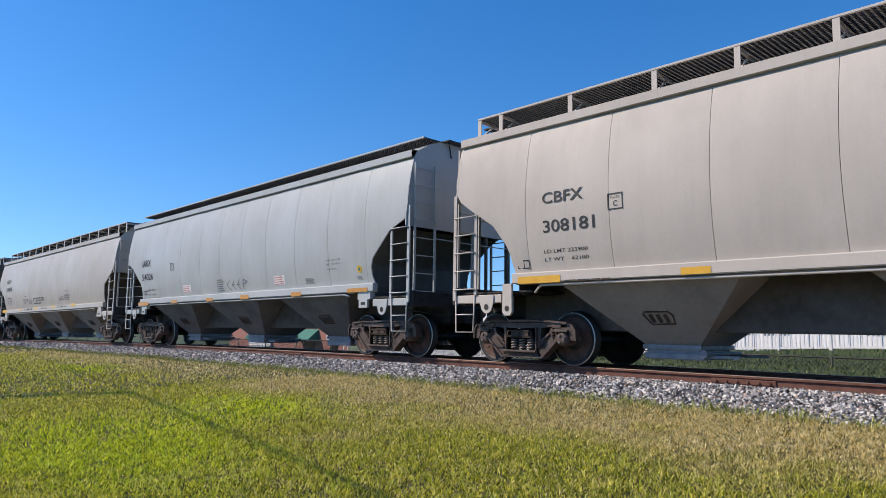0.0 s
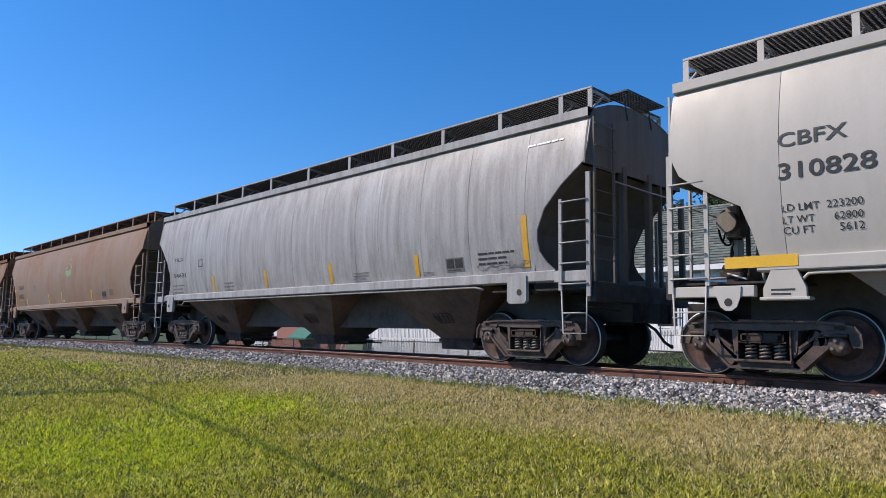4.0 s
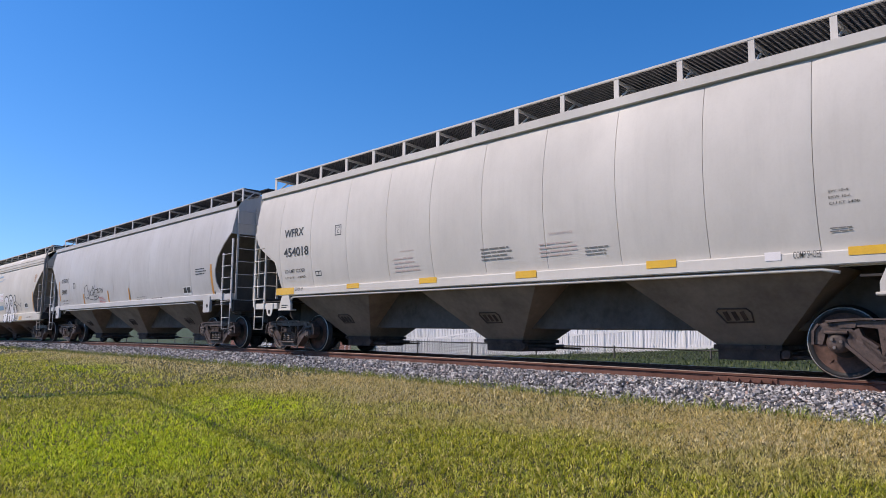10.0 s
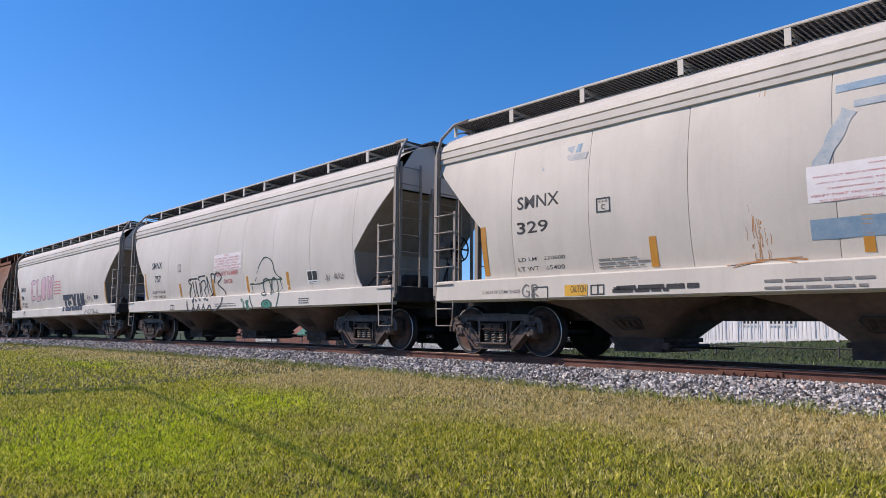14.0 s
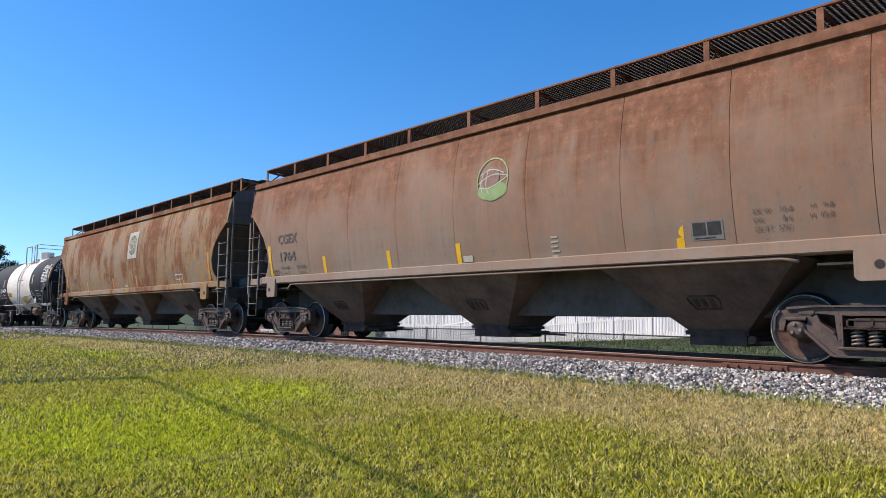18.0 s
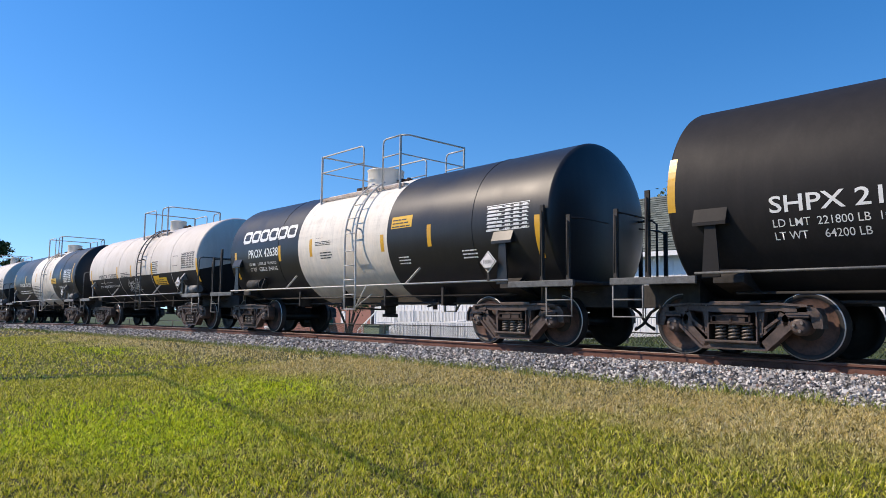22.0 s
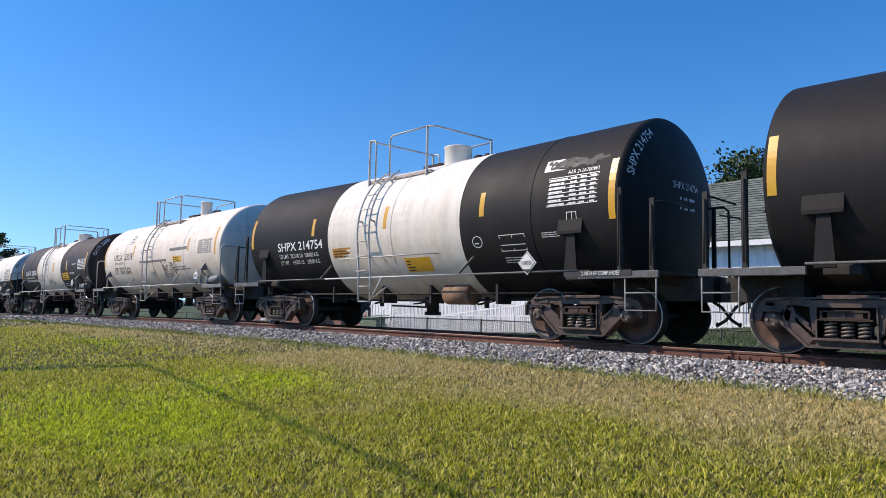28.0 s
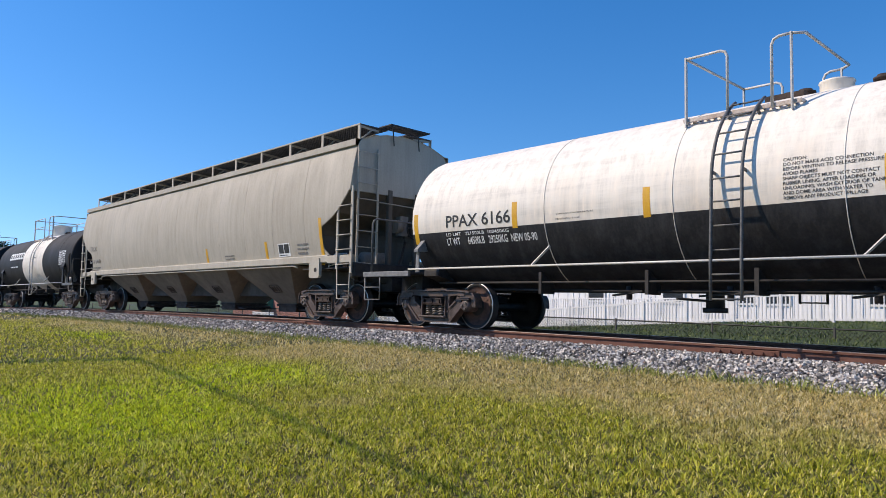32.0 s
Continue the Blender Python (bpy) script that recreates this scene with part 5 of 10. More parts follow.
def ground_z(x, y):
    """Height of the turf: it falls towards the viewer, and dips and rises again beyond the track."""
    yt, zt = track(x)
    d = y - yt
    zt = max(zt, -0.72)
    if d < -TOE:
        q = min(-TOE - d, 11.0)
        z = -0.37 - 0.069 * q
    elif d > TOE:
        # a gentle bank up to the foot of the ramp, which drops away along the line
        foot = interp(BANK, x)
        u = min((d - TOE) / 13.5, 1.0)
        z = -0.42 + (foot + 0.42) * u
        if x < -40 and y > 18:
            z -= 2.4 * min(1.0, (-40 - x) / 20) * min(1.0, (y - 18) / 14)
        return z + 0.02 * noise.noise((x * 0.25, y * 0.25, 3.0))
    else:
        z = -0.52
    w = 0.03 * noise.noise((x * 0.25, y * 0.25, 3.0)) if abs(d) > TOE else 0
    return z + zt + w


def turf_material():
    m, n, l, b = nodes_of("mown_turf")
    broad = tex(n, l, 0.30, (1, 1, 1), 5, 0.6)
    mid = tex(n, l, 2.2, (1, 1, 1), 6, 0.7)
    fine = tex(n, l, 45.0, (1, 1, 1), 5, 0.75)
    green = ramp(n, l, mid, [(0.30, (0.028, 0.03, 0.010)), (0.55, (0.08, 0.08, 0.018)), (0.75, (0.17, 0.14, 0.045))])
    straw = ramp(n, l, fine, [(0.3, (0.10, 0.085, 0.025)), (0.7, (0.22, 0.18, 0.06))])
    col = mix(n, l, ramp(n, l, broad, [(0.45, grey(0.0)), (0.68, grey(0.7))]), green, straw)
    co = n.new("ShaderNodeTexCoord")
    xyz = n.new("ShaderNodeSeparateXYZ")
    l.new(co.outputs["Object"], xyz.inputs[0])
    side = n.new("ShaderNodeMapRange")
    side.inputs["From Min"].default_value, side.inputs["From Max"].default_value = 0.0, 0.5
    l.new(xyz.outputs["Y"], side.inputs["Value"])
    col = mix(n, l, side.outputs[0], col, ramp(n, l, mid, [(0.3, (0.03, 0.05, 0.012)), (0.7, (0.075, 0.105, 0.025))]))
    col = mix(n, l, 0.6, col, ramp(n, l, fine, [(0.25, grey(0.5)), (0.7, grey(1.0))]), "MULTIPLY")
    l.new(col, b.inputs["Base Color"])
    b.inputs["Roughness"].default_value = 0.95
    bump(n, l, b, fine, 0.8, 0.04)
    return m


M_TURF = turf_material()


def axis_steps(a, b, near, fine, grow):
    """Steps from a to b, fine about near and growing outwards."""
    out, x, st = [near], near, fine
    while x < b:
        x += st
        st *= grow
        out.append(min(x, b))
    x, st = near, fine
    while x > a:
        x -= st
        st *= grow
        out.insert(0, max(x, a))
    return out


def build_ground():
    xs = axis_steps(-2500, 2500, -8, 0.5, 1.035)
    ys = axis_steps(-2500, 2500, -4, 0.35, 1.05)
    g = Geo()
    g.grid([[(x, y, ground_z(x, y)) for x in xs] for y in ys])
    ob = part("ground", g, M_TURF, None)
    tagged(ob, "mown green lawn with straw-coloured patches", "lawn", "", "structure")


def path_grid(prof, s0, s1, step, close=False):
    rows, s = [], s0
    while s < s1 + 1e-6:
        y0, z0 = track(s)
        rows.append([(s, y0 + y, z0 + z) for y, z in prof])
        s += step
    return rows


def build_track():
    g = Geo()
    prof = [(-TOE - 0.35, -0.46), (-TOE, -0.385), (-1.62, -0.20), (-1.45, -0.165), (-0.9, -0.175), (0.9, -0.175), (1.45, -0.165), (1.7, -0.20), (TOE + 0.1, -0.42), (TOE + 0.5, -0.5)]
    g.grid(path_grid(prof, -420, 60, 2.0), flip=True)
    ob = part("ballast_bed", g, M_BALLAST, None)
    tagged(ob, "bed of crushed-stone ballast under the track, darkened for the shade between stones", "ballast", "", "structure")
    head = [(-0.075, -0.172), (-0.075, -0.160), (-0.012, -0.138), (-0.010, -0.045), (-0.036, -0.036), (-0.037, -0.008), (-0.030, 0.0), (0.030, 0.0), (0.037, -0.008), (0.036, -0.036), (0.010, -0.045), (0.012, -0.138), (0.075, -0.160), (0.075, -0.172)]
    for s in (-1, 1):
        g = Geo()
        rows = path_grid([(s * 0.7525 + y, z) for y, z in head], -420, 60, 2.0)
        k = len(g.v)
        g.grid(rows, smooth=False, flip=True)
        w = len(head) - 1
        for i in range(len(g.f)):
            if i % w in (5, 6, 7):
                g.m[i] = 1
        rail = part("rail", g, [M_RAIL, M_RAILTOP], None)
        tagged(rail, "rust-brown steel rail with a worn head", "rail", "rails of the track", "structure")
        for q in (-16.2, -4.35, 7.5):
            y0, z0 = track(q)
            g = Geo()
            g.cbox(q - 0.45, q + 0.45, y0 + s * 0.7525 - 0.03, y0 + s * 0.7525 + 0.03, z0 - 0.125, z0 - 0.05, 0.008)
            for k in range(6):
                for e in (-1, 1):
                    g.cyl((q - 0.38 + 0.152 * k, y0 + s * 0.7525, z0 - 0.088), (q - 0.38 + 0.152 * k, y0 + s * 0.7525 + e * 0.06, z0 - 0.088), 0.018, 6)
            part("joint_bar", g, M_RAIL, rail)
    # sleepers
    bed = bpy.data.objects["ballast_bed"]
    g = Geo()
    g.cbox(-0.11, 0.11, -1.29, 1.29, -0.335, -0.163, 0.01)
    me = g.mesh("sleeper", [M_TIE])
    plate = Geo()
    for s in (-1, 1):
        plate.box(-0.09, 0.09, s * 0.7525 - 0.17, s * 0.7525 + 0.17, -0.168, -0.155)
        for e in (-1, 1):
            for f in (-1, 1):
                plate.cyl((e * 0.06, s * 0.7525 + f * 0.095, -0.16), (e * 0.06, s * 0.7525 + f * 0.095, -0.125), 0.014, 6)
    pm = plate.mesh("tie_plate", [M_RAIL])
    for i in range(120):
        s = 8.0 - 0.53 * i
        y0, z0 = track(s)
        tie = part("sleeper", me, None, bed, at=pose(s, y0, z0, 0, 0, 90 * 0 + random.uniform(-0.8, 0.8)))
        part("tie_plate", pm, None, tie)


def stones_mesh(name, pts, sizes, rng, mat):
    """Many crushed stones as one mesh: distorted eight-cornered lumps."""
    n = len(pts)
    base = np.array([(x, y, z) for z in (-1, 1) for y in (-1, 1) for x in (-1, 1)], float)
    q = np.array([(0, 2, 3, 1), (4, 5, 7, 6), (0, 1, 5, 4), (2, 6, 7, 3), (0, 4, 6, 2), (1, 3, 7, 5)])
    shp = base[None] * rng.uniform(0.40, 1.0, (n, 8, 3)) * rng.uniform(0.5, 1.4, (n, 1, 3))
    a = rng.normal(size=(n, 4))
    a /= np.linalg.norm(a, axis=1)[:, None]
    w, x, y, z = a.T
    rot = np.stack([1 - 2 * (y * y + z * z), 2 * (x * y - z * w), 2 * (x * z + y * w), 2 * (x * y + z * w), 1 - 2 * (x * x + z * z), 2 * (y * z - x * w), 2 * (x * z - y * w), 2 * (y * z + x * w), 1 - 2 * (x * x + y * y)], 1).reshape(n, 3, 3)
    v = np.einsum("nij,nkj->nki", rot, shp) * sizes[:, None, None] + pts[:, None, :]
    f = (q[None] + 8 * np.arange(n)[:, None, None]).reshape(-1, 4)
    me = bpy.data.meshes.new(name)
    me.vertices.add(n * 8), me.loops.add(f.size), me.polygons.add(len(f))
    me.vertices.foreach_set("co", v.reshape(-1))
    me.loops.foreach_set("vertex_index", f.reshape(-1).astype(np.int32))
    me.polygons.foreach_set("loop_start", np.arange(0, f.size, 4, dtype=np.int32))
    me.materials.append(mat)
    me.update(calc_edges=True)
    me.validate()
    me.shade_flat()
    return me


def build_stones():
    rng = np.random.default_rng(4)
    pts, sizes = [], []
    top = [(-2.55, -0.43), (-TOE, -0.385), (-1.62, -0.20), (-1.45, -0.165), (-0.86, -0.175)]
    for (s0, s1, dens, r0, r1) in ((-14, 6, 2100, 0.010, 0.027), (-32, -14, 950, 0.015, 0.035), (-75, -32, 190, 0.035, 0.065)):
        n = int((s1 - s0) * 1.5 * dens)
        s = rng.uniform(s0, s1, n)
        y = -0.86 - rng.beta(1.05, 1.0, n) * 1.32 - np.abs(rng.normal(0, 0.05, n))
        for a, b in zip(s, y):
            yt, zt = track(a)
            z = interp(top, b)
            pts.append((a, yt + b, zt + z + rng.uniform(-0.012, 0.042)))
        sizes.append(rng.uniform(r0, r1, n))
    n = 6000
    for a, b in zip(rng.uniform(-30, 6, n), rng.uniform(-0.65, 0.65, n)):
        yt, zt = track(a)
        pts.append((a, yt + b, zt - 0.17))
    sizes.append(rng.uniform(0.02, 0.045, n))
    me = stones_mesh("ballast_stones", np.array(pts), np.concatenate(sizes), rng, M_STONE)
    ob = part("ballast_stones", me, None, None)
    tagged(ob, "loose pale grey and white crushed ballast stones", "ballast", "", "stuff")


# near-black bed: the shade between the stones is put into its colour
M_BALLAST = plain("shade_darkened_stone_bed", (0.02, 0.018, 0.017), (0.09, 0.083, 0.08), 0.95, 14.0, 0, 1.0)
M_STONE = varied("crushed_stone", [(0.0, (0.045, 0.041, 0.039)), (0.25, (0.15, 0.14, 0.132)), (0.58, (0.38, 0.355, 0.335)), (0.86, (0.82, 0.77, 0.71)), (0.95, (0.74, 0.66, 0.58)), (1.0, (0.30, 0.17, 0.12))], 0.9)


def blades(name, n, region, height, width, rng, mat):
    """Grass blades, each a bent strip of two quads, as one mesh."""
    pts = region(n, rng)
    tuft = np.array([0.5 * noise.noise((a * 5, b * 5, 2.0)) + 0.9 * noise.noise((a * 17, b * 17, 5.0)) for a, b, c in pts])
    keep = rng.uniform(0, 1, len(pts)) < 0.74 + 0.75 * tuft
    pts, tuft = pts[keep], tuft[keep]
    n = len(pts)
    ang = rng.uniform(0, 2 * np.pi, n)
    h = rng.uniform(height[0], height[1], n) * np.clip(1.0 + 1.3 * tuft, 0.4, 1.8)
    w = rng.uniform(width[0], width[1], n) * 0.5
    bend = rng.uniform(0.25, 1.1, n) * h
    ba = rng.uniform(0, 2 * np.pi, n)
    side = np.stack([np.cos(ang), np.sin(ang), np.zeros(n)], 1)
    lean = np.stack([np.cos(ba), np.sin(ba), np.zeros(n)], 1)
    up = np.array([0, 0, 1.0])
    p0 = pts
    p1 = pts + up * (h * 0.6)[:, None] + lean * (bend * 0.35)[:, None]
    p2 = pts + up * h[:, None] + lean * bend[:, None]
    v = np.stack([p0 - side * w[:, None], p0 + side * w[:, None], p1 + side * (w * 0.8)[:, None], p1 - side * (w * 0.8)[:, None], p2], 1).reshape(-1, 3)
    base = 5 * np.arange(n)[:, None]
    loops = np.concatenate([base + np.array([0, 1, 2, 3]), base + np.array([3, 2, 4])], 1).reshape(-1).astype(np.int32)
    starts = (7 * np.arange(n)[:, None] + np.array([0, 4])).reshape(-1).astype(np.int32)
    me = bpy.data.meshes.new(name)
    me.vertices.add(len(v)), me.loops.add(len(loops)), me.polygons.add(2 * n)
    me.vertices.foreach_set("co", v.reshape(-1))
    me.loops.foreach_set("vertex_index", loops)
    me.polygons.foreach_set("loop_start", starts)
    me.materials.append(mat)
    me.update(calc_edges=True)
    me.validate()
    return me


def blade_material():
    m, n, l, b = nodes_of("grass_blade")
    rnd = n.new("ShaderNodeNewGeometry").outputs["Random Per Island"]
    broad = tex(n, l, 0.42, (1, 1, 1), 5, 0.6)
    mid = tex(n, l, 1.6, (1, 1, 1), 5, 0.7)
    fresh = ramp(n, l, rnd, [(0.0, (0.09, 0.12, 0.012)), (0.35, (0.48, 0.50, 0.035)), (0.75, (0.86, 0.79, 0.085)), (1.0, (0.97, 0.82, 0.34))])
    lush = ramp(n, l, rnd, [(0.0, (0.08, 0.14, 0.010)), (0.35, (0.54, 0.68, 0.02)), (0.75, (0.92, 0.94, 0.04)), (1.0, (0.97, 0.93, 0.16))])
    straw = ramp(n, l, rnd, [(0.0, (0.34, 0.29, 0.05)), (0.4, (0.88, 0.68, 0.26)), (1.0, (0.98, 0.85, 0.52))])
    co = n.new("ShaderNodeTexCoord")

    def spot(x, y, rx, ry):
        """How far a place lies inside an oval part of the lawn."""
        mp = n.new("ShaderNodeMapping")
        mp.vector_type = "TEXTURE"
        mp.inputs["Location"].default_value, mp.inputs["Scale"].default_value = (x, y, 0), (rx, ry, 1000)
        l.new(co.outputs["Object"], mp.inputs[0])
        gr = n.new("ShaderNodeTexGradient")
        gr.gradient_type = "SPHERICAL"
        l.new(mp.outputs[0], gr.inputs[0])
        return gr.outputs["Fac"]

    # well-watered green ovals, broken up by the noise
    green = mix(n, l, 1.0, mix(n, l, 1.0, spot(-8.4, -8.0, 4.4, 2.0), spot(-9.6, -5.6, 2.6, 1.5), "ADD"), spot(-20.0, -4.6, 5.0, 1.2), "ADD")
    green = mix(n, l, 0.55, green, mid)
    dry = mix(n, l, 0.4, broad, mid)
    xyz = n.new("ShaderNodeSeparateXYZ")
    l.new(co.outputs["Object"], xyz.inputs[0])
    near = n.new("ShaderNodeMapRange")
    near.inputs["From Min"].default_value, near.inputs["From Max"].default_value = -5.6, -3.0
    l.new(xyz.outputs["Y"], near.inputs["Value"])
    dry = mix(n, l, 0.26, dry, near.outputs[0])
    col = mix(n, l, ramp(n, l, green, [(0.36, grey(0.0)), (0.56, grey(1.0))]), fresh, lush)
    col = mix(n, l, ramp(n, l, dry, [(0.42, grey(0.0)), (0.56, grey(0.95))]), col, straw)
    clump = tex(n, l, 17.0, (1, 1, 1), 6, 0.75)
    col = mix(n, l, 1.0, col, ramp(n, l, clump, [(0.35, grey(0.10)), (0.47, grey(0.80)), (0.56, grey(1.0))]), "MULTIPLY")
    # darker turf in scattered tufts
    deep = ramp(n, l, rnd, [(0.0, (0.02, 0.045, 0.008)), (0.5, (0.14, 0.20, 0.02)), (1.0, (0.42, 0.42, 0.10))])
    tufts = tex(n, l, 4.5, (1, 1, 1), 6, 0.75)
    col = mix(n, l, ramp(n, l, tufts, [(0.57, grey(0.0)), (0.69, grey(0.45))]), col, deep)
    l.new(col, b.inputs["Base Color"])
    b.inputs["Roughness"].default_value = 0.6
    tr = n.new("ShaderNodeBsdfTranslucent")
    l.new(col, tr.inputs[0])
    ms = n.new("ShaderNodeMixShader")
    ms.inputs[0].default_value = 0.42
    l.new(b.outputs[0], ms.inputs[1]), l.new(tr.outputs[0], ms.inputs[2])
    l.new(ms.outputs[0], n["Material Output"].inputs[0])
    return m


M_BLADE = blade_material()
M_VERGE = varied("verge_green_blade", [(0.0, (0.10, 0.14, 0.012)), (0.5, (0.30, 0.36, 0.035)), (1.0, (0.62, 0.54, 0.18))], 0.65)
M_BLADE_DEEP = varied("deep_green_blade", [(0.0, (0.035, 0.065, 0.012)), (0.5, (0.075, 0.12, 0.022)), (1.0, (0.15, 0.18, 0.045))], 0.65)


def build_grass():
    rng = np.random.default_rng(9)

    def wedge(r0, r1, spread):
        def region(n, rng):
            # a fan in front of the viewer, up to the toe of the ballast
            r = np.sqrt(rng.uniform(r0 * r0, r1 * r1, n))
            a = radians(90 + 47.5) + rng.uniform(-spread, spread, n)
            x, y = r * np.cos(a), -10.57 + r * np.sin(a)
            out = []
            for px, py in zip(x, y):
                d = py - track(px)[0]
                if d < -TOE + 0.05 + 0.12 * noise.noise((px * 1.3, 0, 7)):
                    out.append((px, py, ground_z(px, py) - 0.004))
            return np.array(out)
        return region

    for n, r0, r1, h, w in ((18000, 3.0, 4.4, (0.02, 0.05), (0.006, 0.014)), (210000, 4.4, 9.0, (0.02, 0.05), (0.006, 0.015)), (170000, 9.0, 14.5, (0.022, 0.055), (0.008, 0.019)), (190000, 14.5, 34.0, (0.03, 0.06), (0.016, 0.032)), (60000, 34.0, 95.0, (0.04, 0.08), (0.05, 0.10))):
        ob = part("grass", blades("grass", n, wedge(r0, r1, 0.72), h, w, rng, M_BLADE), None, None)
        tagged(ob, "short mown grass, green with straw-coloured tips", "grass", "", "stuff")

    def verge(n, rng):
        x = rng.uniform(-45, 6, n)
        y = -TOE - 0.12 + rng.normal(0, 0.09, n)
        return np.array([(a, track(a)[0] + b + 0.10 * noise.noise((a * 0.7, 2, 1)), ground_z(a, track(a)[0] + min(b, -TOE - 0.01)) - 0.004) for a, b in zip(x, y)])

    ob = part("grass", blades("grass", 20000, verge, (0.05, 0.13), (0.005, 0.012), rng, M_VERGE), None, None)
    tagged(ob, "longer grass along the toe of the ballast", "grass", "", "stuff")

    def beyond(n, rng):
        x = rng.uniform(-60, 14, n)
        y = TOE + 0.4 + rng.uniform(0, 1, n) ** 1.3 * 18
        return np.array([(a, b, ground_z(a, b) - 0.004) for a, b in zip(x, y)])

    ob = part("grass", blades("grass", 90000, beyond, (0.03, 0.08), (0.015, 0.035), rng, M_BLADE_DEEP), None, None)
    tagged(ob, "deep green lawn grass on the far side of the track", "grass", "", "stuff")


# ---- behind the track ----
build_ground()
build_track()
build_stones()
build_grass()

M_FENCE = plain("black_coated_wire", (0.012, 0.014, 0.012), (0.035, 0.038, 0.035), 0.6, 9.0)
M_WHITEWOOD = plain("white_painted_timber", (0.66, 0.66, 0.66), (0.80, 0.80, 0.79), 0.55, 6.0)
M_SIDING = plain("white_siding", (0.74, 0.74, 0.75), (0.84, 0.84, 0.83), 0.6, 4.0)
M_SHINGLE = varied("grey_green_shingle", [(0.0, (0.10, 0.115, 0.10)), (0.5, (0.15, 0.17, 0.145)), (1.0, (0.20, 0.22, 0.19))], 0.9, True, 18.0)
M_GLASS_D = plain("dark_window_glass", (0.02, 0.025, 0.03), (0.05, 0.06, 0.07), 0.12, 2.0)
M_REDBRICK = plain("weathered_red_brick", (0.26, 0.11, 0.085), (0.38, 0.18, 0.14), 0.85, 7.0)
M_AWNING = plain("green_awning_cloth", (0.02, 0.12, 0.09), (0.04, 0.20, 0.15), 0.8, 4.0)
M_BIN = plain("dark_blue_steel_bin", (0.02, 0.035, 0.06), (0.05, 0.08, 0.12), 0.55, 4.0)
M_CABINET = plain("sage_green_cabinet", (0.16, 0.22, 0.15), (0.24, 0.30, 0.21), 0.6, 4.0)
M_BARK = plain("grey_brown_bark", (0.05, 0.04, 0.03), (0.13, 0.10, 0.08), 0.95, 3.0, 0, 0.8, (1, 1, 0.25))
M_LEAF = varied("dark_leaf", [(0.0, (0.022, 0.045, 0.010)), (0.5, (0.050, 0.085, 0.018)), (1.0, (0.095, 0.125, 0.03))], 0.6)
M_MARKER = plain("white_marker_cap", (0.45, 0.44, 0.42), (0.62, 0.61, 0.58), 0.7, 9.0)


def chain_fence():
    """Chain-link fence on posts with a top and a middle rail."""
    y = 8.0
    root = new("chain_link_fence", None)
    tagged(root, "low black chain-link fence on thin posts beyond the track", "fence")
    x0, n, step = -77.5, 30, 3.1
    g = Geo()
    g.cyl((0, 0, -1.25), (0, 0, 0.0), 0.03, 8)
    g.lathe([(0.0, 0.034), (0.02, 0.02), (0.03, 0.002)][::-1], 8, axis="z")
    post = g.mesh("post", [M_FENCE])
    tops = []
    for i in range(n):
        x = x0 + step * i + 0.15
        zt = 0.09 + 0.02 * noise.noise((x * 0.2, 1, 1)) + min(0, (x + 20) * 0.012)
        tops.append((x, zt))
        part("post", post, None, root, at=pose(x, y, zt))
    for dz, nm in ((-0.03, "top_rail"), (-0.60, "bottom_rail")):
        g = Geo()
        g.tube([(x, y, z + dz) for x, z in tops], 0.022, 6)
        part(nm, g, M_FENCE, root)
    # woven wire: two sets of slanting strands
    g = Geo()
    h, pitch = 1.1, 0.11
    xa, xb = -44.0, tops[-1][0]
    k = int((xb - xa) / pitch)
    for i in range(-10, k):
        for s in (-1, 1):
            x = xa + i * pitch + (h if s < 0 else 0)
            z = 0.04 + min(0, (x + 20) * 0.012)
            p, q = Vector((x, y - 0.004 * s, z - h)), Vector((x + s * h, y - 0.004 * s, z))
            g.beam(p, q, 0.009, 0.006, 0, (0, 1, 0))
    tagged(part("wire_mesh", g, M_FENCE, root), "", "", "", "stuff")


def rail_run(name, pts, label, h=0.95):
    """White balustrade along a line of places at its foot."""
    root = new(name, None)
    tagged(root, label, "railing", "white railings of the ramp")
    bal = Geo().box(-0.022, 0.022, -0.022, 0.022, 0.06, h - 0.04).mesh("baluster", [M_WHITEWOOD])
    post = Geo().cbox(-0.05, 0.05, -0.05, 0.05, -0.3, h + 0.08, 0.01).mesh("post", [M_WHITEWOOD])
    for (a, b) in zip(pts, pts[1:]):
        a, b = Vector(a), Vector(b)
        for dz, nm in ((0.06, "bottom_rail"), (h, "top_rail")):
            g = Geo()
            g.beam(a + Vector((0, 0, dz)), b + Vector((0, 0, dz)), 0.07, 0.06, 0, (0, 1, 0))
            part(nm, g, M_WHITEWOOD, root)
        d = (b - a).length
        n = max(1, round(d / 2.0))
        for i in range(n + 1):
            part("post", post, None, root, at=Matrix.Translation(a + (b - a) * (i / n)))
        m = int(d / 0.14)
        for i in range(m):
            part("baluster", bal, None, root, at=Matrix.Translation(a + (b - a) * ((i + 0.5) / m)))
    return root


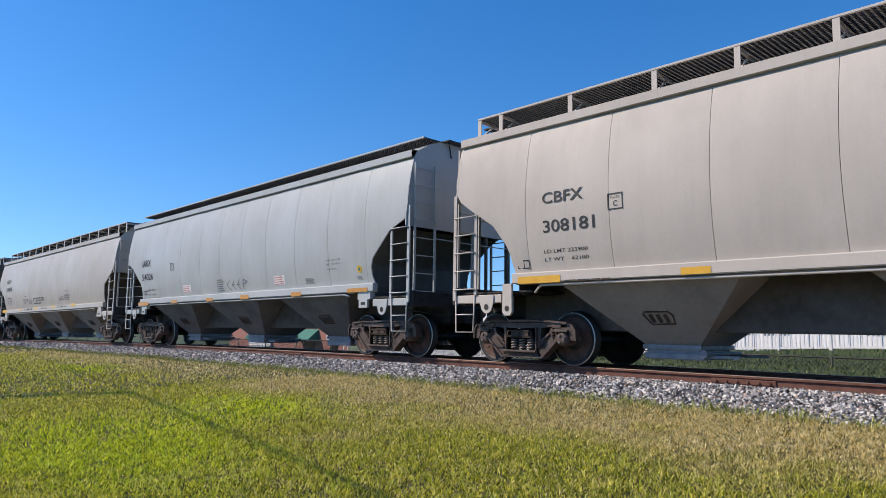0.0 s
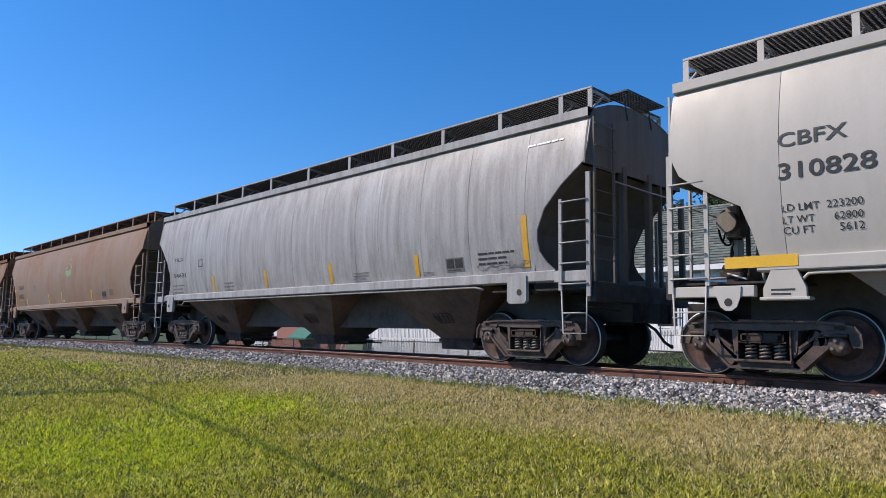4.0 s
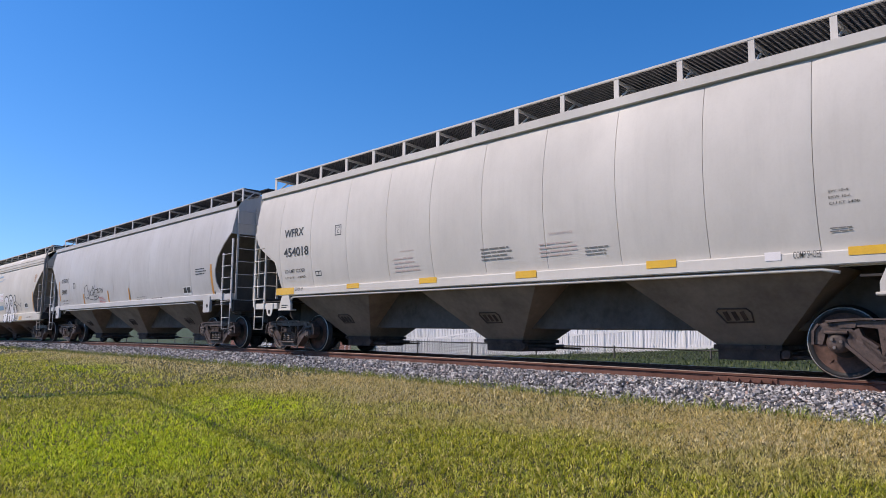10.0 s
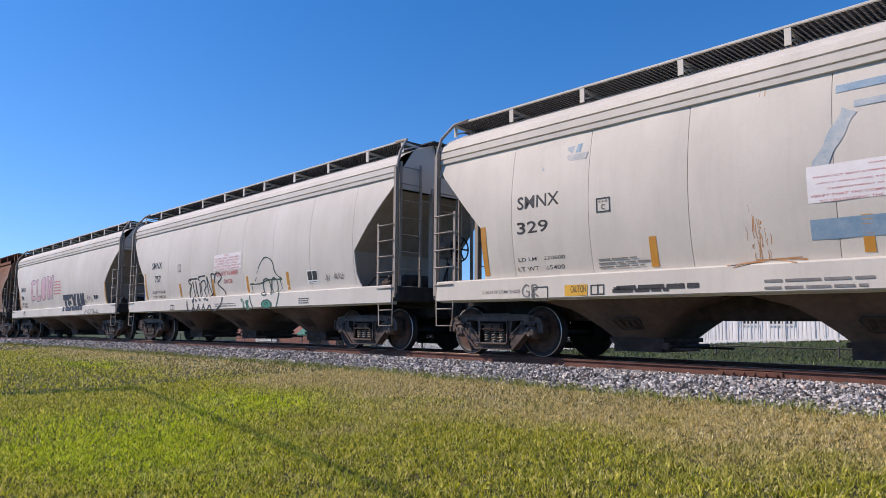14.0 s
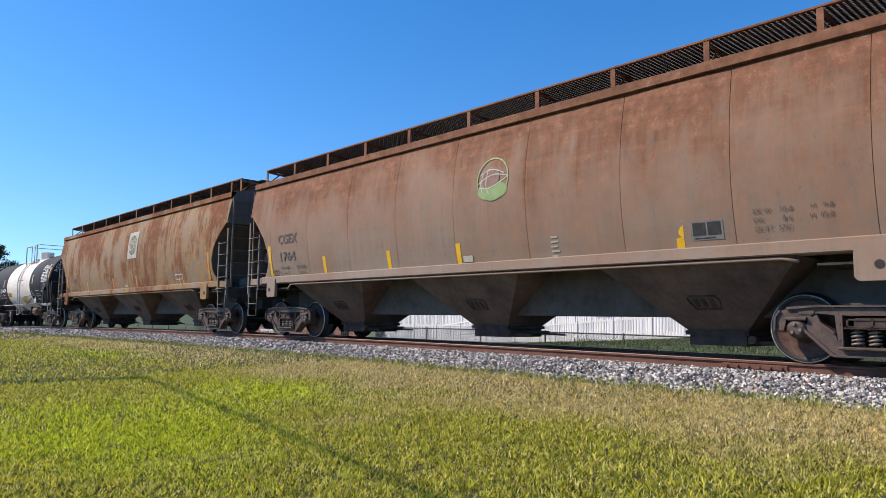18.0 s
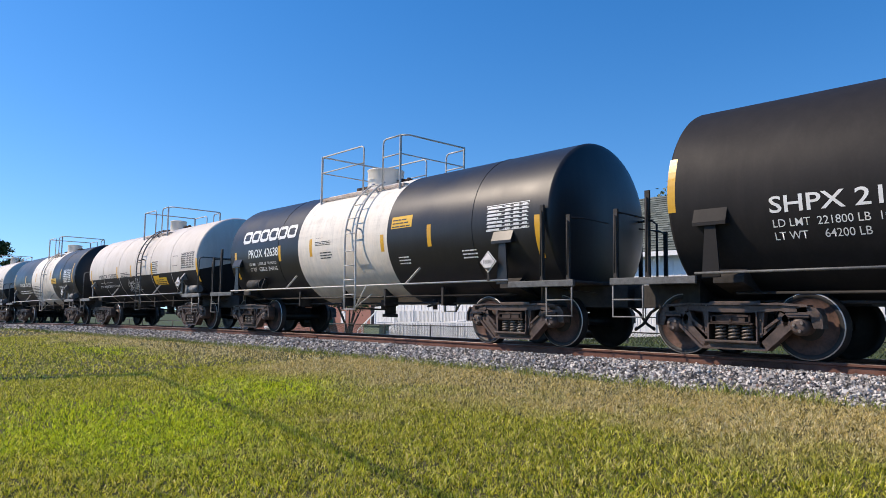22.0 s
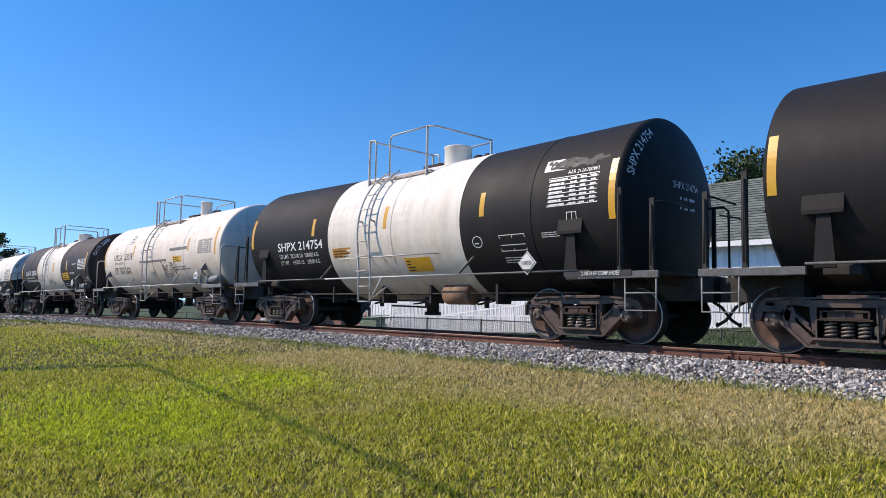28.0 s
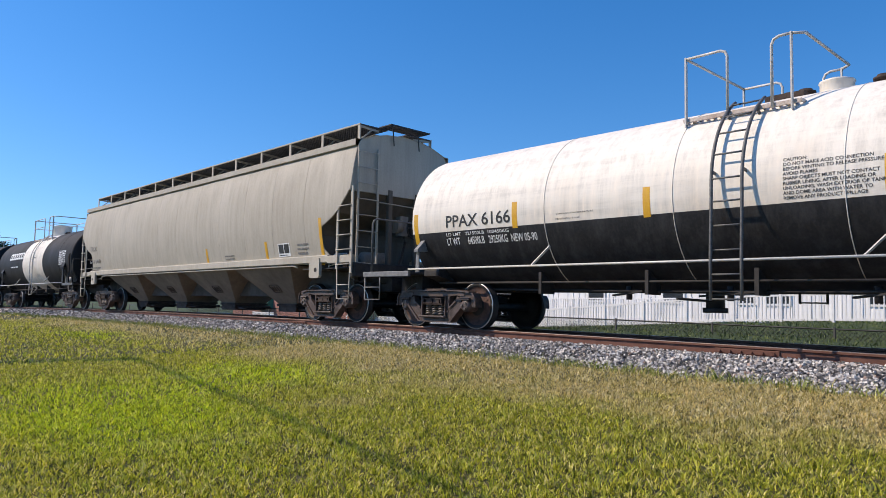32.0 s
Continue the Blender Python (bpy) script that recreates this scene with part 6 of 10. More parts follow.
def house_ramp():
    rail_run("ramp_railing", [(-34, 16, -1.0), (-22, 16, -0.78), (-12.2, 16, 0.0), (-6.9, 16, 0.2)], "white timber railing along the foot of a sloping ramp")
    rail_run("ramp_railing", [(-38.2, 18, -1.75), (-28.8, 18, -0.62), (-25.0, 18, -0.2), (-13, 18, -0.05)], "white timber railing of the ramp's upper flight")
    rail_run("ramp_railing", [(-39.4, 20, -0.25), (-31.0, 20, -0.25), (-26.0, 20, -0.1)], "white timber railing round the landing before the house")
    rail_run("ramp_railing", [(-6.9, 16, 0.2), (-6.0, 16, -0.05), (-4.5, 16, -0.1)], "short white railing at the foot of the ramp")
    g = Geo()
    g.prism([(-34, 16.1, -1.25), (-22, 16.1, -1.0), (-12.2, 16.1, -0.2), (-4.5, 16.1, -0.05), (-4.5, 16.1, 0.0), (-12.2, 16.1, 0.0), (-22, 16.1, -0.78), (-34, 16.1, -1.0)], (0, 1.6, 0))
    tagged(part("ramp_deck", g, M_WHITEWOOD, None), "sloping white timber ramp deck before the house", "ramp")
    # flight of steps at the far end
    root = new("garden_steps", None)
    tagged(root, "short flight of timber steps with white handrails", "steps")
    for i in range(8):
        g = Geo()
        g.cbox(-41.8 + 0.28 * i, -41.5 + 0.28 * i, 18.6, 20.0, -1.4 + 0.17 * i, -1.35 + 0.17 * i, 0.008)
        part("tread", g, M_WHITEWOOD, root)
    for y in (18.6, 20.0):
        g = Geo()
        g.beam((-41.9, y, -0.75), (-39.7, y, 0.62), 0.09, 0.06, 0, (0, 1, 0))
        part("handrail", g, M_WHITEWOOD, root)
        for i in range(0, 9, 2):
            g = Geo()
            g.box(-41.9 + 0.26 * i - 0.025, -41.9 + 0.26 * i + 0.025, y - 0.025, y + 0.025, -1.6 + 0.16 * i, -0.76 + 0.165 * i)
            part("baluster", g, M_WHITEWOOD, root)


def house():
    """Long white house with a shingled roof."""
    root = new("white_house", None)
    tagged(root, "long white house with upright siding and a grey-green shingled roof", "house")
    x0, x1, yw = -25.0, 8.0, 22.0
    g = Geo()
    g.box(x0, x1, yw, yw + 10.0, -0.6, 3.9)
    wall = part("wall", g, M_SIDING, root)
    me = Geo().cbox(-0.025, 0.025, -0.03, 0.0, -0.4, 3.8, 0.006).mesh("batten", [M_SIDING])
    for i in range(81):
        part("batten", me, None, wall, at=pose(x0 + 0.4 * i + 0.3, yw, 0))
    for x, w, z, h in ((-23.2, 1.0, 0.75, 1.25), (-18.6, 1.1, 0.75, 1.3), (-14.9, 1.0, 0.75, 1.25), (-13.4, 1.0, 0.75, 1.25), (-9.2, 1.1, 0.8, 1.3), (-4.8, 1.0, 0.8, 1.3)):
        g = Geo()
        g.box(x, x + w, yw - 0.045, yw - 0.035, z, z + h)
        win = part("window", g, M_GLASS_D, root)
        g = Geo()
        for a, b, c, d in ((x - 0.09, x + w + 0.09, z - 0.09, z), (x - 0.09, x + w + 0.09, z + h, z + h + 0.09), (x - 0.09, x, z, z + h), (x + w, x + w + 0.09, z, z + h), (x, x + w, z + h / 2 - 0.02, z + h / 2 + 0.02)):
            g.box(a, b, yw - 0.07, yw - 0.02, c, d)
        part("frame", g, M_WHITEWOOD, win)
    # low wing beside the ramp
    g = Geo()
    g.box(-45.0, x0 - 0.01, yw + 0.3, yw + 7.0, -1.8, 2.45)
    wing = part("wing_wall", g, M_SIDING, root)
    low = Geo().cbox(-0.03, 0.03, -0.03, 0.0, -1.7, 2.4, 0.006).mesh("batten", [M_SIDING])
    for i in range(49):
        part("batten", low, None, wing, at=pose(-44.8 + 0.4 * i, yw + 0.3, 0))
    g = Geo()
    g.prism([(-45.3, yw - 0.2, 2.45), (-45.3, yw + 7.2, 2.9), (-45.3, yw + 7.2, 3.05), (-45.3, yw - 0.2, 2.6)], (20.0, 0, 0))
    part("wing_roof", g, M_SHINGLE, root)
    # roof slope with courses of shingles
    ye, ze, yr, zr = yw - 0.7, 3.95, yw + 5.2, 7.9
    g = Geo()
    g.prism([(x0 - 0.5, ye, ze - 0.12), (x0 - 0.5, yr, zr - 0.12), (x0 - 0.5, yw + 11, ze - 0.12), (x0 - 0.5, yw + 11, ze), (x0 - 0.5, yr, zr), (x0 - 0.5, ye, ze)], (x1 - x0 + 1.0, 0, 0))
    roof = part("roof", g, M_SHINGLE, root)
    v, f = [], []
    courses, wide = 24, 0.42
    dy, dz = (yr - ye) / courses, (zr - ze) / courses
    n = int((x1 - x0 + 1.0) / wide)
    up = Vector((0, -dz, dy)).normalized()
    for r in range(courses):
        for i in range(n):
            x = x0 - 0.5 + wide * (i + 0.5 * (r % 2))
            k = len(v)
            a, b = Vector((x, ye + dy * r - 0.02, ze + dz * r)), Vector((x, ye + dy * (r + 1.1), ze + dz * (r + 1.1)))
            t = 0.035 + 0.012 * random.random()
            v += [a + up * t, a + up * t + Vector((wide - 0.02, 0, 0)), b + up * 0.008 + Vector((wide - 0.02, 0, 0)), b + up * 0.008, a, a + Vector((wide - 0.02, 0, 0))]
            f += [(k, k + 1, k + 2, k + 3), (k + 4, k + 5, k + 1, k)]
    me = bpy.data.meshes.new("shingles")
    me.from_pydata(v, [], f)
    me.materials.append(M_SHINGLE)
    tagged(part("shingles", me, None, roof), "", "", "", "stuff")
    g = Geo()
    g.cbox(x0 - 0.5, x1 + 0.5, ye - 0.04, ye, ze - 0.28, ze - 0.02, 0.01)
    part("fascia", g, M_WHITEWOOD, roof)
    g = Geo()
    g.beam((-11.6, yw - 0.05, 3.5), (-10.6, yw - 0.05, 2.3), 0.14, 0.05, 0, (0, 1, 0))
    part("brace", g, M_WHITEWOOD, wall)


def brick_hall():
    root = new("brick_building", None)
    tagged(root, "low red-brick building with green awnings far behind the track", "building")
    x0, x1, y, z0 = -104.0, -70.0, 40.0, -4.4
    g = Geo()
    g.box(x0, x1, y, y + 14, z0, 3.2)
    part("wall", g, M_REDBRICK, root)
    g = Geo()
    g.cbox(x0 - 0.3, x1 + 0.3, y - 0.3, y + 14.3, 3.2, 3.55, 0.05)
    part("roof", g, M_FENCE, root)
    for x in (-93.5, -80.6):
        g = Geo()
        g.prism([(x - 2.2, y, 0.4), (x - 2.2, y - 1.6, -0.9), (x - 2.2, y - 1.6, -1.2), (x - 2.2, y, -1.2)], (4.4, 0, 0))
        aw = part("awning", g, M_AWNING, root)
        g = Geo()
        g.box(x - 1.4, x + 1.4, y - 0.06, y - 0.03, -3.8, -1.3)
        part("door", g, M_GLASS_D, root)
    for x in (-89.0, -76.0):
        g = Geo()
        g.box(x - 0.5, x + 0.5, y - 0.05, y, -0.9, 0.6)
        part("notice_board", g, M_WHITEWOOD, root)
    # white slatted screen before the wall
    sc = new("white_screen", None)
    tagged(sc, "white slatted screen standing before the brick building", "screen")
    me = Geo().cbox(-0.35, 0.35, -0.03, 0.03, -3.6, -2.0, 0.01).mesh("panel", [M_WHITEWOOD])
    for i in range(6):
        part("panel", me, None, sc, at=pose(-89.2 + 0.95 * i, 36.0, 0))
    g = Geo()
    g.cbox(-89.8, -83.8, 35.96, 36.04, -1.95, -1.6, 0.02)
    part("header", g, M_WHITEWOOD, sc)
    for x in (-74.5, -96.0):
        b = new("waste_container", None)
        tagged(b, "dark blue steel waste container", "container", "waste containers by the brick building")
        g = Geo()
        g.prism([(x, 33.0, -3.6), (x + 2.6, 33.0, -3.6), (x + 2.9, 33.0, -2.1), (x - 0.2, 33.0, -2.1)], (0, 1.6, 0))
        part("body", g, M_BIN, b)
        g = Geo()
        g.cbox(x - 0.25, x + 2.95, 32.9, 34.7, -2.1, -1.98, 0.02)
        part("lid", g, M_BIN, b)
    cab = new("utility_cabinet", None)
    tagged(cab, "sage-green steel utility cabinet on the lawn", "cabinet")
    g = Geo()
    g.cbox(-39.5, -37.7, 17.4, 18.2, -1.6, -0.38, 0.03)
    part("body", g, M_CABINET, cab)
    g = Geo()
    g.cbox(-39.6, -37.6, 17.3, 18.3, -0.38, -0.31, 0.02)
    part("lid", g, M_CABINET, cab)


def markers():
    """Row of stubby white marker caps beyond the far rail."""
    for i in range(6):
        x = -13.75 + 1.98 * i
        ob = new("marker_stub", None)
        tagged(ob, "short weathered white marker stub beside the track", "marker", "marker stubs along the track")
        g = Geo()
        g.lathe([(-0.75, 0.09), (-0.13, 0.09), (-0.07, 0.075), (-0.035, 0.04), (-0.03, 0.002)][::-1], 12, axis="z")
        part("cap", g, M_MARKER, ob)
        ob.matrix_basis = pose(x, 3.0, -0.10)


def tree(x, y, z, height, spread, seed, n_leaf, leaf, label, trunk_h=0.3, gap=0.25):
    """A trunk with limbs, and leaves in clumps about their ends."""
    rnd = random.Random(seed)
    root = new("tree", None)
    tagged(root, label, "tree")
    g = Geo()
    top = Vector((x, y, z + height * 0.82))
    base = Vector((x, y, z))
    r0 = height * 0.022
    pts = [base + (top - base) * (i / 6) + Vector((rnd.uniform(-1, 1), rnd.uniform(-1, 1), 0)) * 0.02 * height * (i > 0) for i in range(7)]
    for i in range(6):
        g.tube([pts[i], pts[i + 1]], r0 * (1 - i / 7.5), 8)
    part("trunk", g, M_BARK, root)
    g = Geo()
    ends = []
    for i in range(15):
        u = trunk_h + (0.97 - trunk_h) * i / 14
        k = min(5, int(u * 6 * 0.99))
        p = pts[k] + (pts[k + 1] - pts[k]) * (u * 6 - k if k < 5 else 0.5)
        a = rnd.uniform(0, 2 * math.pi)
        reach = spread * (0.45 + 0.6 * math.sin(math.pi * min(1, 0.18 + 0.85 * (1 - u)))) * rnd.uniform(0.65, 1.1)
        e = p + Vector((math.cos(a) * reach, math.sin(a) * reach, reach * rnd.uniform(0.15, 0.6)))
        m = (p + e) / 2 + Vector((0, 0, -0.06 * reach))
        g.tube([p, m, e], r0 * 0.28, 5)
        ends += [(e, reach * 0.36), (m + (e - m) * 0.35, reach * 0.32)]
    ends.append((top, spread * 0.4))
    part("limbs", g, M_BARK, root)
    rng = np.random.default_rng(seed)
    per = n_leaf // len(ends)
    cs = np.concatenate([np.array(e)[None] + rng.normal(size=(per, 3)) * np.array([s, s, s * 0.62]) * 0.55 for e, s in ends])
    n = len(cs)
    a = rng.normal(size=(n, 3))
    a /= np.linalg.norm(a, axis=1)[:, None]
    b = np.cross(a, rng.normal(size=(n, 3)))
    b /= np.linalg.norm(b, axis=1)[:, None]
    sz = rng.uniform(0.6, 1.2, (n, 1)) * leaf
    v = np.stack([cs - a * sz, cs + b * sz * 0.5, cs + a * sz, cs - b * sz * 0.5], 1).reshape(-1, 3)
    me = bpy.data.meshes.new("crown")
    me.from_pydata(v.tolist(), [], [(4 * i, 4 * i + 1, 4 * i + 2, 4 * i + 3) for i in range(n)])
    me.materials.append(M_LEAF)
    part("crown", me, None, root)


def many_stemmed_tree(x, y, z, seed):
    """A small garden tree: several bare stems that fan out below a low crown."""
    rnd = random.Random(seed)
    root = new("garden_tree", None)
    tagged(root, "small garden tree with several dark bare stems", "tree")
    ends = []
    for i in range(7):
        a = 2 * math.pi * i / 7 + rnd.uniform(-0.3, 0.3)
        d = Vector((math.cos(a), math.sin(a), 0))
        pts = [Vector((x, y, z)) + d * 0.12, Vector((x, y, z + 0.9)) + d * 0.3, Vector((x, y, z + 2.0)) + d * 0.8, Vector((x, y, z + 3.2)) + d * 1.4]
        g = Geo()
        for k in range(3):
            g.tube([pts[k], pts[k + 1]], 0.10 - 0.025 * k, 7)
        part("stem", g, M_BARK, root)
        ends += [pts[3], (pts[2] + pts[3]) / 2 + Vector((rnd.uniform(-0.4, 0.4), rnd.uniform(-0.4, 0.4), 0.3))]
    rng = np.random.default_rng(seed)
    cs = np.concatenate([np.array(e)[None] + rng.normal(size=(220, 3)) * np.array([0.5, 0.5, 0.32]) for e in ends])
    a = rng.normal(size=(len(cs), 3)) * 0.06
    b = rng.normal(size=(len(cs), 3)) * 0.04
    v = np.stack([cs - a, cs + b, cs + a, cs - b], 1).reshape(-1, 3)
    me = bpy.data.meshes.new("crown")
    me.from_pydata(v.tolist(), [], [(4 * i, 4 * i + 1, 4 * i + 2, 4 * i + 3) for i in range(len(cs))])
    me.materials.append(M_LEAF)
    part("crown", me, None, root)


def power_line():
    """A pole and its wires out of sight behind the viewer; only their shadows fall on the lawn."""
    tip = Vector((-13.06, -6.07, -0.64))
    k = 7.6 / to_sun.z
    top = tip + to_sun * k
    root = new("utility_pole", None)
    tagged(root, "round timber utility pole carrying overhead wires", "utility pole")
    g = Geo()
    g.lathe([(-1.6, 0.21), (top.z, 0.16), (top.z + 0.01, 0.002)][::-1], 14, axis="z", origin=(top.x, top.y, 0))
    part("pole", g, M_BARK, root)
    feet = [(Vector((-7.51, -6.73, -0.69)), 0.93), (Vector((-4.6, -7.15, -0.72)), 0.92), (Vector((-1.5, -7.6, -0.75)), 0.95)]
    pts = [top] + [p + to_sun * (k * s) for p, s in feet]
    g = Geo()
    g.tube(pts + [pts[-1] + (pts[-1] - pts[-2]) * 6], 0.028, 6)
    part("wire", g, M_FENCE, root)
    g = Geo()
    g.tube([top, top + Vector((-6, 1.0, -0.25)), top + Vector((-14, 2.0, -0.2)), top + Vector((-34, 4.6, 0.6))], 0.022, 6)
    part("wire", g, M_FENCE, root)


chain_fence()
house_ramp()
house()
brick_hall()
markers()
tree(-19.5, 41.0, -1.0, 12.0, 5.0, 3, 34000, 0.19, "broad leafy tree with a dense dark crown behind the house", 0.35)
tree(-12.5, 44.0, -1.0, 9.8, 4.0, 5, 28000, 0.19, "leafy tree with a rounded crown behind the house", 0.35)
tree(-27.5, 46.0, -1.0, 11.5, 4.8, 8, 34000, 0.19, "tall leafy tree with an uneven crown behind the house", 0.35)
tree(-152.0, 12.9, -2.0, 17.0, 2.9, 11, 7000, 0.30, "tall dark evergreen tree with a ragged crown far along the line", 0.3)
tree(-171.0, 20.0, -2.0, 12.5, 3.2, 12, 7000, 0.34, "tall dark tree far along the line", 0.3)
many_stemmed_tree(-51.0, 24.0, -1.6, 21)
power_line()


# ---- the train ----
# grey slope paint, grimy and darkened for the shade below the end panel
M_SLOPEGREY = paint("shaded_grimy_grey_slope_paint", (0.12, 0.122, 0.122), grime=(0.05, 0.047, 0.045), dirt=0.6, rough=0.7, spec=0.25)
TRAIN = []


def add(made, place, h):
    car, surf, sets = made
    TRAIN.append((car, place, h, sets))
    return car, surf


TRI = [-8.25, -6.7, -5.1, -3.5, -1.9, -0.05, 1.7, 3.3, 4.9, 6.45, 7.85, 8.45]
CLOSE = [-8.43, -7.06, -5.88, -4.75, -3.64, -2.51, -1.4, -0.28, 0.85, 1.95, 3.05, 4.15, 5.25, 6.4, 7.5, 8.3]
SIX = [-6.55, -4.91, -3.29, -1.66, 0.0, 1.66, 3.29, 4.91, 6.55]
NARROW = [-6.69, -5.26, -3.81, -2.37, -1.0, 0.4, 1.8, 3.2, 4.6, 6.0, 7.2]
MANY = [-7.4, -6.05, -4.75, -3.4, -2.6, -1.28, 0.0, 1.28, 2.6, 3.42, 4.76, 6.07, 7.42]
SEAM_A = [-7.06, -5.25, -3.5, -1.77, 0.0, 1.8, 3.7, 5.4, 7.1]
SEAM_B = [-7.2, -5.72, -3.95, -2.45, -0.5, 1.1, 2.9, 4.47, 6.1, 7.4]
c1 = add(hopper(-1.06, 8.15, 7.05, M_TAN, "tan covered hopper car with yellow reflectors along its sill", "bowed", seams=SIX, posts=[-8.1, -7.55, -5.95, -4.35, -3.05, -1.77, -0.45, 0.9, 2.2, 3.5, 4.8, 6.3, 7.7], gate=M_GATE, bay_skin=M_BAYLIGHT, left=8.29), -1.06, 7.05)
c2 = add(hopper(-18.55, 7.79, 6.42, M_PALE, "pale green-grey covered hopper car with orange reflectors", "stepped", seams=[-6.0, -4.47, -3.15, -1.74, -0.46, 0.83, 2.13, 3.55, 4.98, 6.38], posts=[], walk_z=4.64, eave=4.1, ridge=0.42, gate=M_GATE, bay_skin=M_BAYGREY, brake_left=True, slope_skin=M_SLOPEGREY, left=7.61), -18.55, 6.42)
c3 = add(hopper(-36.13, 8.57, 7.16, M_TANGLOSS, "clean tan covered hopper car with bright yellow reflectors", "angled", seams=NARROW, posts=CLOSE, gate=M_GATE, bay_skin=M_BAYLIGHT, brake_left=True, left=8.22), -36.13, 7.16)
c4 = add(hopper(-54.44, 8.65, 7.05, M_GREY, "dirty grey covered hopper car with upright yellow reflectors", "round", seams=MANY, posts=TRI, bay_skin=M_BAYRUST, brake_left=True, end_skin=M_ENDGREY, left=8.30), -54.44, 7.05)
c5 = add(hopper(-72.77, 8.65, 7.07, M_RUSTY, "rust-stained tan covered hopper car with a faded round emblem", "round", seams=SEAM_A, posts=TRI, bay_skin=M_BAYRUST, left=8.27), -72.77, 7.07)
c6 = add(hopper(-91.18, 8.65, 7.08, M_RUSTY_B, "rust-brown covered hopper car with one white panel and spray marks", "round", seams=SEAM_B, posts=TRI, panels={1: M_STREAK, 2: M_STREAK}, bay_skin=M_BAYRUST, brake_left=True, left=8.45), -91.18, 7.08)
c7 = add(hopper(-109.44, 8.38, 6.90, M_CREAM, "cream covered hopper car with yellow reflectors along its sill", "angled", seams=NARROW, posts=[-7.8, -6.7, -5.6, -4.5, -3.44, -2.36, -1.28, -0.25, 0.85, 1.89, 2.97, 4.07, 5.14, 6.19, 7.31, 8.15], left=7.96), -109.44, 6.90)
c8 = add(hopper(-127.55, 8.75, 7.10, M_LIGHT, "light grey covered hopper car with orange reflectors", "round", seams=SEAM_B, posts=TRI, brake_left=True, left=8.36), -127.55, 7.10)
ACF = dict(ladder_skin=M_OLDRUST, slope_skin=M_SLOPEPALE, cut="teardrop", kind="center_flow", walk_z=4.60, posts=[-7.3, -5.8, -4.2, -2.4, -0.85, 0.36, 1.57, 3.16, 4.74, 6.34, 7.6])
AS = [-5.41, -3.79, -2.11, -0.24, 1.31, 2.96, 4.69, 6.45]
c9 = add(hopper(-145.12, 7.78, 6.27, M_OLD, "old cream centre-flow hopper car with faded blue stripes and rust", seams=AS, **ACF, left=7.40), -145.12, 6.27)
c10 = add(hopper(-161.70, 7.85, 6.29, M_CREAM, "cream centre-flow hopper car with spray-painted letters", seams=AS, **ACF, left=7.28), -161.70, 6.29)
c11 = add(hopper(-178.11, 7.75, 6.16, M_CREAM, "cream centre-flow hopper car with pink and black spray letters", seams=AS, **ACF, left=7.30), -178.11, 6.16)
c12 = add(hopper(-195.44, 8.55, 6.89, M_RUSTY_D, "rust-brown covered hopper car with a round emblem and yellow reflectors", "round", seams=SEAM_A, posts=TRI, ladder_skin=M_LADGREY, bay_skin=M_BAYRUST, left=8.26), -195.44, 6.89)
c13 = add(hopper(-213.67, 8.55, 6.91, M_RUSTY_C, "covered hopper car with flaking rust streaks and a square emblem", "round", seams=SEAM_A, posts=TRI, ladder_skin=M_LADGREY, end_skin=M_ENDGREY, bay_skin=M_BAYRUST, left=8.26), -213.67, 6.91)
B, W = M_BLACK, M_BAND
M_DARKTANK = paint("streaked_charcoal_paint", (0.013, 0.013, 0.015), grime=(0.10, 0.098, 0.096), dirt=0.4, rough=0.55, streak=0.8, spec=0.3)
c14 = add(tank(-229.81, 5.06, 6.08, 1.5, 2.24, (B, W, B), "black tank car with a white middle band", (-1.95, 2.58), (0.4, 4.35), ladder_x=1.05, dome=(-0.2, 0.34, 4.16), vee=0.06, gear=False, reservoir=True, left=5.76, hoops=((-0.36, 0.70), (1.26, 1.66)), follow=True, rail_top=4.40), -229.81, 5.06)
c15 = add(tank(-244.09, 5.1, 6.22, 1.48, 2.25, (M_GLOSS, W, M_GLOSS), "glossy black tank car with a white middle band", (-1.88, 1.80), (-2.9, 4.4), rails="frame", ladder_x=0.6, dome=(-0.2, 0.46, 4.16), rail_top=4.58, left=5.68, hoops=((-1.60, 0.22), (0.98, 1.62)), gear=False, gear_left=True), -244.09, 5.1)
c16 = add(tank(-257.81, 4.49, 5.55, 1.47, 2.25, (M_WHITEOLD,), "tank car, white above and black below", (), (-3.42, -1.6, 0.16, 1.71, 3.5), split=1.90, low_skin=B, frame_rails="pipe", ladder_x=0.9, dome=(0.45, 0.3, 4.1), rail_top=4.39, hoops=((-0.35, 0.78), (1.38, 1.92)), left=5.22), -257.81, 4.49)
c17 = add(tank(-270.99, 4.5, 5.85, 1.48, 2.25, (M_GLOSS, W, M_GLOSS), "glossy black tank car with a white middle band and white writing", (-1.36, 2.32), (3.9,), frame_rails="pipe", ladder_x=1.05, dome=(0.5, 0.34, 4.1), rail_top=4.38, hoops=((-0.30, 0.80), (1.38, 1.86)), left=5.10), -270.99, 4.5)
c18 = add(tank(-283.93, 4.21, 5.3, 1.48, 2.31, (M_WHITEOLD,), "tank car, cream above and grimy black below", (), (-2.6, 0.2, 2.8), split=1.96, low_skin=M_DARKTANK, frame_rails="pipe", ladder_x=-0.3, dome=(1.2, 0.22, 4.24), hoops=((-0.92, -0.68), (-0.22, 1.20)), rail_top=4.33), -283.93, 4.21)
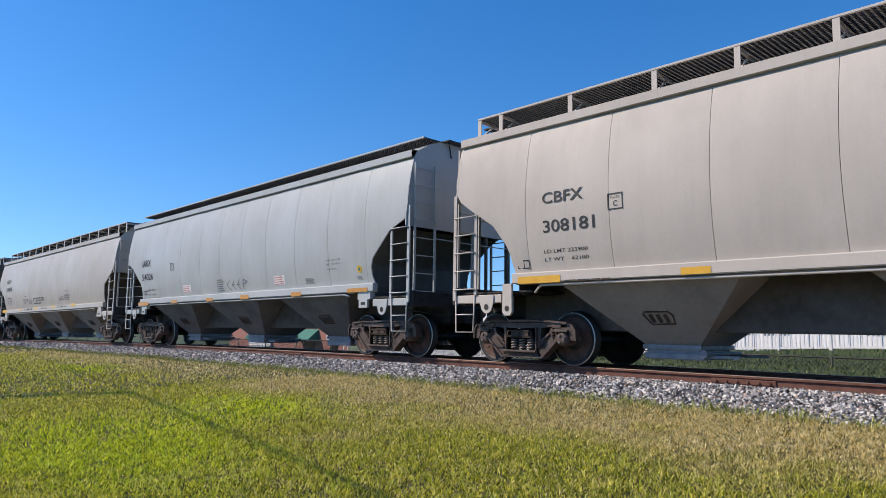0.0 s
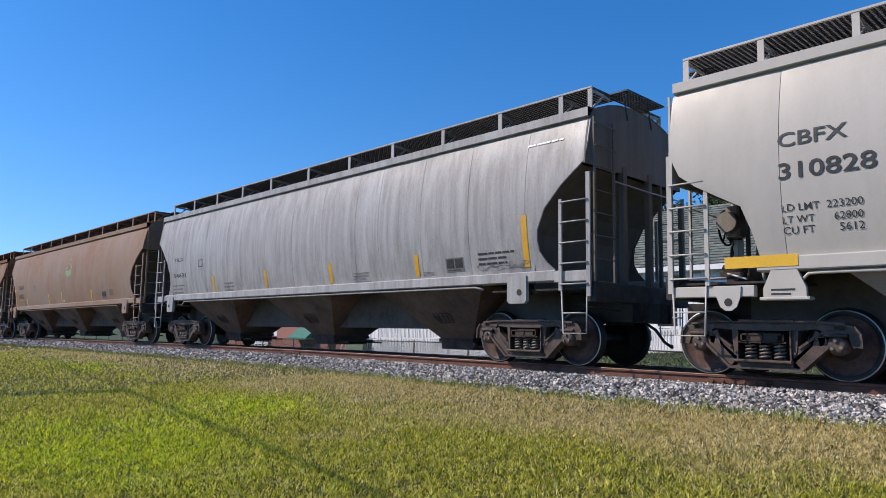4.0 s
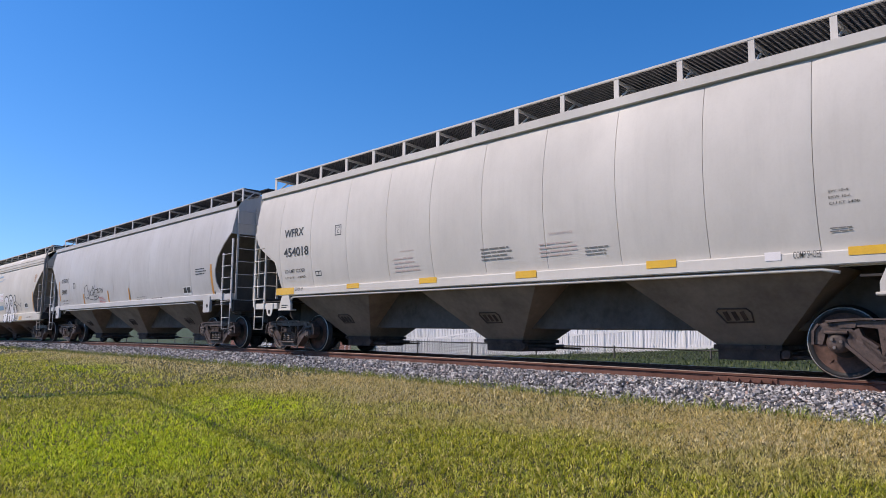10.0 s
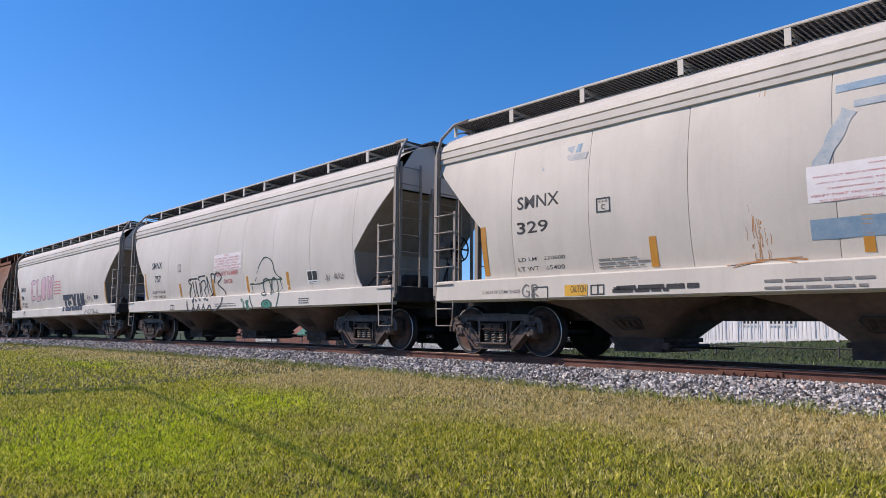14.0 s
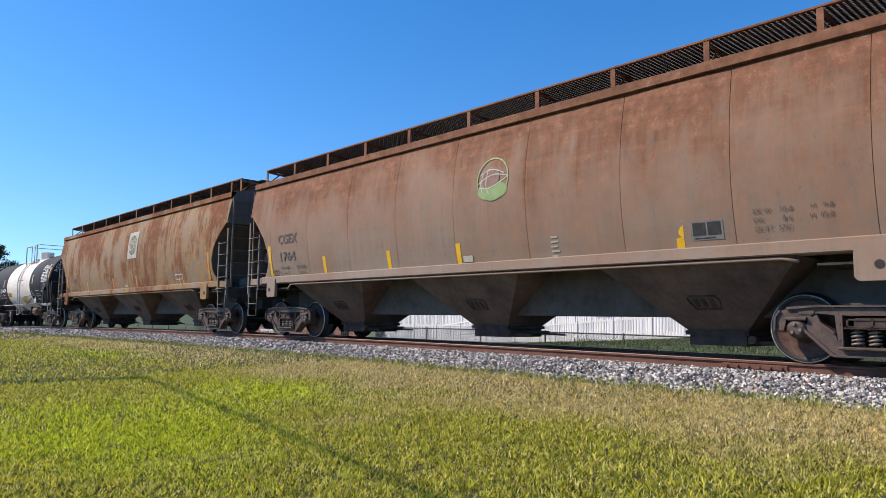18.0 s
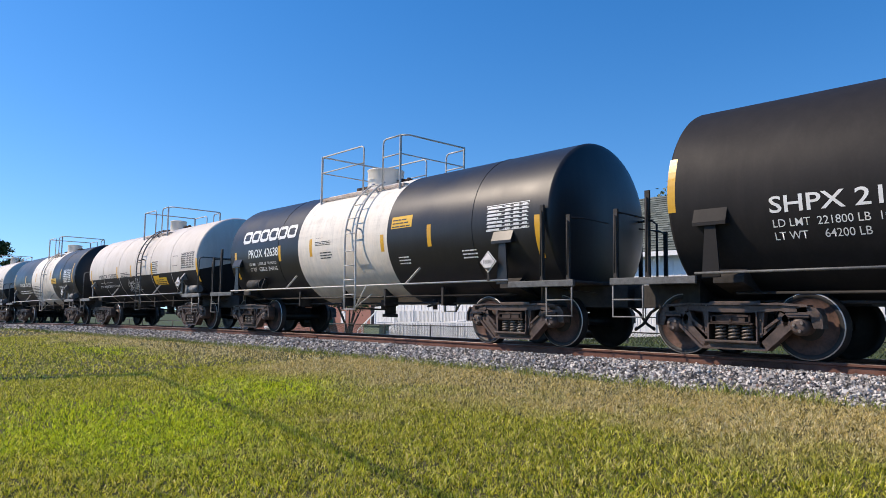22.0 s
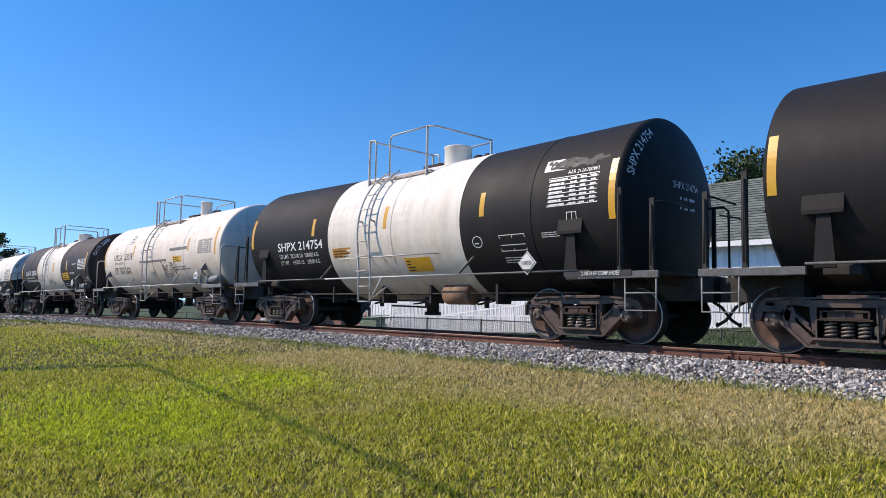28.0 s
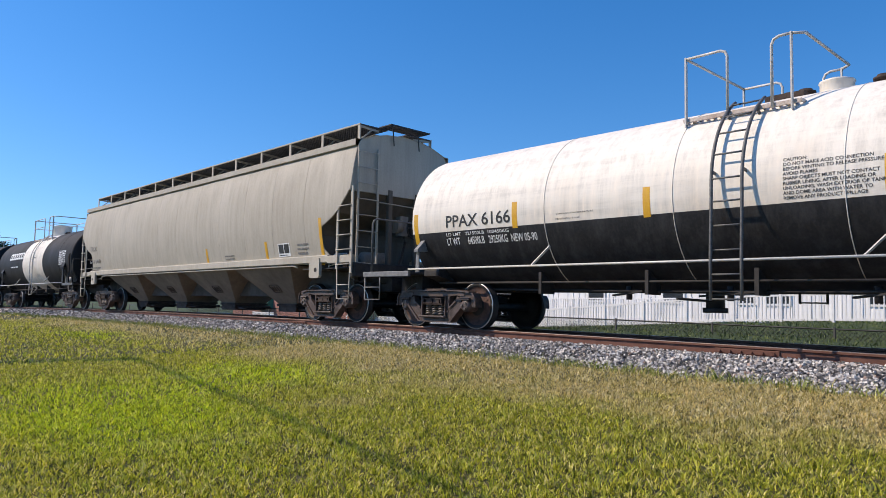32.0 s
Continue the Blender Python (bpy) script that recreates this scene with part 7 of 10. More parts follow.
c19 = add(tank(-297.16, 5.04, 6.02, 1.53, 2.19, (B, W, B), "black tank car with a wide white middle band", (-2.0, 2.5), (0.4, 4.25), ladder_x=-0.42, dome=(0.85, 0.31, 4.13), vee=0.08, gear=False, reservoir=True, left=5.80, hoops=((-1.0, -0.76), (-0.22, 1.02)), follow=True, rail_top=4.45), -297.16, 5.04)
c20 = add(tank(-311.15, 4.98, 5.96, 1.53, 2.19, (B, W, B), "black tank car with a white band and a rusty reservoir", (-2.0, 2.5), (0.4, 4.25), ladder_x=-0.42, dome=(0.85, 0.31, 4.13), vee=0.08, gear=False, reservoir=True, left=5.84, hoops=((-1.12, -0.88), (-0.36, 0.92)), follow=True, rail_top=4.42), -311.21, 4.93)
c21 = add(tank(-324.58, 4.23, 5.3, 1.47, 2.24, (M_SOILED,), "dirty white tank car with rust streaks", (), (-2.6, 0.2, 2.8), frame_rails="pipe", ladder_x=-0.2, dome=(1.2, 0.20, 4.22), rail_top=4.32, rail_skin=M_PIPE, left=4.86, right=5.42, hoops=((-0.80, -0.56), (-0.12, 1.35))), -324.58, 4.23)
c22 = add(tank(-337.4, 4.39, 5.75, 1.45, 2.235, (M_TANKRUST, W, M_TANKRUST), "weathered brown-black tank car with a white middle band", (-1.97, 1.86), (-4.75, -3.3, -0.3, 2.3), frame_rails="pipe", ladder_x=-0.36, dome=(0.42, 0.3, 4.02), rail_top=4.36, left=5.08, loop=1.25, hoops=((-0.98, -0.74), (-0.1, 0.62))), -337.4, 4.39)
c23 = add(tank(-351.31, 5.24, 6.3, 1.42, 2.165, (W,), "tank car, white above and streaked dark grey below", (), (-2.2, 0.15, 2.4, 4.75), split=1.88, low_skin=M_DARKTANK, frame_rails="pipe", ladder_x=1.0, dome=(1.9, 0.22, 3.75), rail_top=4.24, left=5.60, right=6.5, loop=1.6, hoops=((0.15, 0.78), (1.40, 1.66))), -351.31, 5.24)
c24 = add(hopper(-368.3, 9.40, 7.80, M_BEIGE, "dusty beige covered hopper car with worn yellow reflectors", "long", seams=[-7.5, -6, -4.5, -3, -1.5, 0, 1.5, 3, 4.5, 6, 7.5], bays=4), -368.3, 7.80)
c25 = add(tank(-385.6, 5.10, 6.22, 1.48, 2.25, (B, W, B), "black tank car with a white band and white block letters", (-1.45, 1.95), (4.4,), rails="frame", ladder_x=0.6, dome=(-0.4, 0.46, 4.22), rail_top=4.5, hoops=((-1.41, 0.28), (1.02, 1.62))), -385.6, 5.10)
c26 = add(tank(-400.2, 5.10, 6.22, 1.48, 2.25, (B, B, B), "plain black tank car", (-1.45, 1.95), (4.4,), rails="frame", ladder_x=0.6, dome=(-0.4, 0.46, 4.22), rail_top=4.5, hoops=((-1.41, 0.28), (1.02, 1.62))), -400.2, 5.10)


# ---- kinds of marks ----
def plate_c(x, z, w, h, surf, car, mat=None):
    outline(x, z, w, h, surf, mat or M_INK, car)
    lettering("PLATE", x + w * 0.2, z + h * 0.68, w * 0.6, h * 0.14, surf, mat or M_INK, car)
    lettering("C", x + w * 0.36, z + h * 0.2, w * 0.28, h * 0.34, surf, mat or M_INK, car)


def consolidated(x, z, w, h, surf, car, pale=True):
    """Dark maintenance stencil panel with pale fields."""
    patch(x, z, w, h, surf, M_CHALK if pale else M_INK_OLD, car, "stencil_panel")
    for a in (0.07, 0.53):
        patch(x + w * a, z + h * 0.25, w * 0.40, h * 0.67, surf, M_INK, car, "stencil_field", 0.009, nz=2)
    bars(x + w * 0.1, z + h * 0.08, w * 0.8, h * 0.14, 1, surf, M_INK, car, 3, off=0.009)


RING = [(0.5 + 0.48 * math.cos(radians(a)), 0.5 + 0.48 * math.sin(radians(a))) for a in range(0, 361, 20)]
LEAF = [[(0.05, 0.42), (0.3, 0.55), (0.6, 0.60), (0.97, 0.52)], [(0.08, 0.34), (0.35, 0.30), (0.62, 0.36), (0.95, 0.50)], [(0.12, 0.62), (0.35, 0.72), (0.6, 0.70), (0.85, 0.60)], [(0.40, 0.16), (0.30, 0.4), (0.36, 0.74)], [(0.2, 0.2), (0.14, 0.42), (0.22, 0.68)]]


def emblem(x, z, w, h, surf, car, square=False, green=True):
    """Worn round badge: a pale ring with leaf lines over a green or brown ground."""
    if square:
        patch(x, z, w, h, surf, M_PALEPAINT, car, "badge_ground", 0.004)
        x, z, w, h = x + 0.08 * w, z + 0.1 * h, w * 0.84, h * 0.8
        patch(x + 0.02 * w, z + 0.02 * h, w * 0.96, h * 0.96, surf, M_GREENDARK, car, "emblem_field", 0.006, round_=True, nz=16)
        patch(x + 0.03 * w, z + 0.14 * h, w * 0.70, h * 0.62, surf, M_BADGE, car, "emblem_globe", 0.008, round_=True, nz=14)
        drips = [[(0.1 + 0.17 * k, 0.95 - 0.1 * (k % 2)), (0.11 + 0.17 * k, 0.5), (0.1 + 0.17 * k, 0.12 + 0.12 * (k % 3))] for k in range(6)]
        ribbons(drips, 0.035, x, z, w, h, surf, M_PALEPAINT, car, "paint_drip", 0.009)
    else:
        if green:
            patch(x + 0.04 * w, z + 0.02 * h, w * 0.92, h * 0.42, surf, M_GREENPAINT, car, "emblem_field", 0.006, round_=True, nz=12)
        patch(x + 0.10 * w, z + 0.30 * h, w * 0.62, h * 0.5, surf, M_BADGE, car, "emblem_globe", 0.007, round_=True, nz=14)
        ribbons([RING], 0.03, x, z, w, h, surf, M_GREENPAINT if green else M_PALEPAINT, car, "emblem_rim", 0.008)
    ribbons(LEAF, 0.022 * w / 0.8, x, z, w, h, surf, M_PALEPAINT, car, "emblem_lines", 0.010)


def rust_patch(x, z, w, h, surf, car):
    """Flaked paint: short level strokes of rust in rows, with a tail that runs down."""
    rnd = random.Random(5)
    st = []
    for i in range(22):
        b = 0.25 + 0.75 * (i // 2) / 11
        a = rnd.uniform(0.02, 0.3)
        st.append([(a, b), (a + 0.2, b + rnd.uniform(-0.015, 0.015)), (a + rnd.uniform(0.3, 0.5), b + 0.01)])
    for i in range(9):
        a = rnd.uniform(0.3, 0.75)
        b = rnd.uniform(0.1, 0.7)
        st.append([(a, b), (a + 0.1, b + 0.08), (a + 0.22, b + 0.2)])
    for k in range(2):
        ribbons(st[k::2], (0.012, 0.02)[k], x, z, w, h, surf, M_RUSTSTAIN, car, "rust_streak", 0.004)


def rust_run(x, z, w, h, surf, car, seed=1, n=110):
    """A rust smear that has run down the paint: many thin broken strokes."""
    rnd = random.Random(seed)
    st = []
    for i in range(n):
        a = min(1.0, max(0.0, rnd.gauss(0.5, 0.2)))
        b = rnd.uniform(0.0, 0.95)
        e = b + rnd.uniform(0.02, 0.14)
        st.append([(a, b), (a + rnd.uniform(-0.05, 0.05), (b + e) / 2), (a + rnd.uniform(-0.03, 0.03), e)])
    for k in range(3):
        ribbons(st[k::3], (0.005, 0.008, 0.013)[k], x, z, w, h, surf, M_RUSTSTAIN, car, "rust_streak", 0.003)
    ribbons([[(rnd.uniform(-1.2, 0.6), rnd.uniform(-0.01, 0.05)), (0.8, 0.03), (rnd.uniform(0.9, 2.2), rnd.uniform(0.0, 0.04))] for _ in range(5)], 0.014, x, z, w, h, surf, M_RUSTSTAIN, car, "rust_streak", 0.003)


def table(x, z, w, h, surf, car, mat, cols=4, rows=7, back=None):
    """Test-data stencil: a ruled grid with bars of small print."""
    if back:
        patch(x, z, w, h, surf, back, car, "stencil_ground", 0.004)
    outline(x, z, w, h, surf, mat, car, 0.012, cross=[0.42, 0.62, 0.82][:cols - 1] + [-k / rows for k in range(1, rows)])
    for k, (a, b) in enumerate(((0.03, 0.36), (0.45, 0.14), (0.65, 0.14), (0.85, 0.12))):
        bars(x + w * a, z + h * 0.03, w * b, h, rows, surf, mat, car, k + 2, words=2, off=0.007)


def placard(x, z, w, h, surf, car, digits="1805"):
    """Diamond placard with a framed face."""
    yo = -1.60
    for k, (s, m, o) in enumerate(((1.0, M_LABEL, 0.0), (0.90, M_INK, 0.003), (0.84, M_LABEL, 0.006))):
        g = Geo()
        cx, cz = x + w / 2, z + h / 2
        g.prism([(cx - w / 2 * s, yo - o, cz), (cx, yo - o, cz - h / 2 * s), (cx + w / 2 * s, yo - o, cz), (cx, yo - o, cz + h / 2 * s)], (0, 0.012 if k == 0 else 0.002, 0))
        part("placard", g, m, car)
    g = Geo()
    g.prism([(cx - w * 0.26, yo - 0.010, cz - h * 0.26), (cx + w * 0.26, yo - 0.010, cz - h * 0.26), (cx, yo - 0.010, cz - h * 0.40)], (0, 0.002, 0))
    part("placard_foot", g, M_INK, car)
    patch(x + w * 0.2, z + h * 0.38, w * 0.6, h * 0.24, lambda q, x=0.0: yo - 0.008, M_LABEL, car, "placard_field", nz=2)
    lettering(digits, x + w * 0.24, z + h * 0.42, w * 0.52, h * 0.17, lambda q, x=0.0: yo - 0.014, M_INK, car)
    g = Geo()
    g.beam((x + w / 2, yo + 0.02, z + h * 0.5), (x + w / 2, yo + 0.02, 1.16), 0.05, 0.015, 0, (0, 1, 0))
    part("placard_holder", g, M_DARK, car)


def end_words(body, x, y0, z0, w, h, mat, car, R, zc):
    """Words across a tank's leading head."""
    cu = bpy.data.curves.new("words", "FONT")
    cu.body, cu.resolution_u = body, 2
    ob = new("words", cu)
    me = bpy.data.meshes.new_from_object(ob)
    bpy.data.objects.remove(ob)
    co = np.array([v.co[:] for v in me.vertices])
    lo, hi = co.min(0), co.max(0)
    shape = [(0.0, 0.187), (0.24, 0.182), (0.46, 0.165), (0.66, 0.135), (0.83, 0.095), (0.93, 0.06), (0.97, 0.038), (0.99, 0.02), (1.0, 0.0)]
    for v in me.vertices:
        y = y0 + (v.co.x - lo[0]) / (hi[0] - lo[0]) * w
        z = z0 + (v.co.y - lo[1]) / (hi[1] - lo[1]) * h
        r = math.hypot(y, z - zc) / R
        v.co = (x + interp(shape, r) * R + 0.012, y, z)
    me.materials.append(mat)
    part("head_lettering", me, None, car)


def bubble(x, z, w, h, surf, car, fill, line, n=4, seed=1, width=0.045):
    """Rounded spray-can letters: filled blobs with heavy outlines."""
    rnd = random.Random(seed)
    for i in range(n):
        cx, cw = (i + 0.5) / n, 1.25 / n
        up = rnd.uniform(-0.06, 0.06)
        ring = [(cx + cw * 0.5 * rnd.uniform(0.82, 1.08) * math.cos(a), 0.5 + up + 0.46 * rnd.uniform(0.85, 1.05) * math.sin(a)) for a in [2 * math.pi * k / 9 for k in range(9)]]
        if fill:
            patch(x + w * (cx - cw * 0.48), z + h * (0.06 + up), w * cw * 0.96, h * 0.88, surf, fill, car, "spray_fill", 0.004 + 0.0006 * i, round_=True, nz=14)
        ribbons([ring], width, x, z, w, h, surf, line, car, "spray_outline", 0.0075 + 0.0005 * i, closed=True)
        inner = [(cx - cw * 0.15, 0.62 + up), (cx, 0.70 + up), (cx + cw * 0.13, 0.60 + up), (cx, 0.50 + up), (cx - cw * 0.12, 0.44 + up)]
        ribbons([inner], width * 0.7, x, z, w, h, surf, line, car, "spray_outline", 0.0085)


def scrawl(x, z, w, h, surf, car, mat, seed=1, n=5, width=0.02):
    """A quick tag: loose looping strokes."""
    rnd = random.Random(seed)
    st = []
    for i in range(n):
        a = i / n
        st.append([(a + rnd.uniform(-0.05, 0.25), rnd.uniform(0.0, 1.0)) for _ in range(rnd.randint(4, 7))])
    ribbons(st, width, x, z, w, h, surf, mat, car, "spray_tag")


CEEP = [[(0.17, 1.0), (0.0, 0.5), (0.2, 0.0)], [(0.40, 0.95), (0.27, 0.5), (0.43, 0.02)], [(0.27, 0.5), (0.40, 0.52)], [(0.64, 0.95), (0.52, 0.5), (0.67, 0.02)], [(0.52, 0.5), (0.64, 0.52)], [(0.83, 0.95), (0.78, 0.5), (0.82, 0.02)], [(0.82, 0.95), (1.0, 0.72), (0.80, 0.5)]]
CEEP_B = [[(0.20, 0.92), (0.02, 0.92), (0.02, 0.05), (0.2, 0.06)], [(0.45, 0.93), (0.27, 0.93), (0.27, 0.06), (0.45, 0.08)], [(0.27, 0.5), (0.43, 0.52)], [(0.70, 0.95), (0.53, 0.94), (0.53, 0.07), (0.7, 0.1)], [(0.53, 0.52), (0.68, 0.54)], [(0.79, 0.05), (0.79, 0.97), (0.98, 0.95), (0.98, 0.55), (0.79, 0.52)]]


def poly_strokes(strokes, width, x, z, w, h, surf, mat, car, name="spray_tag"):
    """Straight strokes with square corners."""
    out = []
    for st in strokes:
        for a, b in zip(st, st[1:]):
            out.append([a, ((a[0] + b[0]) / 2, (a[1] + b[1]) / 2), b])
    ribbons(out, width, x, z, w, h, surf, mat, car, name)


def stripe_cap(x, z, w, h, surf, car):
    """A short row of leaning blue blocks over a pale grey band, half worn away."""
    for k, a in enumerate((0.10, 0.30, 0.50, 0.70)):
        patch(x + w * a, z + h * 0.58, w * (0.15 if k < 3 else 0.10), h * (0.24 + 0.05 * k), surf, M_TEAL if k % 2 else M_SMUDGE_B, car, "faded_stripe", 0.004, lean=0.25)
    patch(x + w * 0.05, z + h * 0.22, w * 0.88, h * 0.30, surf, M_SMUDGE, car, "faded_stripe", 0.0045, lean=0.3)
    patch(x, z, w * 0.16, h * 0.22, surf, M_SMUDGE_B, car, "faded_stripe", 0.005, lean=0.3)


def cloud_word(x, z, w, h, surf, car, fill, line, seed=1):
    """Spray-can bubble word: lobes that run together, one heavy outline, loops inside."""
    rnd = random.Random(seed)
    lobes = []
    n = 8
    for i in range(n):
        u = (i + 0.5) / n
        lobes.append((u, 0.36 + 0.30 * math.sin(math.pi * u) + rnd.uniform(-0.05, 0.05), 0.085 + rnd.uniform(0, 0.02), 0.22 + 0.12 * math.sin(math.pi * u)))
        lobes.append((u, 0.25 + rnd.uniform(-0.05, 0.05), 0.085, 0.22))
    runs = []
    for i, (cx, cz, rx, rz) in enumerate(lobes):
        patch(x + w * (cx - rx), z + h * (cz - rz), w * 2 * rx, h * 2 * rz, surf, fill, car, "spray_fill", 0.004 + 0.0002 * i, round_=True, nz=12)
        cur = []
        for k in range(49):
            a = 2 * math.pi * k / 48
            q = (cx + rx * math.cos(a), cz + rz * math.sin(a))
            if any(j != i and ((q[0] - b[0]) / b[2]) ** 2 + ((q[1] - b[1]) / b[3]) ** 2 < 0.94 for j, b in enumerate(lobes)):
                if len(cur) > 2:
                    runs.append(cur)
                cur = []
            else:
                cur.append(q)
        if len(cur) > 2:
            runs.append(cur)
    ribbons(runs, 0.055, x, z, w, h, surf, line, car, "spray_outline", 0.009)
    loops = []
    for i in range(5):
        u = 0.13 + 0.185 * i
        t = 0.30 + 0.22 * math.sin(math.pi * u)
        loops.append([(u - 0.05, t + 0.22), (u, t + 0.32), (u + 0.05, t + 0.2), (u, t), (u - 0.05, t - 0.12), (u + 0.04, t - 0.22)])
        loops.append([(u + 0.085, t + 0.3), (u + 0.075, t), (u + 0.09, t - 0.25)])
    c = [(0.56 + 0.05 * math.cos(radians(a)), 0.52 + 0.12 * math.sin(radians(a))) for a in range(0, 361, 30)]
    ribbons(loops + [c], 0.038, x, z, w, h, surf, line, car, "spray_lines", 0.010)


def scan_fill(ring, x, z, w, h, surf, mat, car, name="spray_fill", off=0.005, nz=26):
    """Fills a closed outline in level strips that follow the side sheet."""
    lo, hi = min(q[1] for q in ring), max(q[1] for q in ring)
    g = Geo()
    for i in range(nz):
        a, b = lo + (hi - lo) * i / nz, lo + (hi - lo) * (i + 1) / nz
        mid = (a + b) / 2
        xs = sorted(p[0] + (q[0] - p[0]) * (mid - p[1]) / (q[1] - p[1]) for p, q in zip(ring, ring[1:] + ring[:1]) if (p[1] > mid) != (q[1] > mid))
        for u, v in zip(xs[::2], xs[1::2]):
            za, zb = z + a * h, z + b * h
            g.grid([[(x + u * w, surf(za, x) - off, za), (x + v * w, surf(za, x) - off, za)], [(x + u * w, surf(zb, x) - off, zb), (x + v * w, surf(zb, x) - off, zb)]], smooth=False)
    return part(name, g, mat, car)


FAT_LETTERS = [[(0.0, 0.06), (0.02, 0.5), (0.03, 0.93), (0.2, 1.0), (0.34, 0.86), (0.37, 0.5), (0.33, 0.14), (0.18, 0.0)], [(0.39, 0.04), (0.40, 0.5), (0.42, 0.97), (0.60, 1.02), (0.73, 0.86), (0.70, 0.6), (0.78, 0.2), (0.74, 0.02), (0.62, 0.02), (0.57, 0.26), (0.53, 0.02)], [(0.81, 0.04), (0.79, 0.4), (0.83, 0.66), (0.93, 0.62), (0.97, 0.3), (0.93, 0.03)], [(0.82, 0.78), (0.84, 0.96), (0.93, 0.98), (0.96, 0.82), (0.89, 0.73)]]
FAT_EYES = [[(0.13, 0.30), (0.12, 0.68), (0.20, 0.74), (0.25, 0.5), (0.20, 0.27)], [(0.52, 0.62), (0.52, 0.82), (0.60, 0.83), (0.61, 0.66)]]
DRIP_WORD = [[(0.03, 0.1), (0.0, 0.5), (0.08, 0.75), (0.02, 0.82), (0.05, 0.92), (0.28, 0.92)], [(0.13, 0.85), (0.16, 0.4), (0.2, 0.25), (0.22, 0.85)], [(0.22, 0.85), (0.24, 0.4), (0.3, 0.3), (0.33, 0.8)], [(0.33, 0.85), (0.31, 0.95), (0.5, 0.98)], [(0.36, 0.8), (0.36, 0.35), (0.42, 0.3)], [(0.36, 0.8), (0.46, 0.85), (0.5, 0.7), (0.44, 0.55), (0.52, 0.3)], [(0.54, 0.95), (0.55, 0.35), (0.62, 0.3)], [(0.54, 0.95), (0.66, 0.4), (0.66, 1.0)], [(0.66, 1.0), (0.75, 0.98), (0.74, 0.75), (0.78, 1.0), (0.9, 0.98), (0.92, 0.85), (0.82, 0.72), (0.98, 0.5), (0.97, 0.2), (0.85, 0.02), (0.72, 0.02)], [(0.03, 0.1), (0.1, 0.0), (0.18, 0.02), (0.22, 0.2)], [(0.22, 0.1), (0.3, 0.0), (0.36, 0.2)], [(0.36, 0.12), (0.44, 0.0), (0.5, 0.2)], [(0.5, 0.12), (0.58, 0.0), (0.66, 0.15), (0.72, 0.02)]]
M_SMUDGE = plain("worn_grey_stripe", (0.34, 0.36, 0.37), (0.52, 0.50, 0.46), 0.7, 5.0)
M_SMUDGE_B = plain("worn_blue_stripe", (0.24, 0.33, 0.40), (0.50, 0.50, 0.47), 0.7, 9.0)
M_BLUEWORN = plain("weathered_blue_stripe", (0.13, 0.24, 0.34), (0.27, 0.36, 0.43), 0.6, 6.0)
GR = [[(0.42, 0.85), (0.25, 1.0), (0.02, 0.6), (0.12, 0.15), (0.4, 0.1), (0.42, 0.45), (0.25, 0.48)], [(0.60, 0.0), (0.62, 0.5), (0.60, 0.92), (0.85, 0.95), (0.88, 0.65), (0.64, 0.5), (0.98, 0.05)]]
M_PALEPAINT = plain("worn_pale_paint", (0.34, 0.33, 0.26), (0.50, 0.49, 0.42), 0.7, 5.0)
M_BADGE = plain("brown_badge_paint", (0.16, 0.08, 0.055), (0.26, 0.17, 0.13), 0.7, 5.0)
M_INKBLUE = plain("navy_spray_paint", (0.02, 0.025, 0.05), (0.05, 0.06, 0.10), 0.5, 6.0)
M_RUSTSTAIN = plain("rust_stain", (0.36, 0.16, 0.055), (0.50, 0.29, 0.14), 0.85, 5.0)
M_BLUEDOT = plain("blue_sticker", (0.02, 0.08, 0.35), (0.04, 0.14, 0.48), 0.4, 5.0)
HATTED = [[(0.0, 0.50), (0.18, 0.56), (0.30, 0.80), (0.50, 1.0), (0.72, 0.92), (0.80, 0.68), (0.98, 0.55)], [(0.0, 0.50), (0.3, 0.50), (0.6, 0.56), (0.98, 0.55)], [(0.05, 0.48), (0.08, 0.2), (0.2, 0.0)], [(0.92, 0.54), (0.95, 0.3), (0.88, 0.02)], [(0.40, 0.35), (0.42, 0.55), (0.55, 0.58), (0.62, 0.45), (0.58, 0.28), (0.46, 0.27), (0.40, 0.35)], [(0.64, 0.40), (0.70, 0.58), (0.82, 0.55), (0.82, 0.36), (0.72, 0.28), (0.64, 0.40)]]


SWEEP = [[(0.30, 0.22), (0.12, 0.12), (0.0, 0.45), (0.06, 0.85), (0.20, 0.98), (0.27, 0.80), (0.20, 0.55)], [(0.22, 0.30), (0.36, 0.70), (0.33, 0.25), (0.45, 0.62), (0.42, 0.30), (0.52, 0.66), (0.62, 0.50), (0.52, 0.30), (0.44, 0.42)], [(0.15, 0.22), (0.40, 0.08), (0.70, 0.02), (0.95, 0.18), (0.99, 0.45), (0.86, 0.66), (0.70, 0.60), (0.62, 0.36), (0.74, 0.22), (0.90, 0.30)], [(0.64, 0.08), (0.70, 0.55), (0.78, 0.12), (0.82, 0.52)], [(0.58, 0.72), (0.62, 0.86), (0.66, 0.76), (0.60, 0.70), (0.70, 0.72)], [(0.76, 0.74), (0.77, 0.95)]]


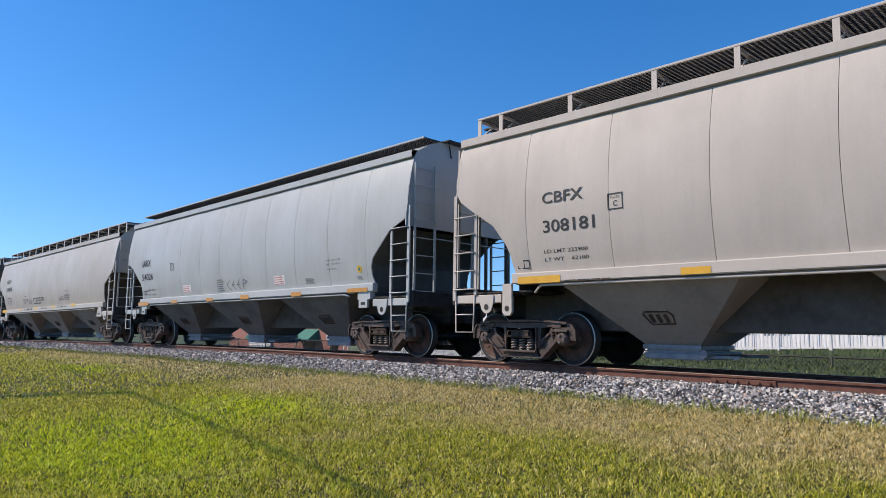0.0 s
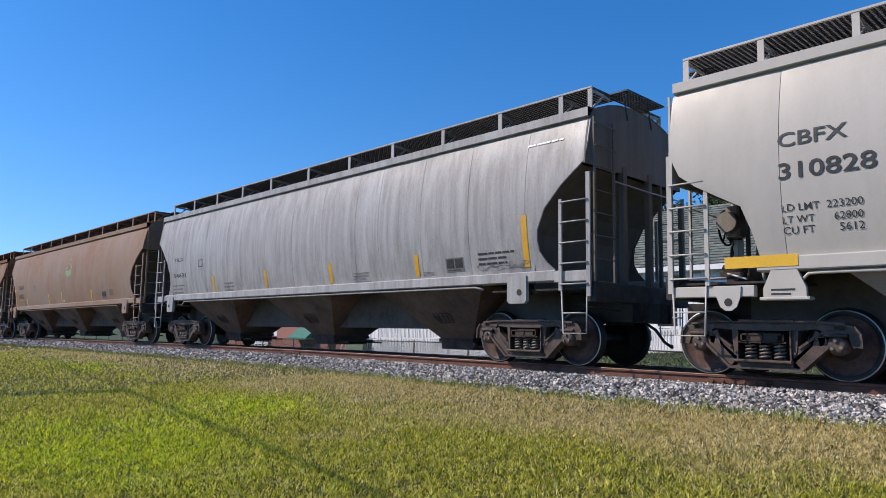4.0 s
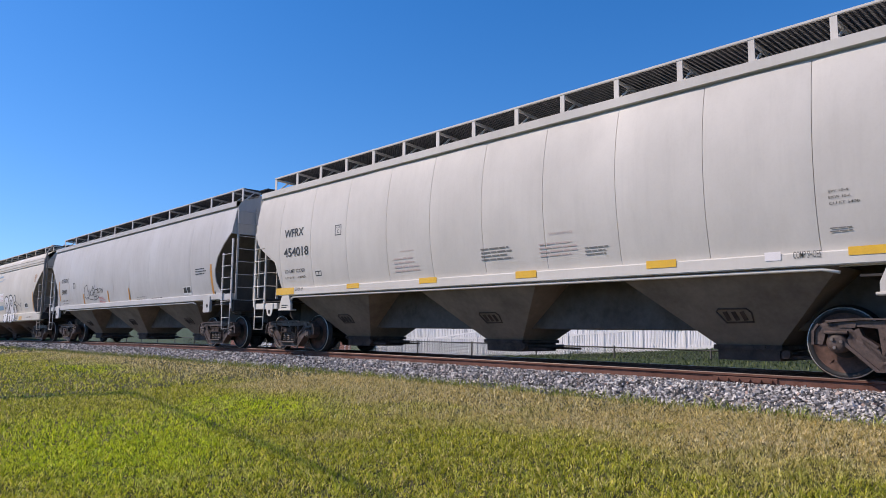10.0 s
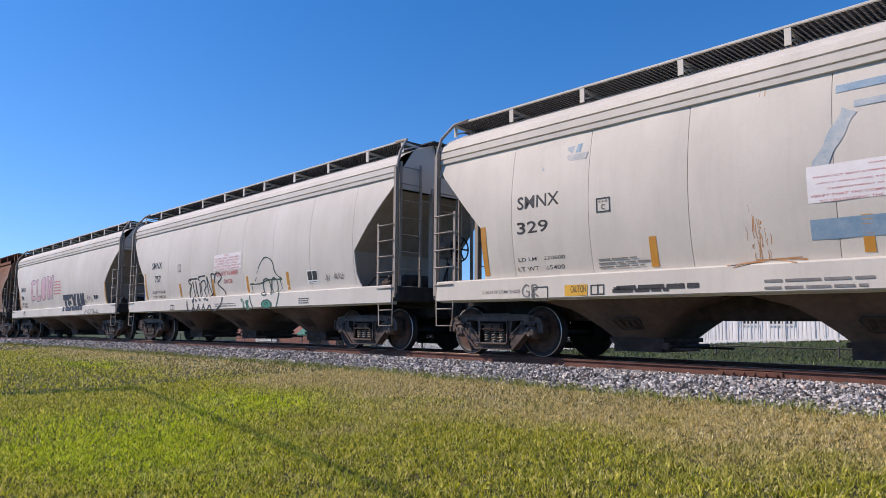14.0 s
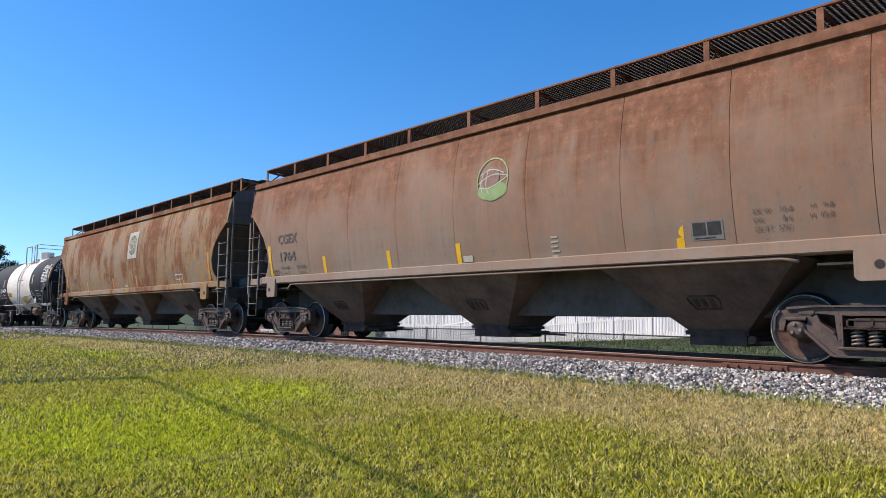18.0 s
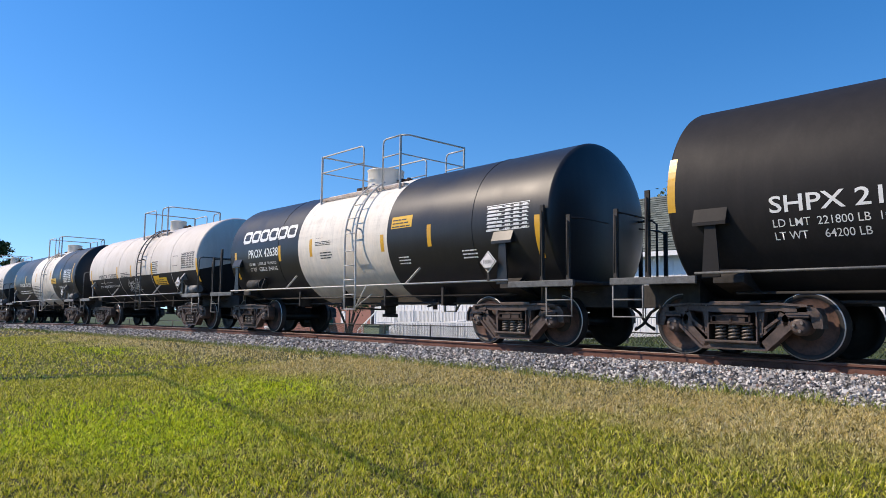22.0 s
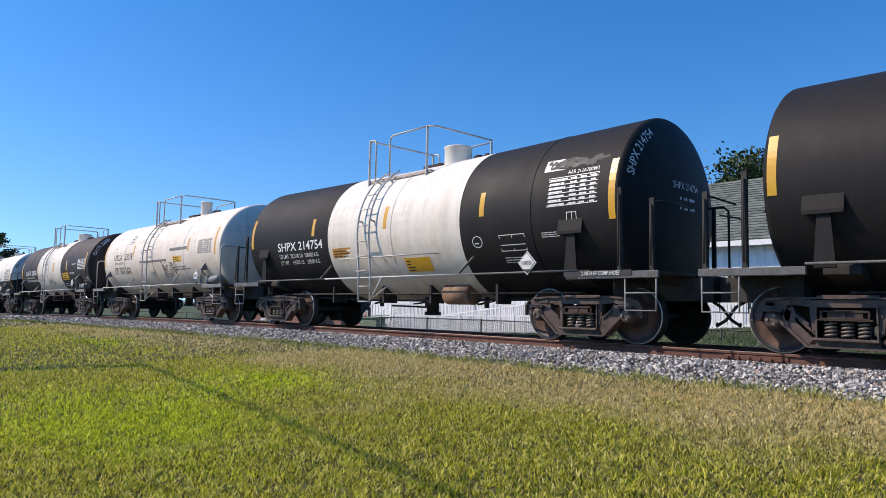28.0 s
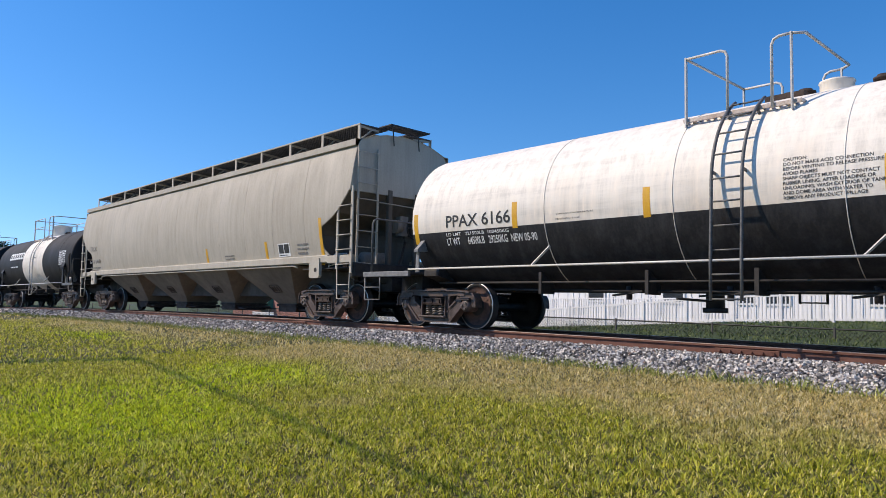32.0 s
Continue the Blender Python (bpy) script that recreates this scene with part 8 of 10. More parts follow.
TALL_LETTERS = [[(0.02, 0.05), (0.0, 0.85), (0.06, 0.95), (0.20, 0.90), (0.20, 0.74), (0.09, 0.74), (0.09, 0.24), (0.20, 0.26), (0.20, 0.08)], [(0.27, 0.0), (0.24, 0.92), (0.33, 0.95), (0.34, 0.22), (0.46, 0.24), (0.46, 0.03)], [(0.50, 0.12), (0.50, 0.85), (0.58, 1.0), (0.70, 0.92), (0.72, 0.25), (0.66, 0.05), (0.56, 0.03)], [(0.78, 0.05), (0.74, 1.0), (0.82, 1.0), (0.85, 0.5), (0.88, 0.95), (0.93, 0.95), (0.93, 0.5), (0.96, 1.0), (1.04, 0.98), (0.99, 0.05), (0.92, 0.05), (0.89, 0.4), (0.86, 0.05)]]
SQUAT_LETTERS = [[(0.0, 0.72), (0.0, 1.0), (0.20, 1.0), (0.20, 0.72), (0.14, 0.72), (0.14, 0.0), (0.06, 0.0), (0.06, 0.72)], [(0.22, 0.0), (0.21, 1.0), (0.38, 1.0), (0.38, 0.8), (0.29, 0.78), (0.29, 0.6), (0.37, 0.6), (0.37, 0.42), (0.29, 0.42), (0.29, 0.2), (0.39, 0.2), (0.39, 0.0)], [(0.40, 0.0), (0.48, 0.5), (0.40, 1.0), (0.49, 1.0), (0.52, 0.72), (0.55, 1.0), (0.63, 1.0), (0.57, 0.5), (0.64, 0.0), (0.55, 0.0), (0.52, 0.3), (0.49, 0.0)], [(0.65, 0.0), (0.69, 1.0), (0.77, 1.0), (0.82, 0.0), (0.75, 0.0), (0.73, 0.3), (0.71, 0.0)], [(0.83, 0.0), (0.83, 1.0), (0.89, 1.0), (0.94, 0.5), (0.94, 1.0), (1.0, 1.0), (1.0, 0.0), (0.95, 0.0), (0.89, 0.45), (0.89, 0.0)]]


def sprayed_word(letters, x, z, w, h, surf, car, fill, line, width=0.045):
    """Solid sprayed letters with dark edges."""
    for ring in letters:
        scan_fill(ring, x, z, w, h, surf, fill, car)
        poly_strokes([ring + ring[:1]], width, x, z, w, h, surf, line, car, "spray_outline")


def block_word(x, z, w, h, surf, car):
    """An owner's mark drawn as six plain rounded blocks."""
    for i in range(6):
        a = x + w * (i / 6 + 0.012)
        ring = [(0.12, 0.05), (0.05, 0.5), (0.12, 0.95), (0.88, 0.95), (0.95, 0.5), (0.88, 0.05)]
        ribbons([ring], h * 0.30, a + w * 0.012, z + h * 0.1, w / 6 * 0.84, h * 0.8, surf, M_CHALK, car, "owner_mark", 0.008, closed=True)


def rim_words(body, x, a0, a1, r0, h, mat, car, R, zc):
    """Words that follow the rim of a tank's leading head."""
    cu = bpy.data.curves.new("words", "FONT")
    cu.body, cu.resolution_u = body, 2
    ob = new("words", cu)
    me = bpy.data.meshes.new_from_object(ob)
    bpy.data.objects.remove(ob)
    co = np.array([v.co[:] for v in me.vertices])
    lo, hi = co.min(0), co.max(0)
    shape = [(0.0, 0.187), (0.24, 0.182), (0.46, 0.165), (0.66, 0.135), (0.83, 0.095), (0.93, 0.06), (0.97, 0.038), (0.99, 0.02), (1.0, 0.0)]
    for v in me.vertices:
        a = radians(a0 + (a1 - a0) * (v.co.x - lo[0]) / (hi[0] - lo[0]))
        r = r0 + (v.co.y - lo[1]) / (hi[1] - lo[1]) * h
        v.co = (x + interp(shape, r / R) * R + 0.012, r * math.cos(a), zc + r * math.sin(a))
    me.materials.append(mat)
    part("head_lettering", me, None, car)


def shpx(car, surf, number, readable, rim, R, zc, loads=()):
    """White stencils, reflectors and placards of one family of tank cars."""
    lettering(number, -4.36, 1.91, 2.12, 0.22, surf, M_CHALK, car)
    if loads:
        for k, words in enumerate(loads):
            lettering(words, -4.34, 1.73 - 0.16 * k, 1.85, 0.10, surf, M_CHALK, car)
    else:
        bars(-4.34, 1.57, 1.85, 0.24, 2, surf, M_CHALK, car, 2, words=8)
    for x, z, h in ((-5.8, 2.05, 0.80), (-2.72, 2.22, 0.43), (0.12, 2.20, 0.49), (3.02, 2.22, 0.45), (5.82, 1.95, 0.97)):
        patch(x, z, 0.12, h, surf, M_YELLOW, car, "reflector")
    patch(-1.85, 1.65, 0.75, 0.22, surf, M_ORANGE, car)
    bars(-1.80, 1.67, 0.65, 0.18, 3, surf, M_INK, car, 5)
    patch(0.70, 1.27, 0.80, 0.28, surf, M_YELLOW, car)
    bars(0.74, 1.29, 0.72, 0.24, 4, surf, M_INK, car, 9)
    if readable:
        lettering("PHOSPHORIC ACID", 4.50, 2.90, 1.16, 0.15, surf, M_CHALK, car, 0.22, 0.010)
        outline(4.44, 2.865, 1.33, 0.22, surf, M_CHALK, car, 0.012)
    else:
        patch(4.45, 2.87, 1.33, 0.21, surf, M_LABEL, car, "stencil_ground")
        scrawl(4.50, 2.89, 1.1, 0.17, surf, car, M_INK, 3, 16, 0.05)
    lettering("AAR 211A100W1", 4.98, 2.77, 0.62, 0.07, surf, M_CHALK, car)
    table(4.61, 2.24, 1.01, 0.50, surf, car, M_CHALK)
    outline(3.47, 1.56, 0.60, 0.29, surf, M_CHALK, car, 0.014, cross=(0.5, -0.35))
    ring = [(0.5 + 0.5 * math.cos(radians(a)), 0.5 + 0.5 * math.sin(radians(a))) for a in range(0, 360, 30)]
    ribbons([ring], 0.018, 2.80, 1.66, 0.24, 0.20, surf, M_CHALK, car, "round_stencil", closed=True)
    bars(2.86, 1.72, 0.12, 0.07, 1, surf, M_CHALK, car, 7)
    outline(5.01, 1.95, 0.20, 0.18, surf, M_CHALK, car, 0.012, cross=(0.5,))
    bars(4.45, 1.75, 0.5, 0.10, 3, surf, M_CHALK, car, 4)
    bars(3.5, 1.36, 0.6, 0.12, 3, surf, M_CHALK, car, 6)
    placard(4.05, 1.11, 0.40, 0.41, surf, car)
    patch(5.0, 1.06, 1.25, 0.09, lambda z, x=0.0: -1.563, M_INK, car, "sill_stencil", nz=1)
    lettering("2 INCH HF COMP SHOES", 5.35, 1.075, 0.70, 0.065, lambda z, x=0.0: -1.57, M_CHALK, car)
    zc += 0.07
    rim_words(number, rim, 163, 120, R * 0.85, 0.14, M_CHALK, car, R, zc)
    end_words(number, rim, -0.30, zc + 0.30, 0.85, 0.12, M_CHALK, car, R, zc)
    for k in range(2):
        end_words("- -- ---", rim, -0.1, zc + 0.12 - 0.16 * k, 0.5, 0.05, M_CHALK, car, R, zc)


# ---- marks on the cars ----
car, surf = c1
lettering("CBFX", -6.19, 2.681, 0.82, 0.190, surf, M_INK, car)
lettering("308181", -6.19, 2.199, 1.02, 0.206, surf, M_INK, car)
lettering("LD LMT 223900", -6.21, 1.864, 0.87, 0.059, surf, M_INK, car)
lettering("LT WT    62100", -6.21, 1.733, 0.87, 0.058, surf, M_INK, car)
plate_c(-4.92, 2.438, 0.27, 0.252, surf, car)
patch(-6.78, 1.376, 0.90, 0.121, (lambda z, x=0.0: -1.517), M_YELLOW, car, "reflector")
patch(-3.78, 1.395, 0.44, 0.102, (lambda z, x=0.0: -1.517), M_YELLOW, car, "reflector")
bars(-5.79, 1.392, 1.07, 0.040, 1, (lambda z, x=0.0: -1.517), M_INK, car, off=0.008)
outline(-6.82, 1.636, 0.27, 0.147, surf, M_INK, car, cross=(0.5,))
car, surf = c2
lettering("IARX", -6.21, 2.657, 0.73, 0.230, surf, M_INK, car)
lettering("54026", -6.24, 2.192, 0.95, 0.222, surf, M_INK, car)
lettering("LD LMT 225800", -5.96, 1.828, 0.81, 0.047, surf, M_INK, car)
lettering("LT WT    60200", -5.99, 1.671, 0.82, 0.053, surf, M_INK, car)
outline(-6.23, 1.703, 0.25, 0.142, surf, M_INK, car, cross=(0.5,))
bars(-6.25, 1.591, 1.35, 0.037, 1, surf, M_INK_OLD, car, off=0.008)
plate_c(-3.87, 2.421, 0.25, 0.239, surf, car)
patch(-2.99, 1.673, 0.56, 0.229, surf, M_LABEL, car)
bars(-2.97, 1.684, 0.52, 0.208, 4, surf, M_REDINK, car, off=0.008)
patch(2.50, 1.681, 0.51, 0.238, surf, M_LABEL, car)
bars(2.52, 1.697, 0.47, 0.216, 4, surf, M_REDINK, car, off=0.008)
bars(3.96, 1.669, 0.45, 0.137, 4, surf, M_INK_OLD, car, off=0.008)
lettering("EXW 10-8  H  4-8", 4.90, 2.141, 0.57, 0.033, surf, M_INK, car)
lettering("EW     8-4  H 15-1", 4.90, 2.045, 0.56, 0.036, surf, M_INK, car)
lettering("CU FT 5431", 4.90, 1.935, 0.37, 0.038, surf, M_INK, car)
patch(6.04, 1.807, 0.18, 0.167, surf, M_YELLOW_B, car, "emblem", round_=True)
patch(6.08, 1.843, 0.10, 0.089, surf, M_SPRINGGREEN, car, "emblem", round_=True)
bars(6.03, 1.675, 0.21, 0.082, 2, surf, M_INK_OLD, car, off=0.008)
bars(-0.66, 1.638, 0.44, 0.371, 6, surf, M_INK_OLD, car, off=0.008)
poly_strokes(CEEP, 0.022, -0.08, 1.640, 1.19, 0.292, surf, M_INK, car)
patch(-6.57, 1.334, 0.89, 0.125, (lambda z, x=0.0: -1.517), M_ORANGE, car, "reflector")
patch(-3.81, 1.359, 0.47, 0.095, (lambda z, x=0.0: -1.517), M_ORANGE, car, "reflector")
patch(-1.31, 1.358, 0.44, 0.103, (lambda z, x=0.0: -1.517), M_ORANGE, car, "reflector")
patch(0.79, 1.364, 0.46, 0.116, (lambda z, x=0.0: -1.517), M_ORANGE, car, "reflector")
patch(3.38, 1.364, 0.45, 0.108, (lambda z, x=0.0: -1.517), M_ORANGE, car, "reflector")
patch(5.71, 1.384, 0.74, 0.089, (lambda z, x=0.0: -1.517), M_ORANGE, car, "reflector")
car, surf = c3
lettering("CBFX", -6.71, 2.938, 0.81, 0.188, surf, M_INK, car)
lettering("310828", -6.71, 2.520, 1.10, 0.213, surf, M_INK, car)
lettering("LD LMT  223200", -6.70, 2.117, 0.92, 0.091, surf, M_INK, car)
lettering("LT WT      62800", -6.70, 1.969, 0.91, 0.089, surf, M_INK, car)
lettering("CU FT       5612", -6.70, 1.834, 0.91, 0.093, surf, M_INK, car)
poly_strokes(CEEP_B, 0.055, -1.90, 1.756, 1.66, 0.279, surf, M_INK, car)
lettering("WARNING", -3.44, 2.142, 0.49, 0.033, surf, M_INK, car)
bars(-3.61, 1.832, 0.87, 0.226, 4, surf, M_INK_OLD, car, off=0.008)
bars(-2.67, 1.779, 0.62, 0.199, 4, surf, M_INK_OLD, car, off=0.008)
lettering("WARNING", 2.82, 2.156, 0.48, 0.054, surf, M_INK, car)
lettering("DO NOT APPLY VIBRATOR", 2.69, 2.021, 0.66, 0.046, surf, M_INK, car)
lettering("TO ANY PART OF THE CAR BODY", 2.69, 1.940, 0.84, 0.076, surf, M_INK, car)
lettering("EXCEPT VIBRATOR BRACKETS", 2.69, 1.873, 0.79, 0.047, surf, M_INK, car)
lettering("USE ON LOADED CAR ONLY", 2.69, 1.800, 0.69, 0.046, surf, M_INK, car)
lettering("CLOSE HOPPER SLIDES", 1.98, 1.935, 0.61, 0.049, surf, M_INK, car)
lettering("AND ROOF HATCHES", 1.97, 1.873, 0.48, 0.044, surf, M_INK, car)
lettering("BEFORE CAR IS MOVED", 1.97, 1.802, 0.61, 0.048, surf, M_INK, car)
lettering("DO NOT HAMMER ON CAR", 1.83, 1.491, 1.33, 0.095, (lambda z, x=0.0: -1.517), M_INK, car)
lettering("DO NOT HAMMER ON CAR", -3.30, 1.472, 1.29, 0.114, (lambda z, x=0.0: -1.517), M_INK, car)
lettering("VENT CAR WHEN UNLOADING", -0.59, 1.480, 1.02, 0.077, (lambda z, x=0.0: -1.517), M_INK, car)
patch(-7.47, 1.436, 0.93, 0.151, (lambda z, x=0.0: -1.517), M_YELLOW_B, car, "reflector")
patch(-4.28, 1.488, 0.40, 0.098, (lambda z, x=0.0: -1.517), M_YELLOW_B, car, "reflector")
patch(-1.66, 1.479, 0.44, 0.108, (lambda z, x=0.0: -1.517), M_YELLOW_B, car, "reflector")
patch(1.03, 1.491, 0.46, 0.107, (lambda z, x=0.0: -1.517), M_YELLOW_B, car, "reflector")
patch(3.72, 1.493, 0.46, 0.123, (lambda z, x=0.0: -1.517), M_YELLOW_B, car, "reflector")
car, surf = c4
lettering("TILX", -6.91, 2.590, 0.69, 0.111, surf, M_INK, car)
lettering("54631", -6.95, 2.090, 0.86, 0.135, surf, M_INK, car)
bars(-7.09, 1.613, 0.98, 0.317, 3, surf, M_INK_OLD, car, off=0.008)
outline(-5.18, 2.346, 0.27, 0.220, surf, M_INK, car, cross=())
patch(-4.32, 1.599, 0.12, 0.455, surf, M_YELLOW, car, "reflector")
patch(-1.36, 1.623, 0.12, 0.433, surf, M_YELLOW, car, "reflector")
patch(1.56, 1.597, 0.12, 0.460, surf, M_YELLOW, car, "reflector")
patch(4.53, 1.619, 0.12, 0.429, surf, M_YELLOW, car, "reflector")
patch(7.33, 1.651, 0.12, 0.876, surf, M_YELLOW, car, "reflector")
consolidated(5.41, 1.662, 0.49, 0.257, surf, car, False)
bars(6.27, 1.742, 0.88, 0.271, 3, surf, M_INK, car, off=0.008)
bars(7.42, 3.724, 0.90, 0.086, 1, surf, M_CHALK, car, off=0.008)
scrawl(6.27, 1.620, 1.09, 0.157, surf, car, M_INK_OLD, 4, 7, 0.012)
bars(2.48, 1.520, 0.58, 0.304, 5, surf, M_INK_OLD, car, off=0.008)
bars(-3.63, 1.588, 0.59, 0.292, 3, surf, M_INK_OLD, car, off=0.008)
bars(4.74, 1.628, 0.43, 0.089, 2, surf, M_INK_OLD, car, off=0.008)
car, surf = c5
lettering("CGEX", -6.63, 2.395, 0.91, 0.177, surf, M_INK_BROWN, car)
lettering("1682", -6.61, 1.937, 0.79, 0.227, surf, M_INK_BROWN, car)
lettering("LD LMT   223700", -6.58, 1.752, 1.14, 0.051, surf, M_INK_BROWN, car)
lettering("LT WT      63300", -6.58, 1.601, 1.12, 0.058, surf, M_INK_BROWN, car)
plate_c(-4.02, 2.250, 0.26, 0.215, surf, car, M_INK_BROWN)
patch(-7.21, 1.570, 0.12, 0.859, surf, M_YELLOW, car, "reflector")
patch(-5.30, 1.542, 0.12, 0.465, surf, M_YELLOW, car, "reflector")
patch(-1.88, 1.573, 0.12, 0.455, surf, M_YELLOW, car, "reflector")
patch(-0.09, 1.611, 0.12, 0.454, surf, M_YELLOW, car, "reflector")
bars(-1.03, 1.812, 0.37, 0.079, 4, surf, M_REDINK, car, off=0.008)
patch(0.08, 1.616, 0.25, 0.089, surf, M_PALEPAINT, car)
emblem(0.50, 2.656, 0.83, 0.800, surf, car)
patch(3.59, 1.557, 0.12, 0.457, surf, M_YELLOW, car, "reflector")
consolidated(4.80, 1.647, 0.44, 0.268, surf, car, False)
bars(5.58, 1.743, 0.38, 0.250, 3, surf, M_INK_BROWN, car, off=0.008)
outline(-1.95, 1.373, 0.23, 0.125, surf, M_INK, car, cross=())
car, surf = c6
lettering("CGOX", -6.71, 2.467, 0.89, 0.192, surf, M_INK, car)
lettering("5092", -6.74, 1.992, 0.82, 0.195, surf, M_INK, car)
lettering("LD LMT  222500", -6.84, 1.718, 0.96, 0.046, surf, M_INK, car)
lettering("LT WT      63200", -6.74, 1.567, 0.84, 0.056, surf, M_INK, car)
patch(-4.53, 2.199, 0.27, 0.230, surf, M_BADGE, car)
outline(-4.53, 2.199, 0.27, 0.230, surf, M_INK, car, cross=())
patch(-7.35, 1.709, 0.55, 0.259, surf, M_YELLOW, car, "reflector")
cloud_word(-5.77, 1.341, 2.20, 0.735, surf, car, M_CHALK, M_INKBLUE)
scrawl(-3.45, 1.559, 1.22, 0.429, surf, car, M_INKBLUE, 5, 4, 0.03)
scrawl(-2.21, 1.408, 0.86, 0.527, surf, car, M_INKBLUE, 8, 4, 0.032)
bars(-1.71, 1.583, 0.43, 0.214, 5, surf, M_REDINK, car, off=0.008)
emblem(1.38, 2.690, 0.82, 0.749, surf, car)
cloud_word(1.31, 1.528, 2.08, 0.601, surf, car, M_BLUEPAINT, M_INKBLUE, 3)
scrawl(3.15, 1.605, 0.65, 0.422, surf, car, M_INK, 9, 5, 0.02)
patch(-1.13, 1.551, 0.48, 0.089, surf, M_YELLOW, car, "reflector")
patch(-0.65, 1.568, 0.33, 0.117, surf, M_LABEL, car)
patch(0.86, 1.537, 0.53, 0.107, surf, M_YELLOW, car, "reflector")
patch(3.71, 1.555, 0.45, 0.106, surf, M_YELLOW, car, "reflector")
patch(6.99, 1.563, 0.50, 0.203, surf, M_YELLOW, car, "reflector")
consolidated(5.29, 1.638, 0.51, 0.277, surf, car, True)
lettering("EXW  10-8", 6.18, 1.940, 0.40, 0.034, surf, M_INK, car)
lettering("EW     8-6", 6.17, 1.835, 0.40, 0.036, surf, M_INK, car)
lettering("CU FT 5461", 6.13, 1.724, 0.47, 0.050, surf, M_INK, car)
lettering("H  9-8", 6.87, 1.933, 0.22, 0.037, surf, M_INK, car)
lettering("H 15-0", 6.87, 1.833, 0.23, 0.043, surf, M_INK, car)
scrawl(5.98, 1.578, 0.51, 0.127, surf, car, M_INK, 11, 7, 0.012)
car, surf = c7
lettering("WFRX", -6.45, 2.832, 0.88, 0.203, surf, M_INK, car)
lettering("454018", -6.47, 2.342, 1.12, 0.222, surf, M_INK, car)
lettering("LD LMT 222300", -6.47, 1.945, 0.90, 0.082, surf, M_INK, car)
lettering("LT WT    63700", -6.48, 1.801, 0.91, 0.050, surf, M_INK, car)
plate_c(-4.22, 2.695, 0.24, 0.237, surf, car)
outline(-5.11, 1.811, 0.25, 0.119, surf, M_INK, car, cross=(0.5,))
lettering("2 INCH HF", -5.98, 1.490, 0.35, 0.077, (lambda z, x=0.0: -1.517), M_INK, car)
lettering("WARNING", -1.97, 2.140, 0.47, 0.029, surf, M_REDFAINT, car)
bars(-2.15, 1.745, 0.85, 0.333, 4, surf, M_REDFAINT, car, off=0.008)
lettering("WARNING", 1.89, 2.135, 0.48, 0.043, surf, M_REDFAINT, car)
bars(1.67, 1.796, 0.86, 0.253, 4, surf, M_REDFAINT, car, off=0.008)
bars(2.58, 1.762, 0.48, 0.155, 3, surf, M_INK_OLD, car, off=0.008)
bars(0.33, 1.817, 0.76, 0.254, 4, surf, M_INK_OLD, car, off=0.008)
lettering("EW 10-4", 6.15, 2.261, 0.22, 0.029, surf, M_INK, car)
lettering("EXW 10-6", 6.15, 2.186, 0.24, 0.032, surf, M_INK, car)
lettering("CU FT 5400", 6.15, 2.111, 0.33, 0.034, surf, M_INK, car)
bars(6.13, 1.787, 0.30, 0.078, 2, surf, M_INK_OLD, car, off=0.008)
lettering("COMP SHOES", 5.70, 1.490, 0.32, 0.090, (lambda z, x=0.0: -1.517), M_INK, car)
patch(5.35, 1.483, 0.20, 0.110, (lambda z, x=0.0: -1.517), M_LABEL, car)
patch(-6.89, 1.408, 0.85, 0.169, (lambda z, x=0.0: -1.517), M_YELLOW_B, car, "reflector")
patch(-3.82, 1.465, 0.46, 0.107, (lambda z, x=0.0: -1.517), M_YELLOW_B, car, "reflector")
patch(-1.36, 1.475, 0.51, 0.110, (lambda z, x=0.0: -1.517), M_YELLOW_B, car, "reflector")
patch(1.15, 1.458, 0.46, 0.121, (lambda z, x=0.0: -1.517), M_YELLOW_B, car, "reflector")
patch(3.66, 1.483, 0.47, 0.111, (lambda z, x=0.0: -1.517), M_YELLOW_B, car, "reflector")
patch(6.32, 1.490, 0.40, 0.103, (lambda z, x=0.0: -1.517), M_YELLOW_B, car, "reflector")
car, surf = c8
lettering("CGOX", -6.68, 2.547, 0.89, 0.177, surf, M_INK, car)
lettering("5093", -6.71, 2.051, 0.69, 0.212, surf, M_INK, car)
lettering("LD LMT 222800", -6.76, 1.761, 0.78, 0.052, surf, M_INK, car)
lettering("LT WT    63200", -6.77, 1.635, 0.77, 0.056, surf, M_INK, car)
plate_c(-5.15, 2.263, 0.26, 0.224, surf, car)
patch(-7.11, 1.784, 0.12, 0.863, surf, M_ORANGE, car, "reflector")
patch(-3.99, 1.558, 0.12, 0.424, surf, M_ORANGE, car, "reflector")
patch(-1.17, 1.556, 0.12, 0.452, surf, M_ORANGE, car, "reflector")
patch(0.95, 1.554, 0.12, 0.453, surf, M_ORANGE, car, "reflector")
poly_strokes([[(0, 0), (0, 1), (0.22, 0.8), (0, 0.55), (0.25, 0.25), (0, 0)], [(0.36, 0.2), (0.36, 0.85), (0.62, 0.85), (0.62, 0.2), (0.36, 0.2)], [(0.74, 0), (0.74, 0.9), (0.98, 0.1), (0.98, 0.95)]], 0.025, -2.25, 1.949, 0.61, 0.215, surf, M_INK, car)
bars(-2.15, 1.561, 0.76, 0.272, 5, surf, M_REDINK, car, off=0.008)
lettering("CLOSE HOPPER SLIDES AND ROOF", 1.65, 1.650, 0.90, 0.030, surf, M_INK, car)
lettering("HATCHES BEFORE CAR IS MOVED", 1.65, 1.573, 0.87, 0.030, surf, M_INK, car)
bars(2.95, 1.577, 0.91, 0.043, 1, surf, M_INK, car, off=0.008)
consolidated(5.51, 1.601, 0.55, 0.257, surf, car, True)
